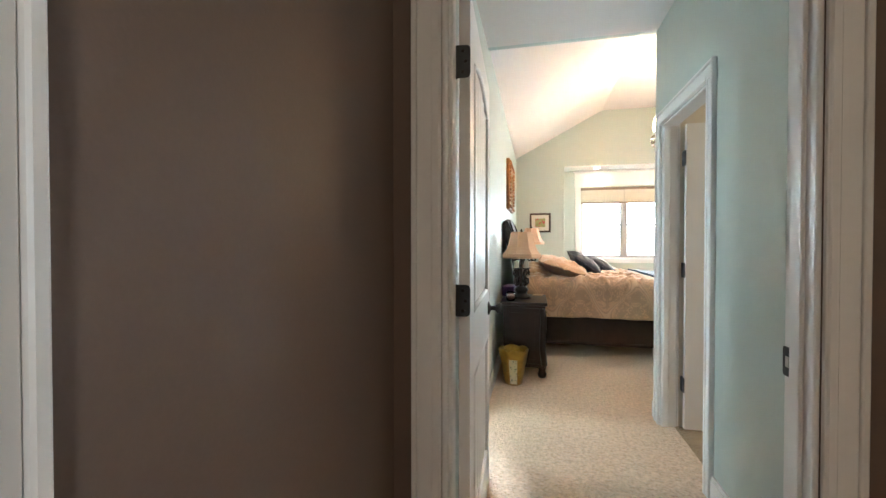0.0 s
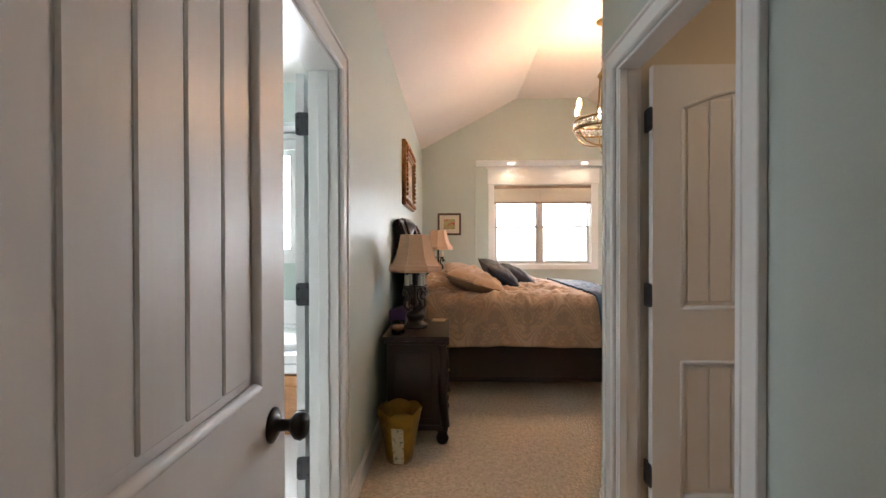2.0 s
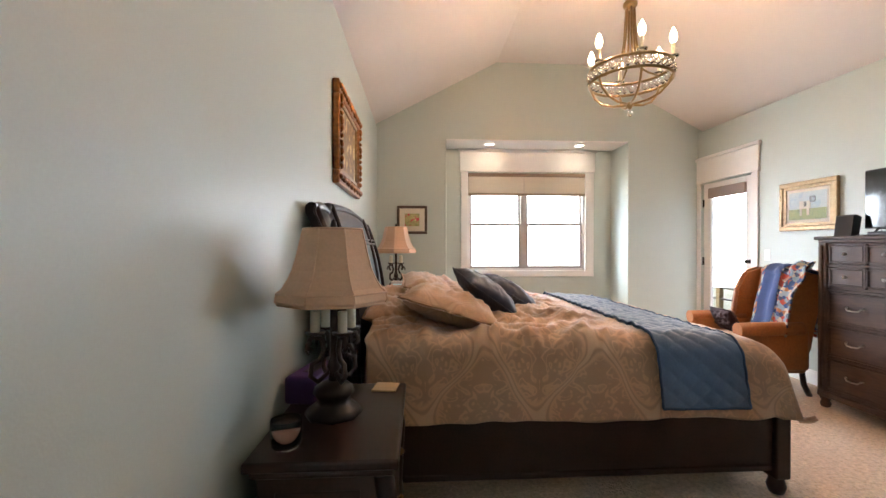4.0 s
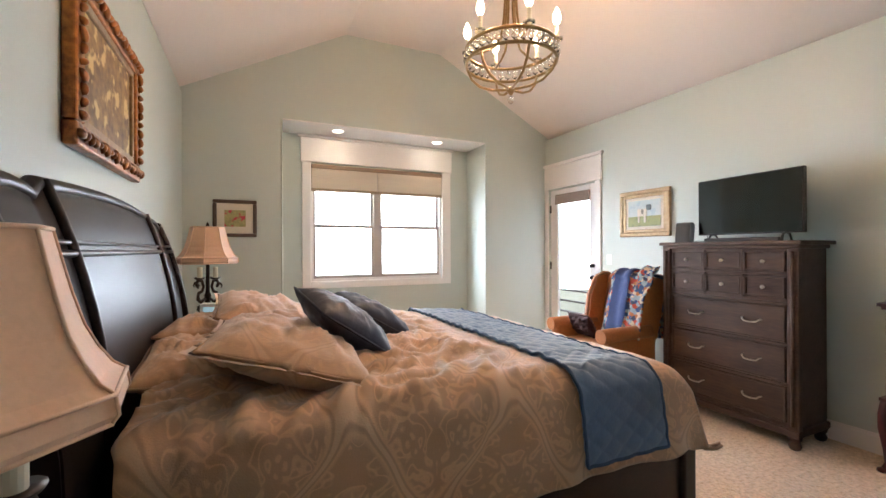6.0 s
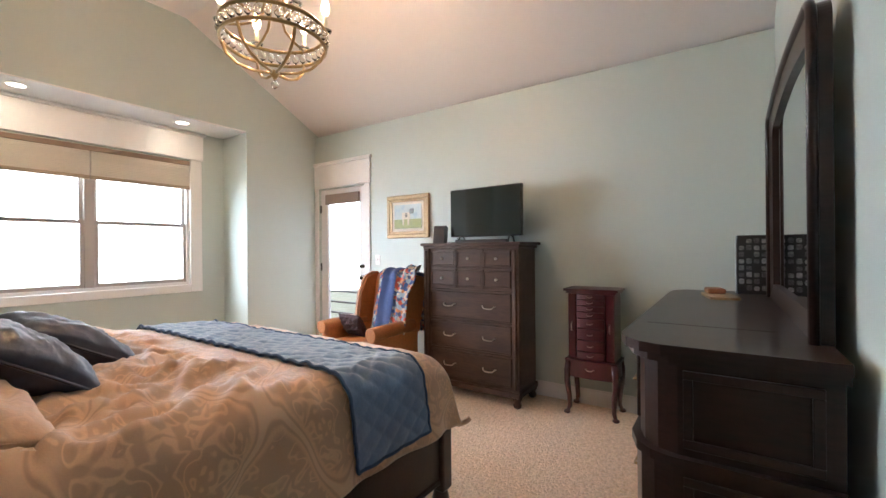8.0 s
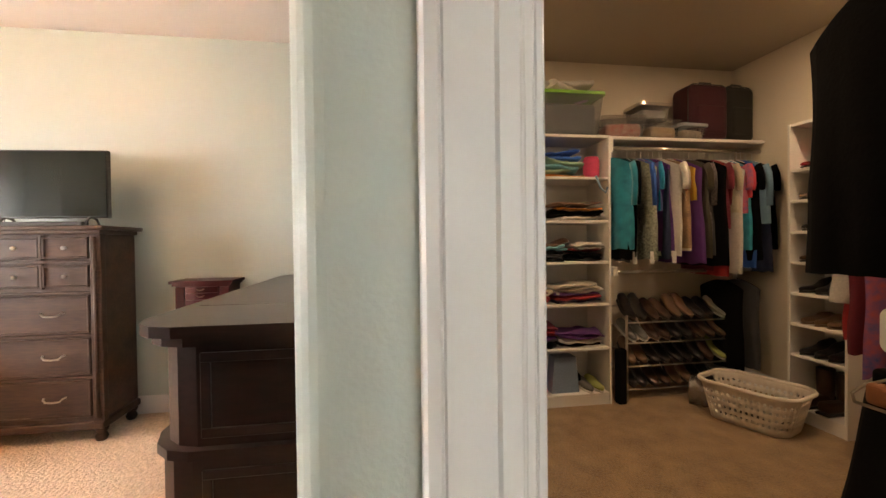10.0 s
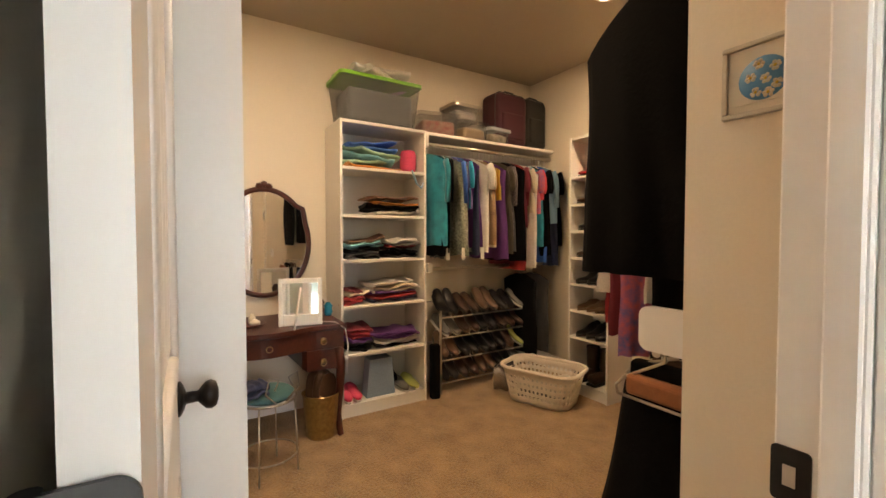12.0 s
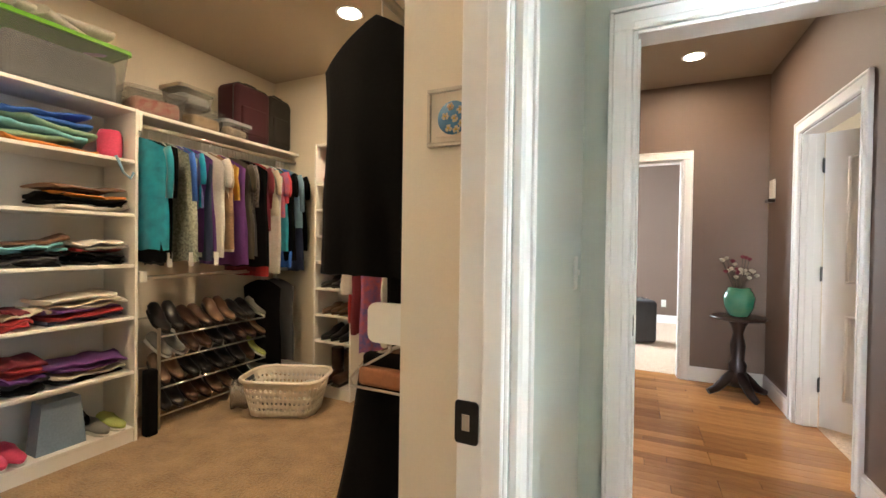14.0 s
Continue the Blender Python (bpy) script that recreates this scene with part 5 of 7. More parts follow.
def throw_place(u, v):
    s = 1.35 * u
    w = -0.40 + (0.44 + 0.10 * (1 - u)) * v
    if s < 0.52:
        x, z = 0.085 + 0.085 * (s / 0.52), 0.54 + s * 0.98
    elif s < 0.80:
        a = (s - 0.52) / 0.28 * math.pi
        x, z = 0.27 - 0.115 * math.cos(a), 1.05 + 0.075 * math.sin(a)
    else:
        x, z = 0.40 + 0.02 * (s - 0.8), 1.05 - (s - 0.80)
    over = min(1.0, max(0.0, (-0.22 - w) / 0.05))
    if s < 0.80:
        wing = 0.02 + 0.05 * min(1.0, max(0.0, (z - 0.55) / 0.33)) + 0.16 * max(0.0, z - 0.88) / 0.2
        x, z = x + over * (min(x, wing) - 0.02 - x), z + over * 0.035 * min(1.0, s / 0.5)
    k = 0.012 * ripple(s, w, 8, 3) + 0.010 * math.sin(w * 40 + 3 * ripple(s, w, 2, 1))
    return (x - k - 0.012, w - 0.06 * u * u, z + k)
sheet("quilt", 60, 30, throw_place, PATCH, throw, 0.012, (1.35, 0.50))
def panel_place(u, v):
    p = Vector(throw_place(u * 0.75, 0.5 + 0.36 * v))
    return (p.x - 0.008, p.y, p.z + 0.006)
sheet("blue_panel", 40, 8, panel_place, cloth("denim_blue", (0.035, 0.06, 0.17)), throw)
pillow("lumbar_pillow", "small dark maroon embroidered pillow on the chair", 0.24, 0.30, 0.10, cloth("maroon_wool", (0.045, 0.012, 0.014), 0.4), pose(3.20, 6.93, 0.585, 0, 62, -4), 8)

# ---- nightstands ----
def nightstand(name, label, x, y, top, w, d):
    ns = thing(name, label, "nightstand", x, y, 0)
    part("top", block(-d / 2 - 0.02, d / 2 + 0.02, -w / 2 - 0.02, w / 2 + 0.02, top - 0.03, top, 0.009, 3), ESPRESSO, ns)
    part("top_moulding", block(-d / 2 - 0.005, d / 2 + 0.005, -w / 2 - 0.005, w / 2 + 0.005, top - 0.055, top - 0.03, 0.01, 3), ESPRESSO, ns)
    part("case", block(-d / 2 + 0.01, d / 2 - 0.02, -w / 2 + 0.015, w / 2 - 0.015, 0.11, top - 0.055, 0.004, 1), ESPRESSO, ns)
    for s in (-1, 1):
        part("side_panel", block(-d / 2 + 0.06, d / 2 - 0.09, s * (w / 2 - 0.015) - 0.004, s * (w / 2 - 0.015) + 0.004, 0.17, top - 0.10, 0.003, 1), ESPRESSO, ns)
        part("pilaster", sweep([(d / 2 - 0.028, s * (w / 2 - 0.03), top - 0.06), (d / 2 - 0.012, s * (w / 2 - 0.02), top - 0.16), (d / 2 - 0.024, s * (w / 2 - 0.026), 0.3), (d / 2 - 0.006, s * (w / 2 - 0.016), 0.12)], 0.030, 12), ESPRESSO, ns)
        for px in (-d / 2 + 0.04, d / 2 - 0.025):
            part("bun_foot", lathe([(0.02, 0), (0.034, 0.01), (0.042, 0.04), (0.03, 0.07), (0.036, 0.085), (0.036, 0.115)], 16, Matrix.Translation((px, s * (w / 2 - 0.04), 0))), ESPRESSO, ns)
    part("base_moulding", block(-d / 2, d / 2, -w / 2, w / 2, 0.095, 0.13, 0.01, 3), ESPRESSO, ns)
    h = (top - 0.23) / 3
    for k in range(3):
        z0 = 0.15 + k * (h + 0.01)
        dd = part("drawer", block(d / 2 - 0.025, d / 2 - 0.006, -w / 2 + 0.06, w / 2 - 0.06, z0, z0 + h, 0.005, 2), ESPRESSO, ns)
        part("knob", lathe([(0.007, 0), (0.006, 0.012), (0.014, 0.018), (0.004, 0.03)], 12, Matrix.Translation((d / 2 - 0.006, 0, z0 + h / 2)) @ Matrix.Rotation(radians(90), 4, 'Y')), BRASS, dd)
    return ns


nightstand("nightstand", "espresso nightstand with three drawers beside the bed", -0.015, 4.595, 0.70, 0.62, 0.39)
nightstand("nightstand", "taller espresso nightstand on the far side of bed", -0.02, 7.36, 0.83, 0.50, 0.40)


def table_lamp(x, y, z, turn, label):
    tl = thing("table_lamp", label, "table lamp", x, y, z, turn, "bedside lamps")
    part("base", lathe([(0.098, 0), (0.10, 0.012), (0.088, 0.028), (0.060, 0.042), (0.056, 0.058), (0.072, 0.075), (0.066, 0.10), (0.03, 0.12)], 8), BLACKM, tl, "dark octagonal plinth")
    part("stem", lathe([(0.02, 0.11), (0.016, 0.15), (0.024, 0.17), (0.014, 0.20), (0.012, 0.40), (0.006, 0.62), (0.004, 0.655)], 12), IRON, tl)
    for i in range(4):
        m = Matrix.Rotation(math.pi / 2 * i + 0.5, 4, 'Z')
        arm = part("scroll_arm", sweep([(0.02, 0, 0.15), (0.06, 0, 0.125), (0.085, 0, 0.15), (0.08, 0, 0.19), (0.05, 0, 0.20), (0.035, 0, 0.235), (0.05, 0, 0.275), (0.085, 0, 0.28), (0.095, 0, 0.25), (0.08, 0, 0.235)], 0.009, 8, m), IRON, tl)
        part("leaf", sweep([(0.085, 0, 0.262), (0.102, 0.012, 0.258), (0.108, 0.018, 0.240), (0.098, 0.020, 0.228)], 0.009, 7, m, 0.4), IRON, arm)
        part("drip_pan", lathe([(0.008, 0.285), (0.032, 0.292), (0.036, 0.30), (0.01, 0.298)], 14, m @ Matrix.Translation((0.068, 0, 0))), IRON, arm)
        part("candle_sleeve", tube(bmesh.new(), 0.068, 0, 0.297, 0.37, 0.016, n=14, m=m), IVORY, arm, "ivory candle sleeve")
    prof = [(0.188, 0.398), (0.197, 0.410), (0.193, 0.436), (0.175, 0.450), (0.157, 0.478), (0.141, 0.512), (0.127, 0.560), (0.115, 0.612), (0.106, 0.652)]
    n = 8
    bm = bmesh.new()
    rings = [[bm.verts.new((r * math.cos(2 * math.pi * (k + 0.5) / n), r * math.sin(2 * math.pi * (k + 0.5) / n), h)) for k in range(n)] for r, h in prof]
    for a, b in zip(rings, rings[1:]):
        for k in range(n):
            bm.faces.new((a[k], a[(k + 1) % n], b[(k + 1) % n], b[k]))
    sh = part("shade", bm, SHADE, tl, "tan silk bell-shaped lampshade")
    sm = sh.modifiers.new("thickness", 'SOLIDIFY')
    sm.thickness = 0.004
    for k in range(n):
        a = 2 * math.pi * (k + 0.5) / n
        part("seam", sweep([(r * math.cos(a) * 1.005, r * math.sin(a) * 1.005, h) for r, h in prof], 0.0028, 6), SHADE, sh)
    for r, h in (prof[0], prof[2], prof[-1]):
        part("trim_band", sweep([(r * 1.006 * math.cos(2 * math.pi * (k + 0.5) / n), r * 1.006 * math.sin(2 * math.pi * (k + 0.5) / n), h) for k in range(n + 1)], 0.0036, 6), SHADE, sh)
    part("finial", lathe([(0.004, 0.65), (0.012, 0.665), (0.008, 0.68), (0.002, 0.69)], 10), IRON, tl)
    return tl


table_lamp(-0.045, 4.60, 0.70, 8, "scrolled iron table lamp with tan bell shade, unlit")
table_lamp(0.03, 7.25, 0.83, 20, "scrolled iron table lamp with tan bell shade, unlit")
tb = whole("tissue_box", block(-0.065, 0.065, -0.125, 0.125, 0, 0.105, 0.016, 3), PURPLE, "purple patterned tissue box on the nightstand", "tissue box", pose(-0.16, 4.80, 0.70, 0, 0, -12))
part("opening", block(-0.022, 0.022, -0.055, 0.055, 0.104, 0.1065), BLACKP, tb)
jar = whole("candle_jar", lathe([(0.035, 0), (0.042, 0.01), (0.046, 0.06), (0.044, 0.085), (0.042, 0.085), (0.043, 0.06), (0.039, 0.012), (0.001, 0.01)], 20), CRYSTAL, "clear glass candle jar on the nightstand", "candle", pose(-0.135, 4.36, 0.70))
part("wax", lathe([(0.001, 0.012), (0.037, 0.012), (0.041, 0.05), (0.001, 0.05)], 18), shader("rose_wax", (0.40, 0.18, 0.14), 0.5, grain=0.1), jar)
whole("note_pad", block(-0.05, 0.05, -0.05, 0.05, 0, 0.006, 0.001, 1), shader("tan_note_paper", (0.62, 0.46, 0.28), 0.8, grain=0.08), "tan square note pad on the nightstand", "note pad", pose(0.118, 4.86, 0.70, 0, 0, -8))
ck = thing("alarm_clock", "white bedside clock with bright display", "clock", 0.07, 7.155, 0.83, -20)
part("body", block(-0.075, 0.075, -0.035, 0.035, 0, 0.125, 0.006, 2), WHITEP, ck)
part("display", block(-0.05, 0.05, -0.037, -0.034, 0.025, 0.10), glow("pale_blue_display", (0.45, 0.68, 0.75), 0.8), ck, "pale blue lit display")
wb = thing("waste_basket", "scalloped gold metal waste basket with painted white panel", "waste basket", -0.095, 4.125, 0, 12)
n = 36
bm = bmesh.new()
rows = []
for k in range(9):
    f = k / 8
    ring_ = []
    for i in range(n):
        a = 2 * math.pi * i / n
        hexr = math.cos(math.pi / 6) / math.cos((a % (math.pi / 3)) - math.pi / 6)
        r = (0.078 + 0.045 * f + 0.012 * f * f) * (0.5 + 0.5 * hexr)
        z = 0.30 * f + (0.018 * abs(math.sin(3 * a)) if k == 8 else 0)
        ring_.append(bm.verts.new((r * math.cos(a), r * math.sin(a), z)))
    rows.append(ring_)
for a, b in zip(rows, rows[1:]):
    for i in range(n):
        bm.faces.new((a[i], a[(i + 1) % n], b[(i + 1) % n], b[i])).smooth = True
bm.faces.new(list(reversed(rows[0])))
bo = part("body", bm, shader("ochre_tole", (0.42, 0.25, 0.03), 0.42, metal=0.3, scale=20, colour2=(0.22, 0.11, 0.012)), wb)
bo.modifiers.new("thickness", 'SOLIDIFY').thickness = 0.003
pan = prism([(-0.03, 0.02), (0.03, 0.02), (0.036, 0.24), (-0.036, 0.24)], 'y', -0.0015, 0.0015)
bmesh.ops.transform(pan, matrix=Matrix.Rotation(radians(-20), 4, 'Z') @ Matrix.Translation((0.02, -0.092, 0)) @ Matrix.Rotation(radians(9.5), 4, 'X'), verts=pan.verts)
part("painted_panel", pan, painted("tole_panel", (0.65, 0.60, 0.45), (0.6, 0.55, 0.40), (0.25, 0.28, 0.22), 30), wb, "cream panel with painted flowers")

# ---- closet ----
WHITEB = shader("white_melamine", (0.74, 0.72, 0.68), 0.45, grain=0.03, scale=50)
def colour_cloth(name, rgb, grain=0.25):
    return cloth("cloth_" + name, rgb, grain, 90)
C = {n: colour_cloth(n, c) for n, c in dict(
    teal=(0.008, 0.26, 0.46), aqua=(0.18, 0.44, 0.52), royal=(0.03, 0.12, 0.50), sage=(0.28, 0.42, 0.28), orange=(0.55, 0.18, 0.02), pink=(0.60, 0.06, 0.14),
    black=(0.012, 0.012, 0.014), charcoal=(0.05, 0.05, 0.055), white=(0.66, 0.63, 0.58), cream=(0.55, 0.48, 0.36), coral=(0.68, 0.07, 0.10), red=(0.30, 0.015, 0.02), burgundy=(0.15, 0.012, 0.026),
    purple=(0.10, 0.025, 0.17), violet=(0.14, 0.12, 0.34), yellow=(0.55, 0.36, 0.04), grey=(0.20, 0.19, 0.18), brown=(0.12, 0.06, 0.03), navy=(0.02, 0.03, 0.08), sky=(0.20, 0.34, 0.48), olive=(0.06, 0.05, 0.032)).items()}
C["black"] = shader("cloth_matt_black", (0.0045, 0.0045, 0.005), 0.95, grain=0.3, scale=90, bump=0.3, spec=0.08)
SEQUIN = shader("green_sequins", (0.015, 0.03, 0.025), 0.25, metal=0.4, scale=70, colour2=(0.55, 0.6, 0.5), bump=0.8)
PATTERN = shader("patterned_jersey", (0.30, 0.20, 0.10), 0.8, scale=40, colour2=(0.06, 0.04, 0.05), bump=0.2)
FLORAL = shader("floral_print", (0.03, 0.10, 0.35), 0.7, scale=26, colour2=(0.50, 0.10, 0.12), bump=0.1)


def bookcase(name, label, w, d, h, levels, m):
    """A white shelf unit: width along x, open front towards -y."""
    b = tagged(new(name), label, "shelf unit")
    b.matrix_basis = m
    for s in (-1, 1):
        part("side", block(s * w / 2 - 0.009, s * w / 2 + 0.009, 0, d, 0, h, 0.002, 1), WHITEB, b)
    part("back", block(-w / 2 + 0.009, w / 2 - 0.009, d - 0.006, d, 0.02, h), WHITEB, b)
    for z in levels:
        part("shelf", block(-w / 2 + 0.0095, w / 2 - 0.0095, 0.004, d - 0.007, z - 0.02, z, 0.002, 1), WHITEB, b)
    part("kick", block(-w / 2 + 0.0095, w / 2 - 0.0095, 0.01, 0.024, 0, 0.068), WHITEB, b)
    return b


LEV = (0.09, 0.436, 0.768, 1.085, 1.392, 1.717, 2.03)
bookcase("bookcase", "white open bookcase filled with folded clothes", 0.64, 0.345, 2.03, LEV, pose(3.495, 2.20, 0, 0, 0, -90))
bookcase("bookcase", "narrow white bookcase filled with shoes", 0.36, 0.29, 2.02, (0.09, 0.45, 0.66, 0.87, 1.08, 1.29, 1.50, 1.71, 2.02), pose(2.895, 0.80, 0, 0, 0, 180))


def fold(w, d, t, seed):
    """One folded garment, rounded at the fold, slightly slumped."""
    bm = bmesh.new()
    n = 16
    rows = []
    for i in range(n + 1):
        u = i / n * 2 - 1
        ring_ = []
        for k in range(16):
            a = 2 * math.pi * k / 16
            cy = math.copysign(abs(math.cos(a)) ** 0.55, math.cos(a)) * d / 2
            cz = math.copysign(abs(math.sin(a)) ** 0.8, math.sin(a)) * t / 2
            sag = 0.024 * ripple(u + seed, cy * 3, 1.6, seed) + 0.008 * ripple(u, cy, 6, seed)
            ring_.append(bm.verts.new((u * w / 2 + 0.008 * ripple(cy, u, 5, seed + 2), cy + 0.008 * ripple(u, a, 3, seed), cz + t / 2 + sag)))
        rows.append(ring_)
    for a, b in zip(rows, rows[1:]):
        for k in range(16):
            bm.faces.new((a[k], a[(k + 1) % 16], b[(k + 1) % 16], b[k])).smooth = True
    bm.faces.new(list(reversed(rows[0])))
    bm.faces.new(rows[-1])
    return bm


def stack(label, x, y, z, w, d, colours, turn=0, t=0.028, seed=0):
    """A pile of folded clothes; w runs along y."""
    rng = random.Random(seed)
    st = thing("folded_clothes", label, "folded clothes", x, y, z, turn + 90)
    h = 0.0
    for i, c in enumerate(colours):
        tt = t * rng.uniform(0.8, 1.3)
        bm = fold(w * rng.uniform(0.85, 1.05), d * rng.uniform(0.85, 1.0), tt, seed + i * 1.7)
        bmesh.ops.transform(bm, matrix=Matrix.Translation((rng.uniform(-0.022, 0.022), rng.uniform(-0.016, 0.016), h)) @ Matrix.Rotation(radians(rng.uniform(-7, 7)), 4, 'Y') @ Matrix.Rotation(radians(rng.uniform(-16, 16)), 4, 'Z'), verts=bm.verts)
        part("garment", bm, C[c] if c in C else PATTERN, st)
        h += tt * 0.93


SX = 3.645
stack("blue blanket over green and orange towels on shelf", SX, 2.28, LEV[5], 0.40, 0.26, ("orange", "sage", "aqua", "sage", "royal", "royal"), 0, 0.034, 1)
rl = whole("rolled_mat", lathe([(0.01, 0), (0.055, 0.004), (0.062, 0.04), (0.062, 0.14), (0.05, 0.17), (0.01, 0.175)], 18), C["pink"], "bright pink rolled mat standing on shelf", "rolled mat", pose(SX - 0.03, 1.965, LEV[5]))
whole("blue_strap", sweep([(3.50, 1.99, 1.725), (3.488, 1.985, 1.70), (3.482, 1.96, 1.63), (3.484, 1.92, 1.60), (3.482, 1.905, 1.64)], 0.008, 6), C["sky"], "blue strap hanging over shelf edge", "strap")
stack("dark clothes with orange trim on shelf", SX - 0.02, 2.12, LEV[4], 0.38, 0.24, ("white", "black", "black", "orange", "charcoal", "brown"), 6, 0.024, 2)
stack("teal and black folded tops on shelf", SX, 2.33, LEV[3], 0.26, 0.25, ("black", "charcoal", "black", "aqua", "aqua", "brown"), 0, 0.024, 3)
stack("black red and white folded tops on shelf", SX, 2.04, LEV[3], 0.24, 0.24, ("charcoal", "black", "black", "red", "grey", "white"), 0, 0.024, 4)
stack("red and pink folded shirts on shelf", SX, 2.40, LEV[2], 0.17, 0.25, ("red", "red", "cream", "burgundy"), 0, 0.026, 5)
stack("white striped and purple folded shirts on shelf", SX, 2.12, LEV[2], 0.36, 0.26, ("navy", "red", "purple", "white", "cream", "white"), 3, 0.024, 6)
stack("red and dark folded jumpers on shelf", SX, 2.39, LEV[1], 0.19, 0.26, ("black", "charcoal", "purple", "red", "red", "burgundy"), 4, 0.034, 7)
stack("purple and white folded shirts on shelf", SX, 2.10, LEV[1], 0.36, 0.26, ("black", "white", "cream", "purple", "purple"), -3, 0.028, 8)


SHOE_MESH = {}
def shoe_meshes(heel):
    """Upper and sole of one shoe, toe towards +x."""
    out = []
    for kind in ("upper", "sole"):
        bm = bmesh.new()
        rows = []
        n = 12
        for i in range(n + 1):
            f = i / n
            wid = 0.037 * (0.72 + 0.5 * math.sin(math.pi * (0.12 + 0.78 * f))) * (1 if f < 0.9 else 0.8)
            x = -0.125 + 0.25 * f
            lift = heel * max(0, 1 - f * 1.8)
            hi = (0.075 - 0.035 * f) if f > 0.35 else 0.078
            hi = hi if kind == "upper" else 0.016
            lo = 0.016 if kind == "upper" else 0.0
            if i in (0, n):
                wid *= 0.55
                hi = lo + (hi - lo) * 0.7
            ring_ = []
            for k in range(10):
                a = 2 * math.pi * k / 10
                yy = wid * math.cos(a)
                zz = lo + (hi - lo) * (0.5 + 0.5 * math.sin(a))
                ring_.append(bm.verts.new((x, yy, zz + lift)))
            rows.append(ring_)
        for a, b in zip(rows, rows[1:]):
            for k in range(10):
                bm.faces.new((a[k], a[(k + 1) % 10], b[(k + 1) % 10], b[k])).smooth = True
        bm.faces.new(list(reversed(rows[0])))
        bm.faces.new(rows[-1])
        if kind == "sole" and heel > 0.02:
            tube(bm, -0.10, 0, 0, heel, 0.010, 0.018, 10)
        out.append(bm)
    return out


def shoe(label, x, y, z, turn, upper, sole, heel=0.0, tilt=0, group="shoes"):
    s = thing("shoe", label, "shoe", x, y, z, 0, group)
    s.matrix_basis = pose(x, y, z) @ pose(0, 0, 0, 0, 0, turn) @ pose(0, 0, 0, 0, tilt, 0)
    key = round(heel, 3)
    if key not in SHOE_MESH:
        SHOE_MESH[key] = [mesh_of("shoe_part", bm, None) for bm in shoe_meshes(heel)]
        for me in SHOE_MESH[key]:
            me.materials.append(C["black"])
    for nme, me, mt in zip(("upper", "sole"), SHOE_MESH[key], (upper, sole)):
        o = new(nme, me)
        o.parent = s
        o.material_slots[0].link = 'OBJECT'
        o.material_slots[0].material = mt
    return s


SOLEW = shader("white_rubber", (0.62, 0.62, 0.58), 0.6, grain=0.08)
SOLED = shader("dark_rubber", (0.02, 0.018, 0.016), 0.6, grain=0.2)
LBR = shader("brown_shoe_leather", (0.055, 0.025, 0.013), 0.4, grain=0.3)
LTAN = shader("tan_shoe_leather", (0.14, 0.08, 0.045), 0.45, grain=0.25)
LBLK = shader("black_shoe_leather", (0.012, 0.011, 0.011), 0.3, grain=0.2)
LIME = shader("lime_mesh", (0.38, 0.42, 0.12), 0.7, grain=0.2, scale=150)
LGREY = shader("grey_mesh", (0.16, 0.16, 0.15), 0.7, grain=0.25, scale=150)
LRED = shader("red_patent", (0.30, 0.02, 0.02), 0.25, grain=0.2)
for dy in (0, 0.085):
    shoe("grey and lime running shoe on lowest shelf", 3.62, 1.95 + dy, LEV[0], 180, LGREY if dy else LIME, SOLEW)
    shoe("pink and white trainer on lowest shelf", 3.63, 2.40 + dy * 0.8, LEV[0], 180, C["pink"], SOLEW)
bag = whole("tote_bag", prism([(-0.11, 0), (0.11, 0), (0.085, 0.27), (-0.085, 0.27)], 'x', -0.055, 0.055), colour_cloth("denim_bag", (0.20, 0.27, 0.36)), "light blue fabric bag standing on shelf", "bag", pose(3.60, 2.22, LEV[0]))
stack("black folded bag on lowest shelf", 3.70, 2.10, LEV[0] + 0.0, 0.10, 0.14, ("black", "black", "charcoal"), 0, 0.05, 12)

# hanging shelf, rod and hangers
ls = thing("closet_shelf", "white wall shelf with chrome hanging rod", "shelf", 0, 0, 0)
part("board", block(3.545, KX - 0.002, KY + 0.002, 1.868, 2.012, 2.032, 0.003, 1), WHITEB, ls)
part("ledger", block(KX - 0.02, KX - 0.002, KY + 0.002, 1.868, 1.93, 2.012), WHITEB, ls)
part("nose", block(3.534, 3.546, KY + 0.002, 1.868, 2.012, 2.035, 0.004, 1), WHITEB, ls)
part("end_block", block(3.50, 3.80, 1.845, 1.868, 1.90, 2.012, 0.003, 1), WHITEB, ls)
part("rod", sweep([(3.585, KY + 0.002, 1.955), (3.585, 1.845, 1.955)], 0.015, 12), PEWTER, ls)
whole("lower_rod", sweep([(3.585, KY + 0.002, 0.99), (3.585, 1.868, 0.99)], 0.014, 12), PEWTER, "chrome lower hanging rod", "rod")
whole("rod_block", block(3.48, 3.60, 1.825, 1.866, 0.97, 1.04, 0.006, 2), WHITEB, "white block holding lower rod", "bracket")


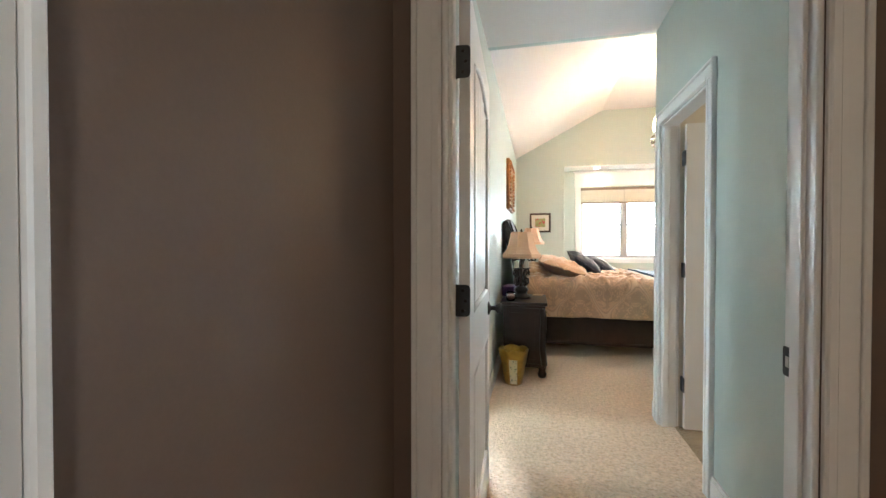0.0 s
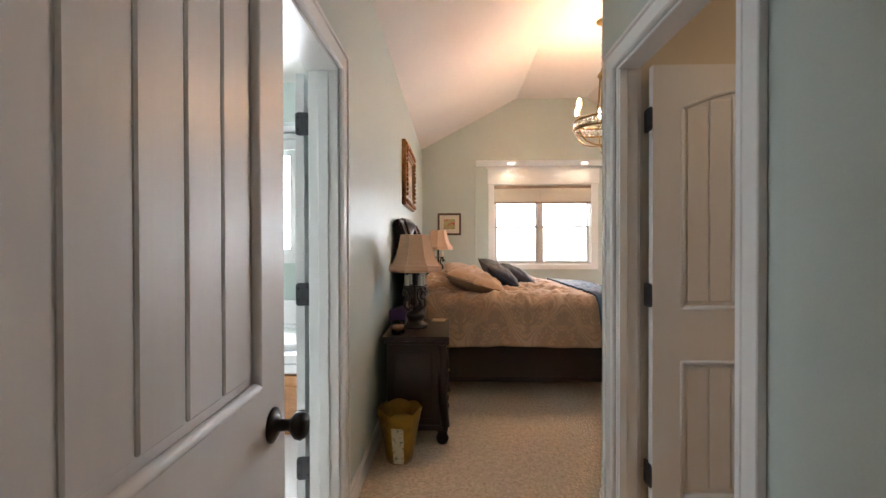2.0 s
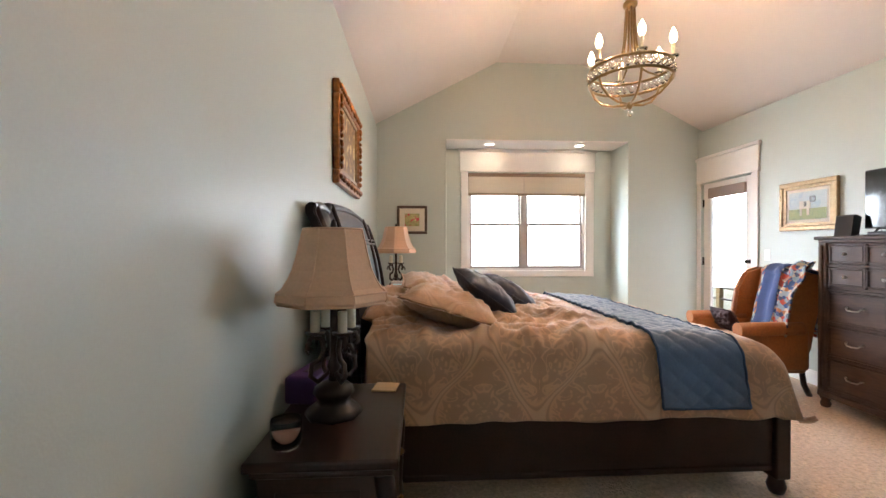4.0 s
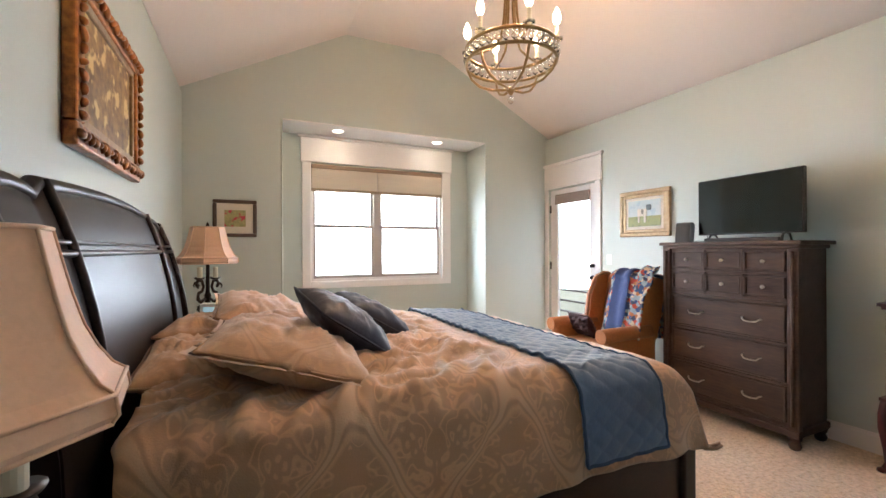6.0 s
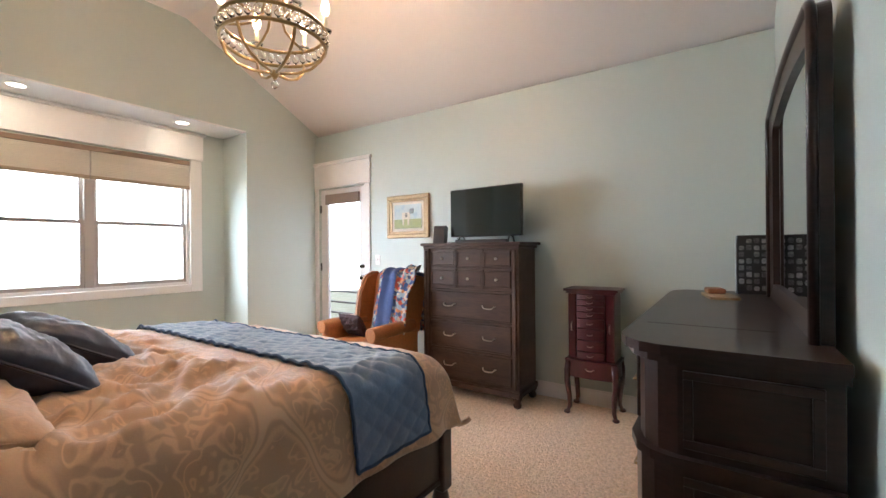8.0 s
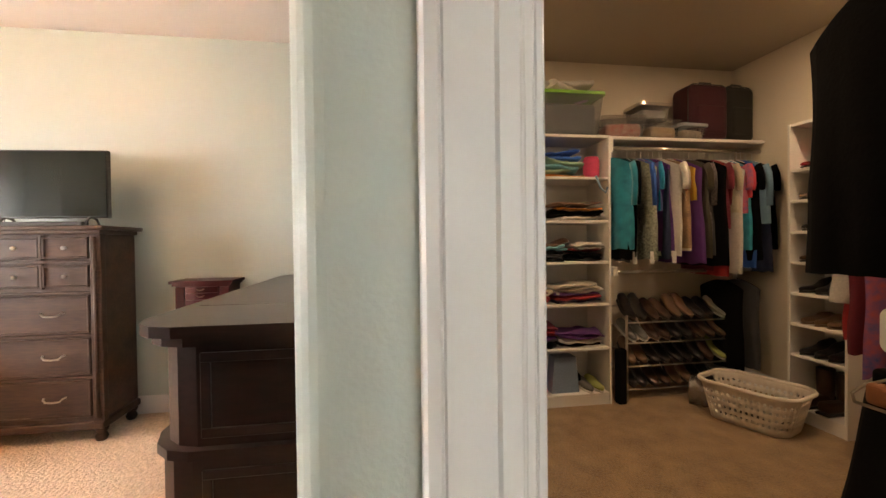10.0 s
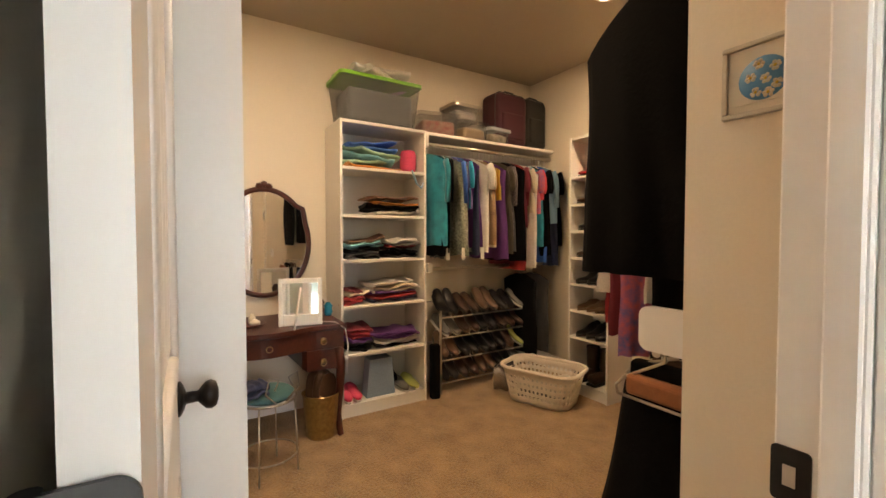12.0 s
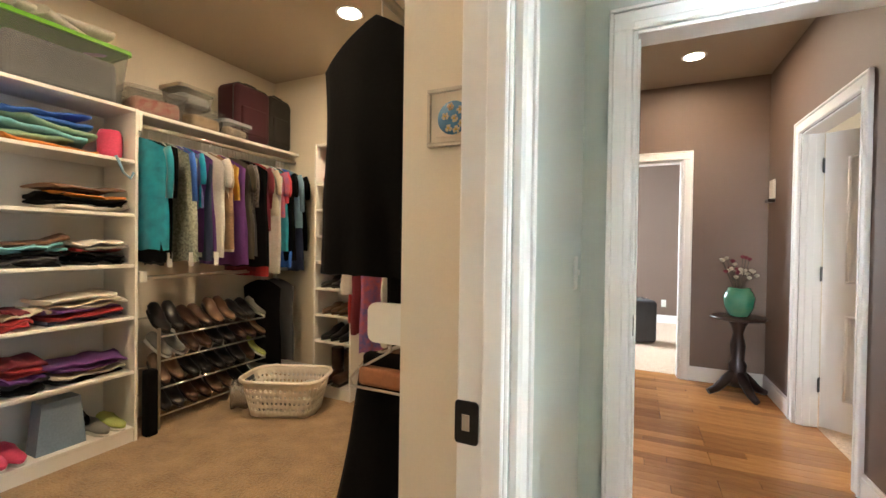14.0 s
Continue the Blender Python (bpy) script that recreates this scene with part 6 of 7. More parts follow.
def garment(label, m, material, length=0.78, width=0.43, sleeve=True, seed=0, flare=0.0, fat=0.022, category="garment", drop=0.07):
    """A top on a hanger: x across the shoulders, y thin, z down from the rod at 0."""
    g = tagged(new("hanging_garment"), label, category, "clothes on the rod")
    g.matrix_basis = m
    part("hanger", sweep([(0, 0, -0.075), (0, 0, -0.02), (0.004, 0, 0.005), (0.018, 0, 0.018), (0.024, 0, 0.006)], 0.0028, 6), WHITEP, g)
    part("hanger_bar", sweep([(-width * 0.42, 0, -0.10 - drop), (-0.06, 0, -0.105), (0, 0, -0.075), (0.06, 0, -0.105), (width * 0.42, 0, -0.10 - drop)], 0.0045, 6), WHITEP, g)
    nu, nv = 14, 16
    bm = bmesh.new()
    for side in (1, -1):
        vs = []
        for i in range(nu + 1):
            row = []
            u = 2 * i / nu - 1
            for j in range(nv + 1):
                f = j / nv
                half = width / 2 * (1 + flare * f) * (1 - 0.06 * math.sin(math.pi * min(1, f * 1.6)))
                x = u * half
                shoulder = -0.075 - drop * abs(u) ** (1.4 if drop < 0.1 else 1.15)
                z = shoulder + (-length - shoulder) * f + 0.015 * ripple(u, seed, 3, seed) * f
                bulge = fat * (1 - abs(u) ** 3) * (0.45 + 0.55 * math.sin(math.pi * min(1.0, f * 0.8 + 0.1)))
                wave = 0.010 * f * math.sin(u * 9 + seed * 2.3 + 2 * ripple(u, f, 2, seed))
                row.append(bm.verts.new((x, side * bulge + wave, z)))
            vs.append(row)
        for i in range(nu):
            for j in range(nv):
                q = (vs[i][j], vs[i + 1][j], vs[i + 1][j + 1], vs[i][j + 1])
                bm.faces.new(q if side < 0 else tuple(reversed(q))).smooth = True
    bmesh.ops.remove_doubles(bm, verts=bm.verts, dist=0.0015)
    part("bodice", bm, material, g)
    if sleeve:
        for s in (-1, 1):
            part("sleeve", sweep([(s * width * 0.46, 0, -0.15), (s * (width * 0.5 + 0.012), 0.004, -0.22), (s * (width * 0.5 + 0.016), 0.0, -0.30), (s * (width * 0.5 + 0.006), -0.006, -0.34 if seed % 3 else -0.46)], 0.030, 8, Matrix.Diagonal((1, 0.55, 1, 1)), 0.85), material, g)
    return g


SATIN = shader("turquoise_satin", (0.003, 0.09, 0.15), 0.28, scale=16, colour2=(0.015, 0.28, 0.40), bump=0.3, sheen=0.3)
PLAID = shader("tan_plaid_weave", (0.42, 0.26, 0.13), 0.8, scale=60, colour2=(0.16, 0.10, 0.07), bump=0.2, stretch=(1, 1, 6))
GREYK = shader("speckled_grey_knit", (0.36, 0.33, 0.30), 0.9, scale=120, colour2=(0.05, 0.045, 0.05), bump=0.5)
ROW = [("turquoise satin blouse", SATIN, 0.78, 1), ("black jacket", C["black"], 0.86, 1), ("black trousers suit", C["charcoal"], 0.88, 0), ("black sweater", C["black"], 0.84, 1), ("green sequinned top", SEQUIN, 0.86, 0),
       ("lavender blouse", C["violet"], 0.50, 1), ("bright blue tee", C["royal"], 0.56, 1), ("turquoise tee", C["teal"], 0.50, 1), ("indigo top", C["purple"], 0.80, 0), ("navy top", C["navy"], 0.86, 0), ("white cardigan", C["white"], 0.84, 1), ("cream cardigan", C["cream"], 0.80, 1),
       ("tan plaid top", PLAID, 0.78, 0), ("coral short-sleeved blouse", C["coral"], 0.44, 1), ("plum tunic", C["purple"], 0.90, 0), ("yellow top", C["yellow"], 0.42, 0), ("dark olive cardigan", C["olive"], 0.86, 1), ("charcoal tunic", C["charcoal"], 0.84, 0),
       ("speckled knit top", GREYK, 0.78, 1), ("black dress", C["black"], 0.92, 0), ("burgundy blouse", C["burgundy"], 0.64, 1), ("burgundy dress", C["burgundy"], 0.96, 1), ("red dress", C["red"], 1.00, 0), ("cream draped blouse", C["cream"], 0.52, 1), ("white long blouse", C["white"], 0.98, 0),
       ("blue floral blouse", FLORAL, 0.52, 1), ("coral floral top", C["coral"], 0.40, 1), ("turquoise top", SATIN, 0.80, 0), ("black top", C["black"], 0.88, 1), ("bright blue shirt", C["royal"], 0.94, 0), ("pale blue shirt", C["sky"], 0.60, 1), ("navy skirt", C["navy"], 0.98, 0), ("dark tee", C["black"], 0.80, 1)]
rng = random.Random(5)
for i, (nm, mt, ln, sl) in enumerate(ROW):
    y = 1.80 - (1.80 - 0.58) * i / (len(ROW) - 1)
    garment(nm + " on hanger in the closet", pose(3.585 + rng.uniform(-0.015, 0.015), y, 1.955, rng.uniform(-3, 3), 0, rng.uniform(-15, 15)), mt, ln, rng.uniform(0.37, 0.46), bool(sl), i, rng.uniform(-0.08, 0.12), rng.uniform(0.02, 0.034), "garment", rng.uniform(0.085, 0.125))
for i, (y, mt, nm) in enumerate(((1.70, C["black"], "black trousers"), (1.55, C["charcoal"], "grey trousers"), (1.42, C["black"], "black folded slacks"), (1.1, C["charcoal"], "dark slacks"), (0.85, C["black"], "long black coat"), (0.70, C["charcoal"], "long dark dress"))):
    if y < 1:
        garment(nm + " on lower rod in the closet", pose(3.60, y, 0.99, 0, 0, 5), mt, 0.78, 0.40, False, 40 + i, 0.0, 0.03)
for i, y in enumerate((1.74, 1.60, 1.42)):
    whole("hang_tag", block(-0.014, 0.014, -0.001, 0.001, -0.09, 0), WHITEP, "white paper tag hanging below the clothes", "tag", pose(3.40, y, 1.155, 0, 0, 60))

# boxes and cases on the shelves
CLEARB = shader("clear_tub_plastic", (0.22, 0.225, 0.23), 0.2, grain=0.08, scale=20)
CLEARB.node_tree.nodes["Principled BSDF"].inputs["Alpha"].default_value = 0.22
FILL = shader("grey_fabric_fill", (0.13, 0.14, 0.15), 0.9, grain=0.4, scale=14, bump=0.5)
def tub(label, w, d, h, m, lid_m, fill, cat="storage box"):
    t = tagged(new("storage_box"), label, cat)
    t.matrix_basis = m
    bm = bmesh.new()
    lo = [(x * 0.88, y * 0.88) for x, y in rounded(-w / 2, w / 2, -d / 2, d / 2, 0.03, 4)]
    hi = rounded(-w / 2, w / 2, -d / 2, d / 2, 0.03, 4)
    a = [bm.verts.new((x, y, 0)) for x, y in lo]
    b = [bm.verts.new((x, y, h)) for x, y in hi]
    for i in range(len(a)):
        bm.faces.new((a[i], a[(i + 1) % len(a)], b[(i + 1) % len(a)], b[i]))
    bm.faces.new(list(reversed(a)))
    body = part("tub", bm, CLEARB, t)
    body.modifiers.new("thickness", 'SOLIDIFY').thickness = 0.003
    part("contents", block(-w * 0.41, w * 0.41, -d * 0.41, d * 0.41, 0.008, h * 0.80, 0.03, 3), fill, t)
    part("lid", prism(rounded(-w / 2 - 0.012, w / 2 + 0.012, -d / 2 - 0.012, d / 2 + 0.012, 0.035, 4), 'z', h, h + 0.022), lid_m, t)
    return t


tub("large clear tub with lime green lid on bookcase", 0.60, 0.33, 0.30, pose(3.66, 2.215, 2.03, 0, 0, 90), shader("lime_plastic", (0.16, 0.42, 0.03), 0.4, grain=0.1), FILL)
stack("white lace cloth on top of tub", 3.66, 2.20, 2.352, 0.42, 0.26, ("white", "white"), 8, 0.045, 15)
stack("green cloth on top of tub", 3.66, 2.42, 2.352, 0.16, 0.24, ("sage",), 8, 0.045, 16)
tub("clear box of red ornaments on closet shelf", 0.34, 0.26, 0.15, pose(3.69, 1.69, 2.034, 0, 0, 80), CLEARB, shader("red_ornaments", (0.45, 0.06, 0.05), 0.35, scale=28, colour2=(0.55, 0.45, 0.32), bump=0.8))
tub("clear box of gold trinkets on closet shelf", 0.28, 0.24, 0.13, pose(3.68, 1.37, 2.034, 0, 0, 95), CLEARB, shader("tan_trinkets", (0.62, 0.42, 0.22), 0.35, scale=28, colour2=(0.22, 0.14, 0.09), bump=0.8))
tub("silver wrapped box stacked on clear box", 0.27, 0.22, 0.11, pose(3.70, 1.43, 2.189, 0, 0, 92), PEWTER, shader("silver_wrap", (0.55, 0.55, 0.56), 0.3, metal=0.7, grain=0.3))
tub("small clear box with grey lid on closet shelf", 0.24, 0.17, 0.10, pose(3.63, 1.13, 2.034, 0, 0, 95), shader("grey_lid", (0.30, 0.33, 0.36), 0.4, grain=0.1), shader("pale_fill", (0.55, 0.44, 0.30), 0.7, scale=26, colour2=(0.16, 0.13, 0.12), bump=0.6))


def suitcase(label, w, d, h, material, m):
    s = tagged(new("suitcase"), label, "suitcase")
    s.matrix_basis = m
    bm = block(-w / 2, w / 2, -d / 2, d / 2, 0.012, h, 0.05, 4)
    for f in bm.faces:
        f.smooth = True
    part("shell", bm, material, s)
    part("front_pocket", block(-w * 0.36, w * 0.36, -d / 2 - 0.015, -d / 2 + 0.02, 0.06, h * 0.62, 0.02, 3), material, s)
    part("zip", sweep([(x, -d / 2 + 0.03, z) for x, z in [(p[0], p[1]) for p in rounded(-w / 2 - 0.001, w / 2 + 0.001, 0.012, h + 0.001, 0.06, 5)]], 0.004, 6), BLACKP, s)
    part("handle", sweep([(-0.06, -d / 4, h), (-0.05, -d / 4, h + 0.02), (0.05, -d / 4, h + 0.02), (0.06, -d / 4, h)], 0.008, 8), BLACKP, s)
    for x in (-w / 3, w / 3):
        part("foot", block(x - 0.02, x + 0.02, -0.03, 0.03, 0, 0.014), BLACKP, s)
    return s


suitcase("burgundy soft suitcase on closet shelf", 0.36, 0.23, 0.46, cloth("burgundy_nylon", (0.050, 0.006, 0.014)), pose(3.70, 0.955, 2.034, 0, 0, -88))
suitcase("black and olive suitcase on closet shelf", 0.29, 0.22, 0.46, cloth("dark_nylon", (0.013, 0.012, 0.009)), pose(3.71, 0.66, 2.034, 0, 0, -84))

# shoe rack
rk = thing("shoe_rack", "four-tier metal shoe rack full of shoes", "shoe rack", 0, 0, 0)
for y in (0.72, 1.72):
    for x in (3.54, 3.80):
        part("post", tube(bmesh.new(), x, y, 0, 0.66, 0.010, n=10), PEWTER, rk)
tiers = (0.08, 0.26, 0.44, 0.60)
for z in tiers:
    for x, dz in ((3.545, 0.0), (3.77, 0.10)):
        part("rail", sweep([(x, 0.72, z + dz), (x, 1.72, z + dz)], 0.006, 8), PEWTER, rk)
kinds = [(LBLK, SOLED, 0.05), (LBR, SOLED, 0.0), (LTAN, SOLED, 0.04), (LBLK, SOLED, 0.0), (LGREY, SOLEW, 0.0), (LBR, LTAN, 0.05), (LIME, SOLEW, 0.0)]
rng = random.Random(9)
for t, z in enumerate(tiers):
    for i in range(10):
        u, s, hl = kinds[(i // 2 + t * 2) % (7 if t < 2 else 6)]
        if t == 1 and 3 < i < 7:
            u, s = LBLK, SOLED
        shoe("worn shoe resting on the metal rack", 3.655, 1.66 - 0.098 * i + 0.008 * (i % 2), z + 0.058 + hl * 0.1, 180 + rng.uniform(-6, 6), u, s, hl, 23)
whole("black_bag", block(3.46, 3.53, 1.765, 1.835, 0, 0.42, 0.015, 2), C["black"], "narrow black garment bag beside the bookcase", "bag")
rng = random.Random(3)
for k, z in enumerate((0.45, 0.66, 0.87, 1.08, 1.29, 1.50, 1.71)):
    u, s, hl = ((LBLK, SOLED, 0.04), (LTAN, LTAN, 0.0), (LBLK, SOLED, 0.04), (LBR, SOLED, 0.04), (LBLK, SOLED, 0.04), (LTAN, SOLED, 0.04), (LRED, SOLED, 0.05))[k]
    for i in range(3):
        shoe("dress shoe on the narrow bookcase", 2.99 - 0.09 * i, 0.665, z, 90 + rng.uniform(-6, 6), u, s, hl)
for i in range(2):
    b = thing("boot", "dark brown ankle boot in the bookcase", "boot", 3.0 - 0.13 * i, 0.66, 0.09, 90)
    part("shaft", lathe([(0.045, 0.06), (0.05, 0.14), (0.052, 0.26), (0.046, 0.26)], 14, Matrix.Translation((-0.07, 0, 0))), LBR, b)
    part("foot", cushion(-0.12, 0.12, -0.042, 0.042, 0.015, 0.085, 0.025), LBR, b)
    part("sole", block(-0.12, 0.125, -0.043, 0.043, 0, 0.016, 0.004, 1), SOLED, b)

# laundry basket
lb = thing("laundry_basket", "cream plastic laundry basket with pierced sides", "laundry basket", 3.05, 1.10, 0, 22)
bm = bmesh.new()
def even(outline, count):
    """The outline again, as points at even steps along it."""
    pts = [Vector((*p, 0)) for p in outline] + [Vector((*outline[0], 0))]
    steps = [(q - p).length for p, q in zip(pts, pts[1:])]
    total, out, k, gone = sum(steps), [], 0, 0.0
    for i in range(count):
        at = total * i / count
        while k < len(steps) - 1 and gone + steps[k] < at:
            gone += steps[k]
            k += 1
        p = pts[k].lerp(pts[k + 1], (at - gone) / max(steps[k], 1e-9))
        out.append((p.x, p.y))
    return out
outline = even(rounded(-0.29, 0.29, -0.20, 0.20, 0.12, 10), 96)
levels = (0, 0.18, 0.26, 0.36, 0.44, 0.54, 0.62, 0.72, 0.80, 0.92, 1.0)
rows = [[bm.verts.new((x * (0.80 + 0.20 * f), y * (0.80 + 0.20 * f), 0.255 * f)) for x, y in outline] for f in levels]
n = len(outline)
for j in range(len(levels) - 1):
    for i in range(n):
        grip = j == 8 and abs(outline[i][1]) < 0.075 and abs(outline[i][0]) > 0.2
        if grip or (j in (1, 3, 5, 7) and i % 2 != 0 and not (j == 7 and abs(outline[i][1]) < 0.10)):
            continue
        bm.faces.new((rows[j][i], rows[j][(i + 1) % n], rows[j + 1][(i + 1) % n], rows[j + 1][i])).smooth = True
bm.faces.new(list(reversed(rows[0])))
bk_ = part("basket_wall", bm, shader("cream_plastic", (0.74, 0.67, 0.58), 0.45, grain=0.05), lb)
bk_.modifiers.new("thickness", 'SOLIDIFY').thickness = 0.004
part("rim", sweep([(x * 1.02, y * 1.02, 0.255) for x, y in outline + outline[:1]], 0.014, 8), shader("cream_rim", (0.76, 0.69, 0.60), 0.45, grain=0.05), lb)
stack("pale laundry inside the basket", 3.05, 1.10, 0.03, 0.36, 0.24, ("grey", "white", "white"), -65, 0.05, 21)
whole("silver_bag", fold(0.16, 0.14, 0.20, 3.0), shader("silver_foil", (0.5, 0.5, 0.52), 0.25, metal=0.8, grain=0.4, scale=12, bump=0.8), "crumpled silver bag on the closet floor", "bag", pose(3.36, 1.22, 0, 0, 0, 40))

# coat side
cb = whole("rod_bracket", prism(rounded(1.20, 1.352, 0.985, 1.085, 0.022), 'y', 2.49, 2.51), WHITEB, "white rounded rod bracket on closet partition", "bracket")
whole("upper_rod", sweep([(1.445, KY + 0.002, 1.985), (1.445, 2.455, 1.985)], 0.015, 12), PEWTER, "chrome upper hanging rod", "rod")
whole("side_rod", sweep([(1.40, KY + 0.002, 0.94), (1.40, 2.36, 0.94)], 0.012, 12), PEWTER, "chrome lower hanging rod", "rod")
whole("coat_shelf", block(1.152, 1.46, KY + 0.002, 2.455, 2.06, 2.08), WHITEB, "white shelf above the coats", "shelf")
garment("long black wool coat on hanger", pose(1.445, 2.32, 1.985, 0, 0, 4), C["black"], 0.85, 0.41, False, 71, 0.04, 0.06, "coat", 0.13)
garment("black wool blazer on hanger", pose(1.445, 2.17, 1.985, 0, 0, -3), C["black"], 0.83, 0.39, False, 72, 0.04, 0.05, "coat", 0.13)
garment("charcoal jacket on hanger", pose(1.445, 2.0, 1.985, 0, 0, 2), C["black"], 0.82, 0.38, False, 73, 0.05, 0.05, "coat", 0.13)
garment("black pleated skirt on lower rod", pose(1.405, 2.32, 0.93, 0, 0, 5), C["black"], 0.84, 0.21, False, 74, 1.4, 0.06, "skirt", 0.02)
garment("black skirt on lower rod", pose(1.405, 2.18, 0.93, 0, 0, -4), C["black"], 0.82, 0.22, False, 75, 1.3, 0.06, "skirt", 0.02)
TROUSER = cloth("rust_twill", (0.30, 0.115, 0.045), 0.2, 80)
hg = thing("folded_trousers", "rust brown trousers folded over a chrome hanger", "trousers", 1.36, 2.385, 0.95)
part("folded_cloth", block(-0.13, 0.10, -0.02, 0.02, -0.125, -0.072, 0.012, 3), TROUSER, hg)
part("hanger_bar", sweep([(-0.13, 0.024, -0.128), (0.115, 0.024, -0.128)], 0.004, 8), PEWTER, hg, "chrome hanger bar")
part("hanger_shoulder", sweep([(0.115, 0.024, -0.128), (0.13, 0.012, -0.112), (0.11, 0.0, -0.085), (0.05, 0, -0.05), (0, 0, -0.02), (0.0, 0, 0.006), (0.02, 0, 0.012)], 0.004, 8), PEWTER, hg)
for k, mt in enumerate((C["black"], C["brown"])):
    dk = thing("folded_trousers", "dark trousers folded over a wire hanger", "trousers", 1.36, 2.33 - 0.06 * k, 0.95, 3 - 5 * k)
    part("folded_cloth", block(-0.13, 0.12 - 0.02 * k, -0.022, 0.022, -0.10, -0.045, 0.012, 3), mt, dk)
    part("hanger_bar", sweep([(0.10, 0.02, -0.10), (0.135, 0.01, -0.09), (0.11, 0.0, -0.06), (0.0, 0, -0.02), (0.0, 0, 0.006), (0.02, 0, 0.012)], 0.004, 8), PEWTER, dk, "chrome hanger")
for i, (x, y, ln, mt, nm) in enumerate(((2.50, 0.98, 0.24, C["white"], "white shorts"), (2.53, 0.86, 0.46, C["red"], "red top"), (2.40, 1.00, 0.50, C["burgundy"], "maroon dress"), (2.28, 1.06, 0.60, FLORAL, "teal floral dress"), (2.20, 0.95, 0.28, C["white"], "white blouse"), (2.12, 1.0, 0.60, C["black"], "black trousers"))):
    garment(nm + " hanging in the closet corner", pose(x, y, 1.22, 0, 0, 70), mt, ln + 0.1, 0.30, False, 80 + i, 0.0, 0.03)
whole("corner_rod", sweep([(1.9, 0.95, 1.23), (2.70, 0.95, 1.23)], 0.012, 10), PEWTER, "chrome rod in closet corner", "rod")
whole("rod_post", sweep([(2.06, 0.95, 0), (2.06, 0.95, 1.23)], 0.012, 10), WHITEB, "white post holding the corner rod", "post")
whole("pink_cloth", fold(0.14, 0.10, 0.07, 5.0), C["pink"], "pink cloth on the closet floor", "cloth", pose(1.80, 2.02, 0))
fp = framed("picture", "small flower print in silver frame on closet wall", 0.118, 0.126, 0.009, 0.012, PEWTER, PAPER, pose(1.100, 2.56, 1.511, 0, 0, 180), 0.012)
part("blue_disc", lathe([(0.001, 0), (0.036, 0), (0.036, 0.002), (0.001, 0.002)], 24, Matrix.Translation((0.004, -0.009, -0.004)) @ Matrix.Rotation(radians(90), 4, 'X')), shader("print_blue", (0.06, 0.19, 0.36), 0.6, grain=0.2), fp)
rng = random.Random(17)
for dx, dz in ((-0.006, 0.024), (0.017, 0.015), (-0.018, 0.004), (0.004, -0.002), (0.020, -0.014), (-0.010, -0.022), (0.008, -0.026)):
    flower = bmesh.new()
    for k in range(6):
        a = k * math.pi / 3 + rng.uniform(-0.3, 0.3)
        bmesh.ops.create_cone(flower, cap_ends=True, segments=8, radius1=0.0042, radius2=0.001, depth=0.002, matrix=Matrix.Translation((dx + 0.004 + 0.0055 * math.cos(a), -0.0115, dz - 0.004 + 0.0055 * math.sin(a))) @ Matrix.Rotation(a, 4, 'Y') @ Matrix.Rotation(radians(90), 4, 'X'))
    part("petals", flower, C["cream"] if k % 2 else C["yellow"], fp)
    part("flower_eye", lathe([(0.001, 0), (0.0028, 0.0005), (0.001, 0.0015)], 8, Matrix.Translation((dx + 0.004, -0.0122, dz - 0.004)) @ Matrix.Rotation(radians(90), 4, 'X')), C["yellow"], fp)
structure("wall_closet_pier", block(1.87, 1.99, 3.275, DY - 0.18, 0, KZ), TRIM, "white painted closet pier behind the door")

# vanity
va = thing("vanity_table", "mahogany vanity with serpentine front and brass pulls", "vanity", 3.84, 3.02, 0)
va.scale = (1, 1, 0.945)
front = [(-0.56 - 0.035 * math.cos(math.pi * (i / 20 * 2 - 1) * 1.5), -0.44 + 0.88 * i / 20) for i in range(21)]
part("top", prism([(x - 0.02, y * 1.03) for x, y in front] + [(-0.01, 0.455), (-0.01, -0.455)], 'z', 0.715, 0.742), MAHOG, va)
part("apron", prism(front + [(-0.02, 0.43), (-0.02, -0.43)], 'z', 0.59, 0.716), MAHOG, va)
part("drawer", prism([(x - 0.007, y * 0.90) for x, y in front] + [(-0.5, 0.395), (-0.5, -0.395)], 'z', 0.602, 0.706), MAHOG, va)
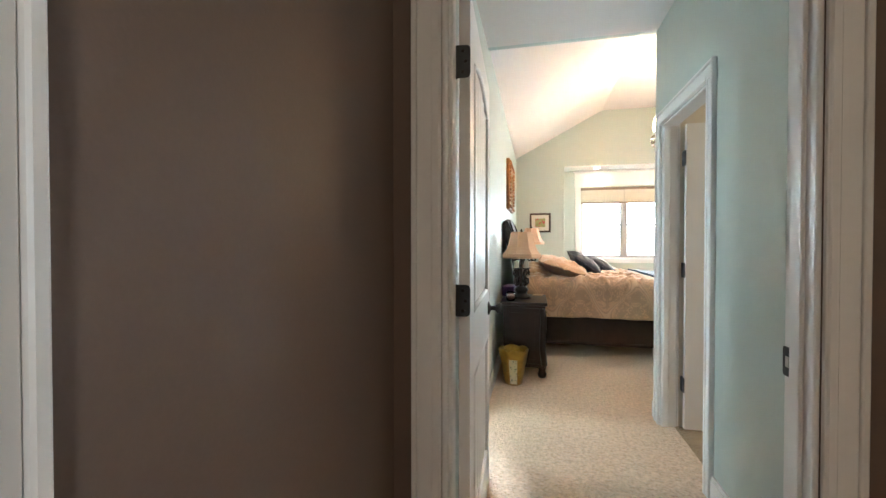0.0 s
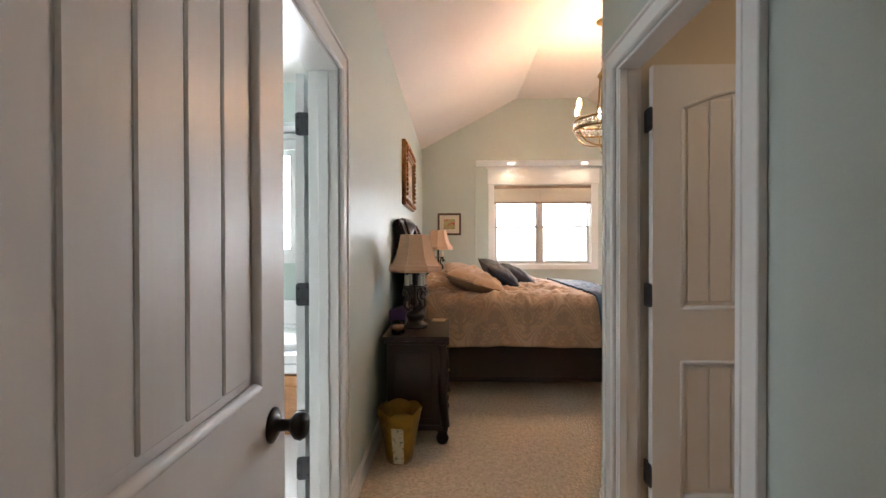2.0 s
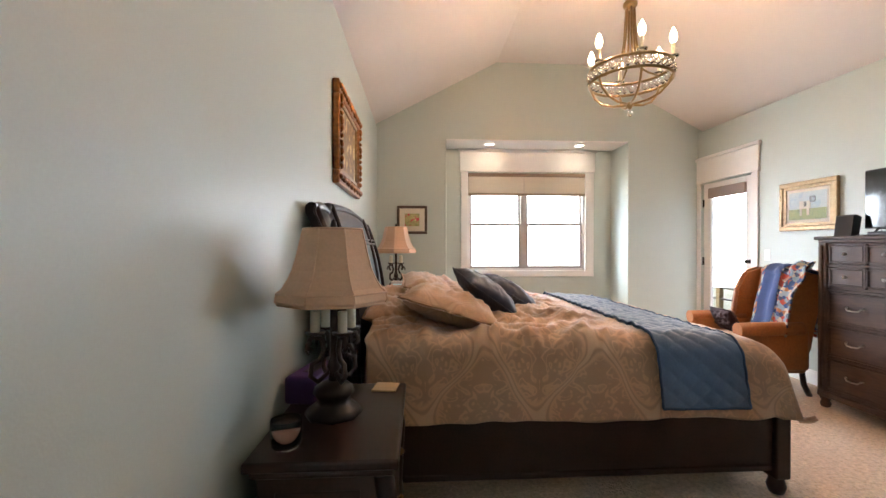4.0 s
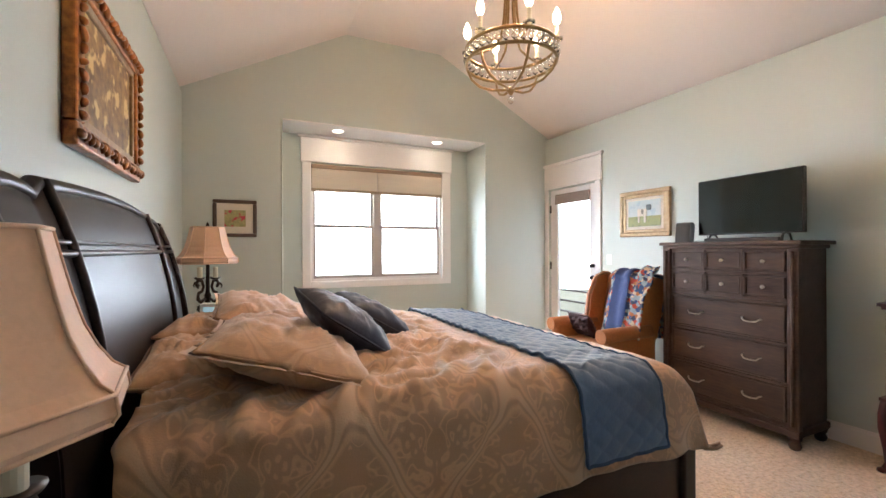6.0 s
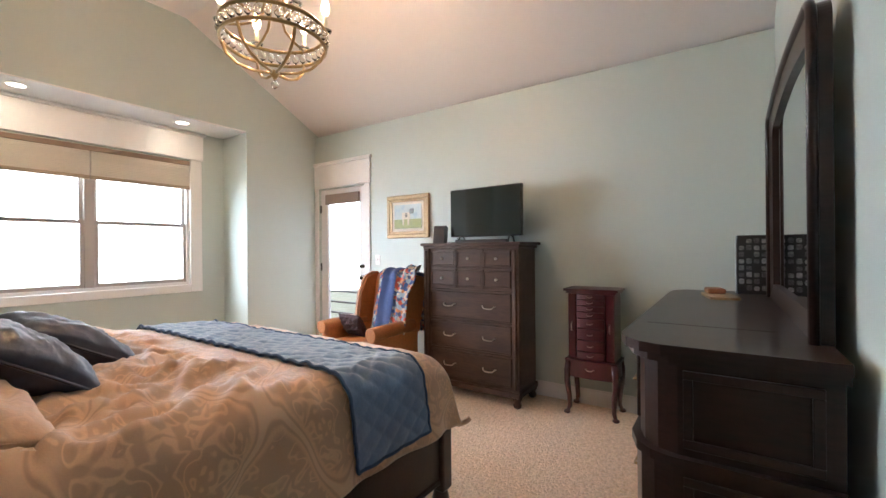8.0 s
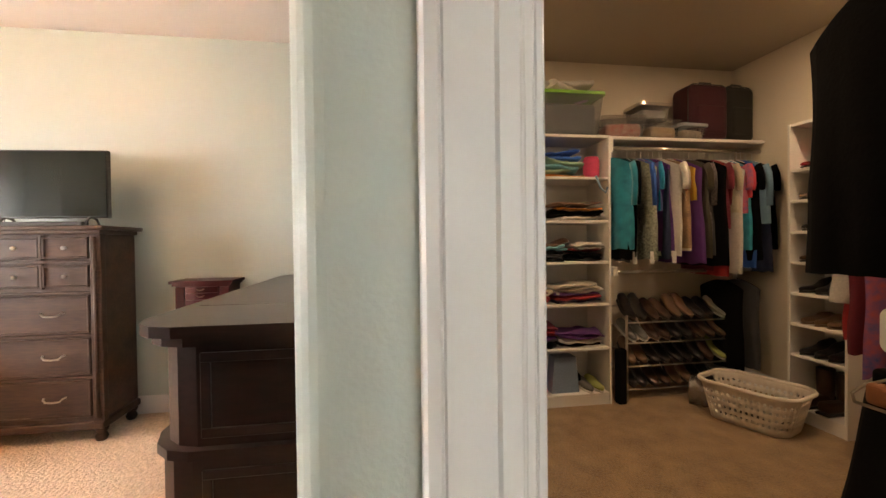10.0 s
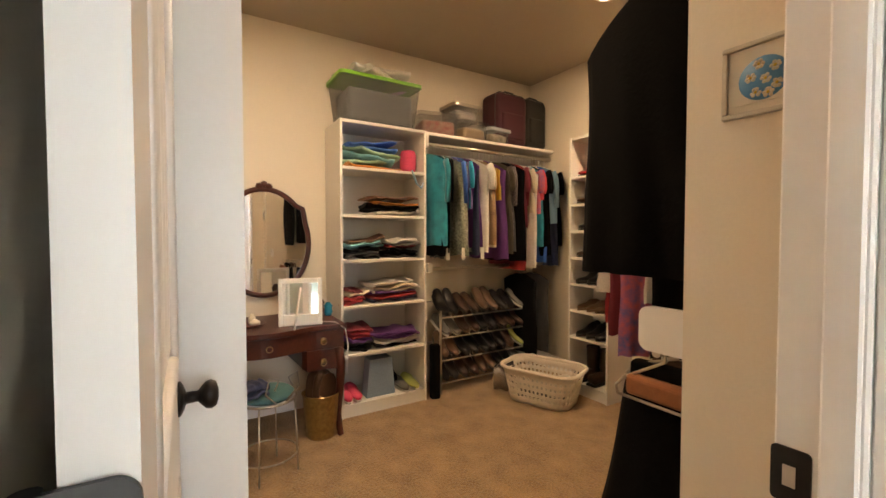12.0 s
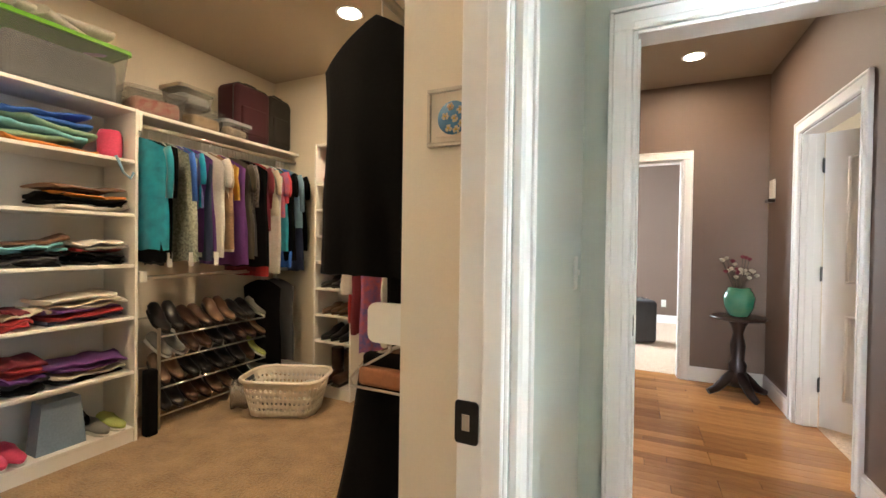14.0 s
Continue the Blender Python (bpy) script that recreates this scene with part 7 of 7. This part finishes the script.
for s in (-1, 1):
    part("drawer", prism([(p[0] - 0.007, p[1]) for p in front if 0.20 < p[1] * s < 0.41] + ([(-0.5, 0.40), (-0.5, 0.20)] if s > 0 else [(-0.5, -0.20), (-0.5, -0.40)]), 'z', 0.462, 0.582), MAHOG, va)
    part("pedestal", prism([(p[0], p[1]) for p in front if p[1] * s > 0.18] + ([(-0.02, 0.43), (-0.02, 0.19)] if s > 0 else [(-0.02, -0.19), (-0.02, -0.43)][::1]), 'z', 0.45, 0.59), MAHOG, va)
    for z in (0.52, 0.655):
        h = part("pull_plate", lathe([(0.002, 0), (0.018, 0.001), (0.016, 0.004), (0.002, 0.005)], 14, Matrix.Translation((-0.575, s * 0.31, z)) @ Matrix.Rotation(radians(-90), 4, 'Y')), BRASS, va)
        part("ring_pull", ring(0.016, 0, 0.003, 14, Matrix.Translation((-0.583, s * 0.31, z - 0.012)) @ Matrix.Rotation(radians(90), 4, 'Y')), BRASS, h)
    for x in (-0.53, -0.05):
        part("cabriole_leg", sweep([(x, s * 0.41, 0.59), (x - 0.012, s * 0.425, 0.48), (x - 0.008, s * 0.422, 0.34), (x + 0.01, s * 0.41, 0.14), (x - 0.012, s * 0.42, 0.012), (x - 0.02, s * 0.425, 0.0)], 0.032, 10, taper=0.5), MAHOG, va)
part("centre_pull", ring(0.017, 0, 0.003, 14, Matrix.Translation((-0.62, 0.0, 0.65)) @ Matrix.Rotation(radians(90), 4, 'Y')), BRASS, va)
vm = thing("vanity_mirror", "shield-shaped mirror in carved mahogany frame", "mirror", KX - 0.004, 2.95, 1.19, 90)
def shield(k, dz=0):
    out = []
    for i in range(48):
        a = 2 * math.pi * i / 48
        r = 0.305 + 0.03 * math.exp(-((a % math.pi - 0.62) / 0.10) ** 2) * (1 if a < math.pi else 0) + 0.03 * math.exp(-(((math.pi - a) % math.pi - 0.62) / 0.10) ** 2) * (1 if a < math.pi else 0)
        zz = 1.28 if math.sin(a) > 0 else 1.20
        out.append((k * r * math.cos(a), k * r * zz * math.sin(a)))
    return out
so, si = shield(1.0), shield(0.92)
part("mirror_glass", prism(si, 'y', 0.010, 0.014), MIRROR, vm, "silvered mirror glass")
part("mirror_frame", sweep([(x, 0.016, z) for x, z in shield(0.96) + shield(0.96)[:2]], 0.018, 8), MAHOG, vm)
part("backing", prism(shield(0.97), 'y', 0.0, 0.010), MAHOG, vm)
for dx in (-0.03, 0, 0.03):
    part("crest", lathe([(0.004, 0), (0.026, 0.006), (0.016, 0.022), (0.003, 0.028)], 8, Matrix.Translation((dx, 0.012, 0.392 + (0.014 if dx == 0 else 0))) @ Matrix.Rotation(radians(-90), 4, 'X')), MAHOG, vm)
ez = thing("easel_mirror", "white standing cosmetic mirror with folding stand", "mirror", 3.36, 2.82, 0.702, 78)
ez.scale = (1.2, 1.2, 1.15)
for b in ((-0.105, -0.085, 0, 0.25), (0.085, 0.105, 0, 0.25), (-0.085, 0.085, 0.225, 0.25), (-0.085, 0.085, 0, 0.06)):
    part("frame_bar", block(b[0], b[1], -0.008, 0.008, b[2], b[3], 0.003, 1), WHITEP, ez)
part("mirror_glass", block(-0.085, 0.085, -0.002, 0.002, 0.06, 0.225), MIRROR, ez)
part("knob", lathe([(0.001, 0), (0.012, 0.002), (0.010, 0.008), (0.001, 0.01)], 12, Matrix.Translation((0, -0.008, 0.03)) @ Matrix.Rotation(radians(90), 4, 'X')), PEWTER, ez)
part("stand_leg", sweep([(0.0, 0.01, 0.2), (0.03, 0.10, 0.0)], 0.005, 6), WHITEP, ez)
tr = thing("perfume_tray", "round tray holding perfume bottles on the vanity", "tray", 3.52, 3.10, 0.702)
part("tray", lathe([(0.09, 0), (0.105, 0.012), (0.10, 0.014), (0.085, 0.006)], 24), MAHOG, tr)
for dx, dy, r, h, mt in ((0.0, 0.02, 0.014, 0.11, MAHOG), (0.03, -0.03, 0.022, 0.06, PAPER), (-0.03, -0.04, 0.03, 0.035, IVORY), (-0.04, 0.03, 0.02, 0.05, CRYSTAL), (0.03, 0.05, 0.022, 0.04, GOLDF)):
    part("bottle", lathe([(r, 0.006), (r, h * 0.7), (r * 0.5, h * 0.8), (r * 0.5, h), (0.002, h)], 14, Matrix.Translation((dx, dy, 0.004))), mt, tr)
for nm, y, c_, r, h in (("brown carved figurine on the vanity", 2.645, LBR, 0.035, 0.13), ("teal ceramic jar on the vanity", 2.585, C["teal"], 0.03, 0.09)):
    whole("ornament", lathe([(r * 0.7, 0), (r, h * 0.3), (r * 0.8, h * 0.55), (r, h * 0.75), (r * 0.4, h)], 14), c_, nm, "ornament", pose(3.60, y, 0.702))
whole("mirror_cable", sweep([(3.40, 2.70, 0.707), (3.33, 2.62, 0.709), (3.235, 2.585, 0.68), (3.23, 2.57, 0.58), (3.235, 2.575, 0.4)], 0.004, 6), WHITEP, "white power cord over the vanity edge", "cable")
stl = thing("vanity_stool", "chrome wire stool with teal seat", "stool", 3.10, 3.05, 0, 200)
stl.scale = (0.84, 0.84, 1.0)
part("seat", lathe([(0.001, 0.40), (0.15, 0.40), (0.16, 0.42), (0.14, 0.435), (0.001, 0.44)], 24), colour_cloth("muted_teal", (0.055, 0.15, 0.165)), stl, "teal cushion")
part("seat_ring", ring(0.17, 0.395, 0.007), PEWTER, stl)
for i in range(4):
    a = math.pi / 4 + math.pi / 2 * i
    part("leg", sweep([(0.165 * math.cos(a), 0.165 * math.sin(a), 0.39), (0.18 * math.cos(a), 0.18 * math.sin(a), 0.0)], 0.006, 8), PEWTER, stl)
part("low_ring", ring(0.175, 0.10, 0.005), PEWTER, stl)
for s in (-1, 1):
    part("back_scroll", sweep([(0.16, s * 0.03, 0.40), (0.18, s * 0.11, 0.47), (0.19, s * 0.09, 0.55), (0.19, s * 0.03, 0.53), (0.19, s * 0.06, 0.48)], 0.005, 6), PEWTER, stl)
stack("blue jeans over the stool", 3.03, 3.13, 0.44, 0.16, 0.14, ("navy", "navy"), 20, 0.035, 31)
gb = whole("waste_basket", lathe([(0.085, 0), (0.09, 0.01), (0.115, 0.27), (0.120, 0.275), (0.110, 0.275), (0.084, 0.012), (0.001, 0.012)], 24), shader("gold_mesh_bin", (0.40, 0.27, 0.09), 0.4, metal=0.6, scale=40, colour2=(0.2, 0.12, 0.04), bump=0.4), "gold embossed waste basket under the vanity", "waste basket", pose(3.36, 2.70, 0))
whole("dark_bag", fold(0.12, 0.15, 0.30, 8.0), LBR, "dark brown bag inside the waste basket", "bag", pose(3.36, 2.70, 0.10, 0, 0, 30))

# ---- hallway things ----
pt_ = thing("pedestal_table", "dark wooden pedestal table in the hallway", "table", -0.06, -0.80, 0)
part("tabletop", lathe([(0.18, 0.635), (0.205, 0.642), (0.205, 0.655), (0.19, 0.662)], 8), ESPRESSO, pt_)
part("column", lathe([(0.07, 0.08), (0.085, 0.14), (0.06, 0.20), (0.066, 0.26), (0.046, 0.30), (0.056, 0.42), (0.036, 0.52), (0.055, 0.59), (0.085, 0.635)], 18), ESPRESSO, pt_)
for i in range(4):
    m = Matrix.Rotation(math.pi / 2 * i + 0.4, 4, 'Z')
    part("foot", sweep([(0.02, 0, 0.18), (0.09, 0, 0.13), (0.17, 0, 0.055), (0.235, 0, 0.025)], 0.048, 10, m, 0.5), ESPRESSO, pt_)
vs_ = thing("vase", "green glazed vase with dried flowers on table", "vase", -0.06, -0.80, 0.662)
GREENG = shader("green_glaze", (0.02, 0.16, 0.10), 0.2, scale=9, colour2=(0.12, 0.20, 0.10), coat=0.6)
part("body", lathe([(0.06, 0), (0.075, 0.01), (0.105, 0.08), (0.115, 0.16), (0.095, 0.215), (0.08, 0.225), (0.088, 0.24), (0.08, 0.24), (0.07, 0.22)], 24), GREENG, vs_)
rng = random.Random(4)
for i in range(26):
    a, sp = rng.uniform(0, 6.28), rng.uniform(0.03, 0.15)
    tip = (sp * math.cos(a), sp * math.sin(a), rng.uniform(0.32, 0.50))
    st_ = part("stem", sweep([(0.02 * math.cos(a), 0.02 * math.sin(a), 0.16), (tip[0] * 0.5, tip[1] * 0.5, 0.30), tip], 0.002, 5), C["olive"], vs_)
    part("blossom", lathe([(0.002, -0.012), (0.016, 0), (0.020, 0.012), (0.006, 0.02)], 7, Matrix.Translation(tip)), (C["cream"], C["burgundy"], C["cream"])[i % 3], st_)
wd = thing("wall_plaque", "small cream wall plaque with dark hook", "wall ornament", HX, -0.93, 1.72)
part("plaque", block(0, 0.02, -0.055, 0.055, -0.07, 0.09, 0.008, 2), PAPER, wd)
part("hook", block(0.0, 0.05, -0.05, 0.05, -0.10, -0.07, 0.008, 2), IRON, wd)
sc = suitcase("dark suitcase with silver frame in far room", 0.34, 0.24, 0.55, C["charcoal"], pose(0.66, -2.55, 0.0, 0, 0, 20))
part("silver_trim", sweep([(x, -0.125, z) for x, z in rounded(-0.165, 0.165, 0.02, 0.545, 0.05, 5)], 0.008, 6), PEWTER, sc)
whole("outlet", prism(rounded(-0.035, 0.035, -0.057, 0.057, 0.006), 'y', 0, 0.005), WHITEP, "white wall outlet in far room", "outlet", pose(0.30, -4.2, 0.32))
OAK = shader("honey_oak_strip", (0.50, 0.245, 0.085), 0.26, scale=9, colour2=(0.35, 0.15, 0.048), bump=0.08, coat=0.25, stretch=(1.5, 14, 1))
on = OAK.node_tree
oi = on.nodes.new("ShaderNodeObjectInfo")
hs = on.nodes.new("ShaderNodeHueSaturation")
mr = on.nodes.new("ShaderNodeMapRange")
mr.inputs[3].default_value, mr.inputs[4].default_value = 0.70, 1.25
on.links.new(oi.outputs["Random"], mr.inputs[0])
on.links.new(mr.outputs[0], hs.inputs["Value"])
src = on.nodes["Principled BSDF"].inputs["Base Color"].links[0].from_socket
on.links.new(src, hs.inputs["Color"])
on.links.new(hs.outputs[0], on.nodes["Principled BSDF"].inputs["Base Color"])

# ---- bathroom things ----
HONEY = shader("honey_oak_panel", (0.42, 0.20, 0.075), 0.38, scale=10, colour2=(0.30, 0.13, 0.045), bump=0.1, stretch=(2, 2, 12))
tubm = thing("bathtub", "white drop-in bathtub in oak-panelled deck", "bathtub", -1.65, 4.4, 0)
part("deck", block(-1.0, 1.22, -0.04, 0.865, 0.50, 0.555, 0.008, 2), TRIM, tubm)
part("deck_edge", block(-1.0, 1.22, -0.065, -0.035, 0.44, 0.50, 0.006, 2), TRIM, tubm)
rim = rounded(-0.78, 0.86, 0.08, 0.80, 0.22, 8)
part("tub_rim", sweep([(x, y, 0.575) for x, y in rim + rim[:1]], 0.028, 10), TRIM, tubm)
bm = bmesh.new()
a = [bm.verts.new((x, y, 0.58)) for x, y in rim]
b = [bm.verts.new(((x - 0.04) * 0.82 + 0.04, (y - 0.44) * 0.78 + 0.44, 0.558)) for x, y in rim]
for i in range(len(a)):
    bm.faces.new((a[i], a[(i + 1) % len(a)], b[(i + 1) % len(a)], b[i])).smooth = True
bm.faces.new(b)
part("basin", bm, TRIM, tubm)
part("panel_carcass", block(-0.98, 1.20, -0.015, 0.02, 0.02, 0.44), HONEY, tubm)
for i in range(4):
    x0 = -0.96 + 0.535 * i
    p_ = part("cabinet_door", block(x0, x0 + 0.50, -0.035, -0.015, 0.05, 0.42, 0.006, 2), HONEY, tubm)
    part("raised_panel", block(x0 + 0.07, x0 + 0.43, -0.045, -0.034, 0.12, 0.35, 0.010, 2), HONEY, p_)
part("backsplash", block(-0.87, 0.89, 0.83, 0.86, 0.555, 0.80, 0.004, 1), TRIM, tubm)
for x in (0.24, 0.40):
    f_ = part("tap", lathe([(0.03, 0.555), (0.028, 0.57), (0.016, 0.60), (0.02, 0.66), (0.012, 0.70)], 14, Matrix.Translation((x, 0.05, 0))), BRASS, tubm, "aged brass tap")
    part("lever", sweep([(x, 0.05, 0.70), (x - 0.04, 0.05, 0.715), (x - 0.08, 0.05, 0.70)], 0.008, 8), BRASS, f_)
part("spout", sweep([(0.56, 0.05, 0.56), (0.56, 0.05, 0.72), (0.56, 0.14, 0.76), (0.56, 0.20, 0.70)], 0.016, 10), BRASS, tubm)
pl = thing("potted_plant", "arching green houseplant in dark pot", "plant", -2.14, 5.05, 0.555)
pl.scale = (1.35, 1.35, 1.3)
part("pot", lathe([(0.06, 0), (0.085, 0.10), (0.09, 0.105), (0.08, 0.105), (0.07, 0.09)], 18), BLACKP, pl)
LEAF = shader("leaf_green", (0.10, 0.20, 0.03), 0.5, grain=0.5, scale=14)
rng = random.Random(6)
for i in range(70):
    a, ln, up = rng.uniform(0, 6.28), rng.uniform(0.12, 0.34), rng.uniform(0.10, 0.42)
    ca, sa = math.cos(a), math.sin(a)
    bm = bmesh.new()
    prev = None
    for k in range(7):
        f = k / 6
        r, z = 0.02 + ln * f, 0.09 + up * math.sin(min(1.0, f * 1.25) * math.pi * 0.62)
        w = 0.013 * math.sin(math.pi * (0.08 + 0.92 * f))
        pr_ = (bm.verts.new((r * ca - w * sa, r * sa + w * ca, z)), bm.verts.new((r * ca, r * sa, z - 0.003)), bm.verts.new((r * ca + w * sa, r * sa - w * ca, z)))
        if prev:
            bm.faces.new((prev[0], prev[1], pr_[1], pr_[0]))
            bm.faces.new((prev[1], prev[2], pr_[2], pr_[1]))
        prev = pr_
    part("leaf", bm, LEAF, pl)
tw = thing("towel_bar", "dark towel bar on mint bathroom wall", "towel bar", -2.78, 5.28, 1.20)
part("bar", sweep([(-0.35, -0.06, 0), (0.13, -0.06, 0)], 0.009, 10), BLACKM, tw)
part("bracket", lathe([(0.025, 0), (0.025, 0.008), (0.01, 0.014), (0.01, 0.06)], 14, Matrix.Translation((0.12, 0, 0)) @ Matrix.Rotation(radians(90), 4, 'X')), BLACKM, tw)
for x0, x1, zl, mt in ((-0.32, 0.03, 0.58, C["cream"]), (0.03, 0.09, 0.62, C["aqua"])):
    tl_ = sheet("towel", 8, 20, lambda u, v, x0=x0, x1=x1, zl=zl: (-2.78 + x0 + (x1 - x0) * u, 5.28 - 0.075 - 0.012 * math.sin(u * 9 + v) if v < 0.94 else 5.28 - 0.045, 1.215 - (zl * (1 - v / 0.94) if v < 0.94 else 0)), mt, None, 0.012)
    tagged(tl_, "cream bath towel on the bar" if x1 < 0.05 else "aqua hand towel on the bar", "towel")
framed("picture", "dark framed pair of sepia photographs", 0.34, 0.24, 0.03, 0.02, ESPRESSO, painted("sepia_pair", (0.25, 0.15, 0.08), (0.45, 0.33, 0.22), (0.12, 0.07, 0.04), 10), pose(-2.86, 5.28, 1.80), 0.03)
cd = whole("candle", lathe([(0.05, 0), (0.05, 0.11), (0.046, 0.114), (0.003, 0.11)], 20), C["aqua"], "pale aqua pillar candle on tub deck", "candle", pose(-2.06, 4.52, 0.555))
part("wax_top", lathe([(0.05, 0.06), (0.0505, 0.115), (0.003, 0.114)], 20), IVORY, cd)
bw = tagged(new("window_2"), "white framed bathroom window", "window", "", "structure")
for n_, b in (("casing", (-2.09, -2.0, 5.60, 5.62, 1.11, 2.2)), ("casing", (-1.3, -1.21, 5.60, 5.62, 1.11, 2.2)), ("window_sill", (-2.0, -1.3, 5.595, 5.62, 1.11, 1.2)), ("header", (-2.11, -1.19, 5.595, 5.62, 2.2, 2.30)), ("crown", (-2.14, -1.16, 5.575, 5.62, 2.30, 2.345))):
    part(n_, block(*b, 0.004, 1), TRIM, bw)
for b in ((-2.0, -1.95, 1.2, 2.2), (-1.35, -1.3, 1.2, 2.2), (-1.95, -1.35, 1.2, 1.25), (-1.95, -1.35, 2.15, 2.2)):
    part("sash", block(b[0], b[1], 5.64, 5.68, b[2], b[3]), TRIM, bw)
pane = part("pane", block(-1.95, -1.35, 5.655, 5.66, 1.25, 2.15), GLASS, bw)
pane.visible_shadow = False

# ---- hall floor planks ----
PLANKS = []
for w in (0.55, 0.75, 0.98, 1.10):
    PLANKS.append((w, mesh_of("plank", block(0, w - 0.002, 0, 0.0805, -0.012, 0.0, 0.0015, 1), OAK)))
rng = random.Random(11)
for k in range(36):
    y = HY - 0.119 + 0.0825 * k
    if y + 0.082 > 1.61:
        break
    x = HX - 0.12
    end = 1.27
    first = True
    while x < end - 0.05:
        w, me = rng.choice(PLANKS if not first else PLANKS[:3])
        first = False
        if x + w > end:
            left = end - x
            me = mesh_of("plank", block(0, left, 0, 0.0805, -0.012, 0.0, 0.0015, 1), OAK)
            w = left
        o = new("plank", me)
        o.parent = hall_floor
        o.matrix_basis = pose(x, y, 0)
        x += w
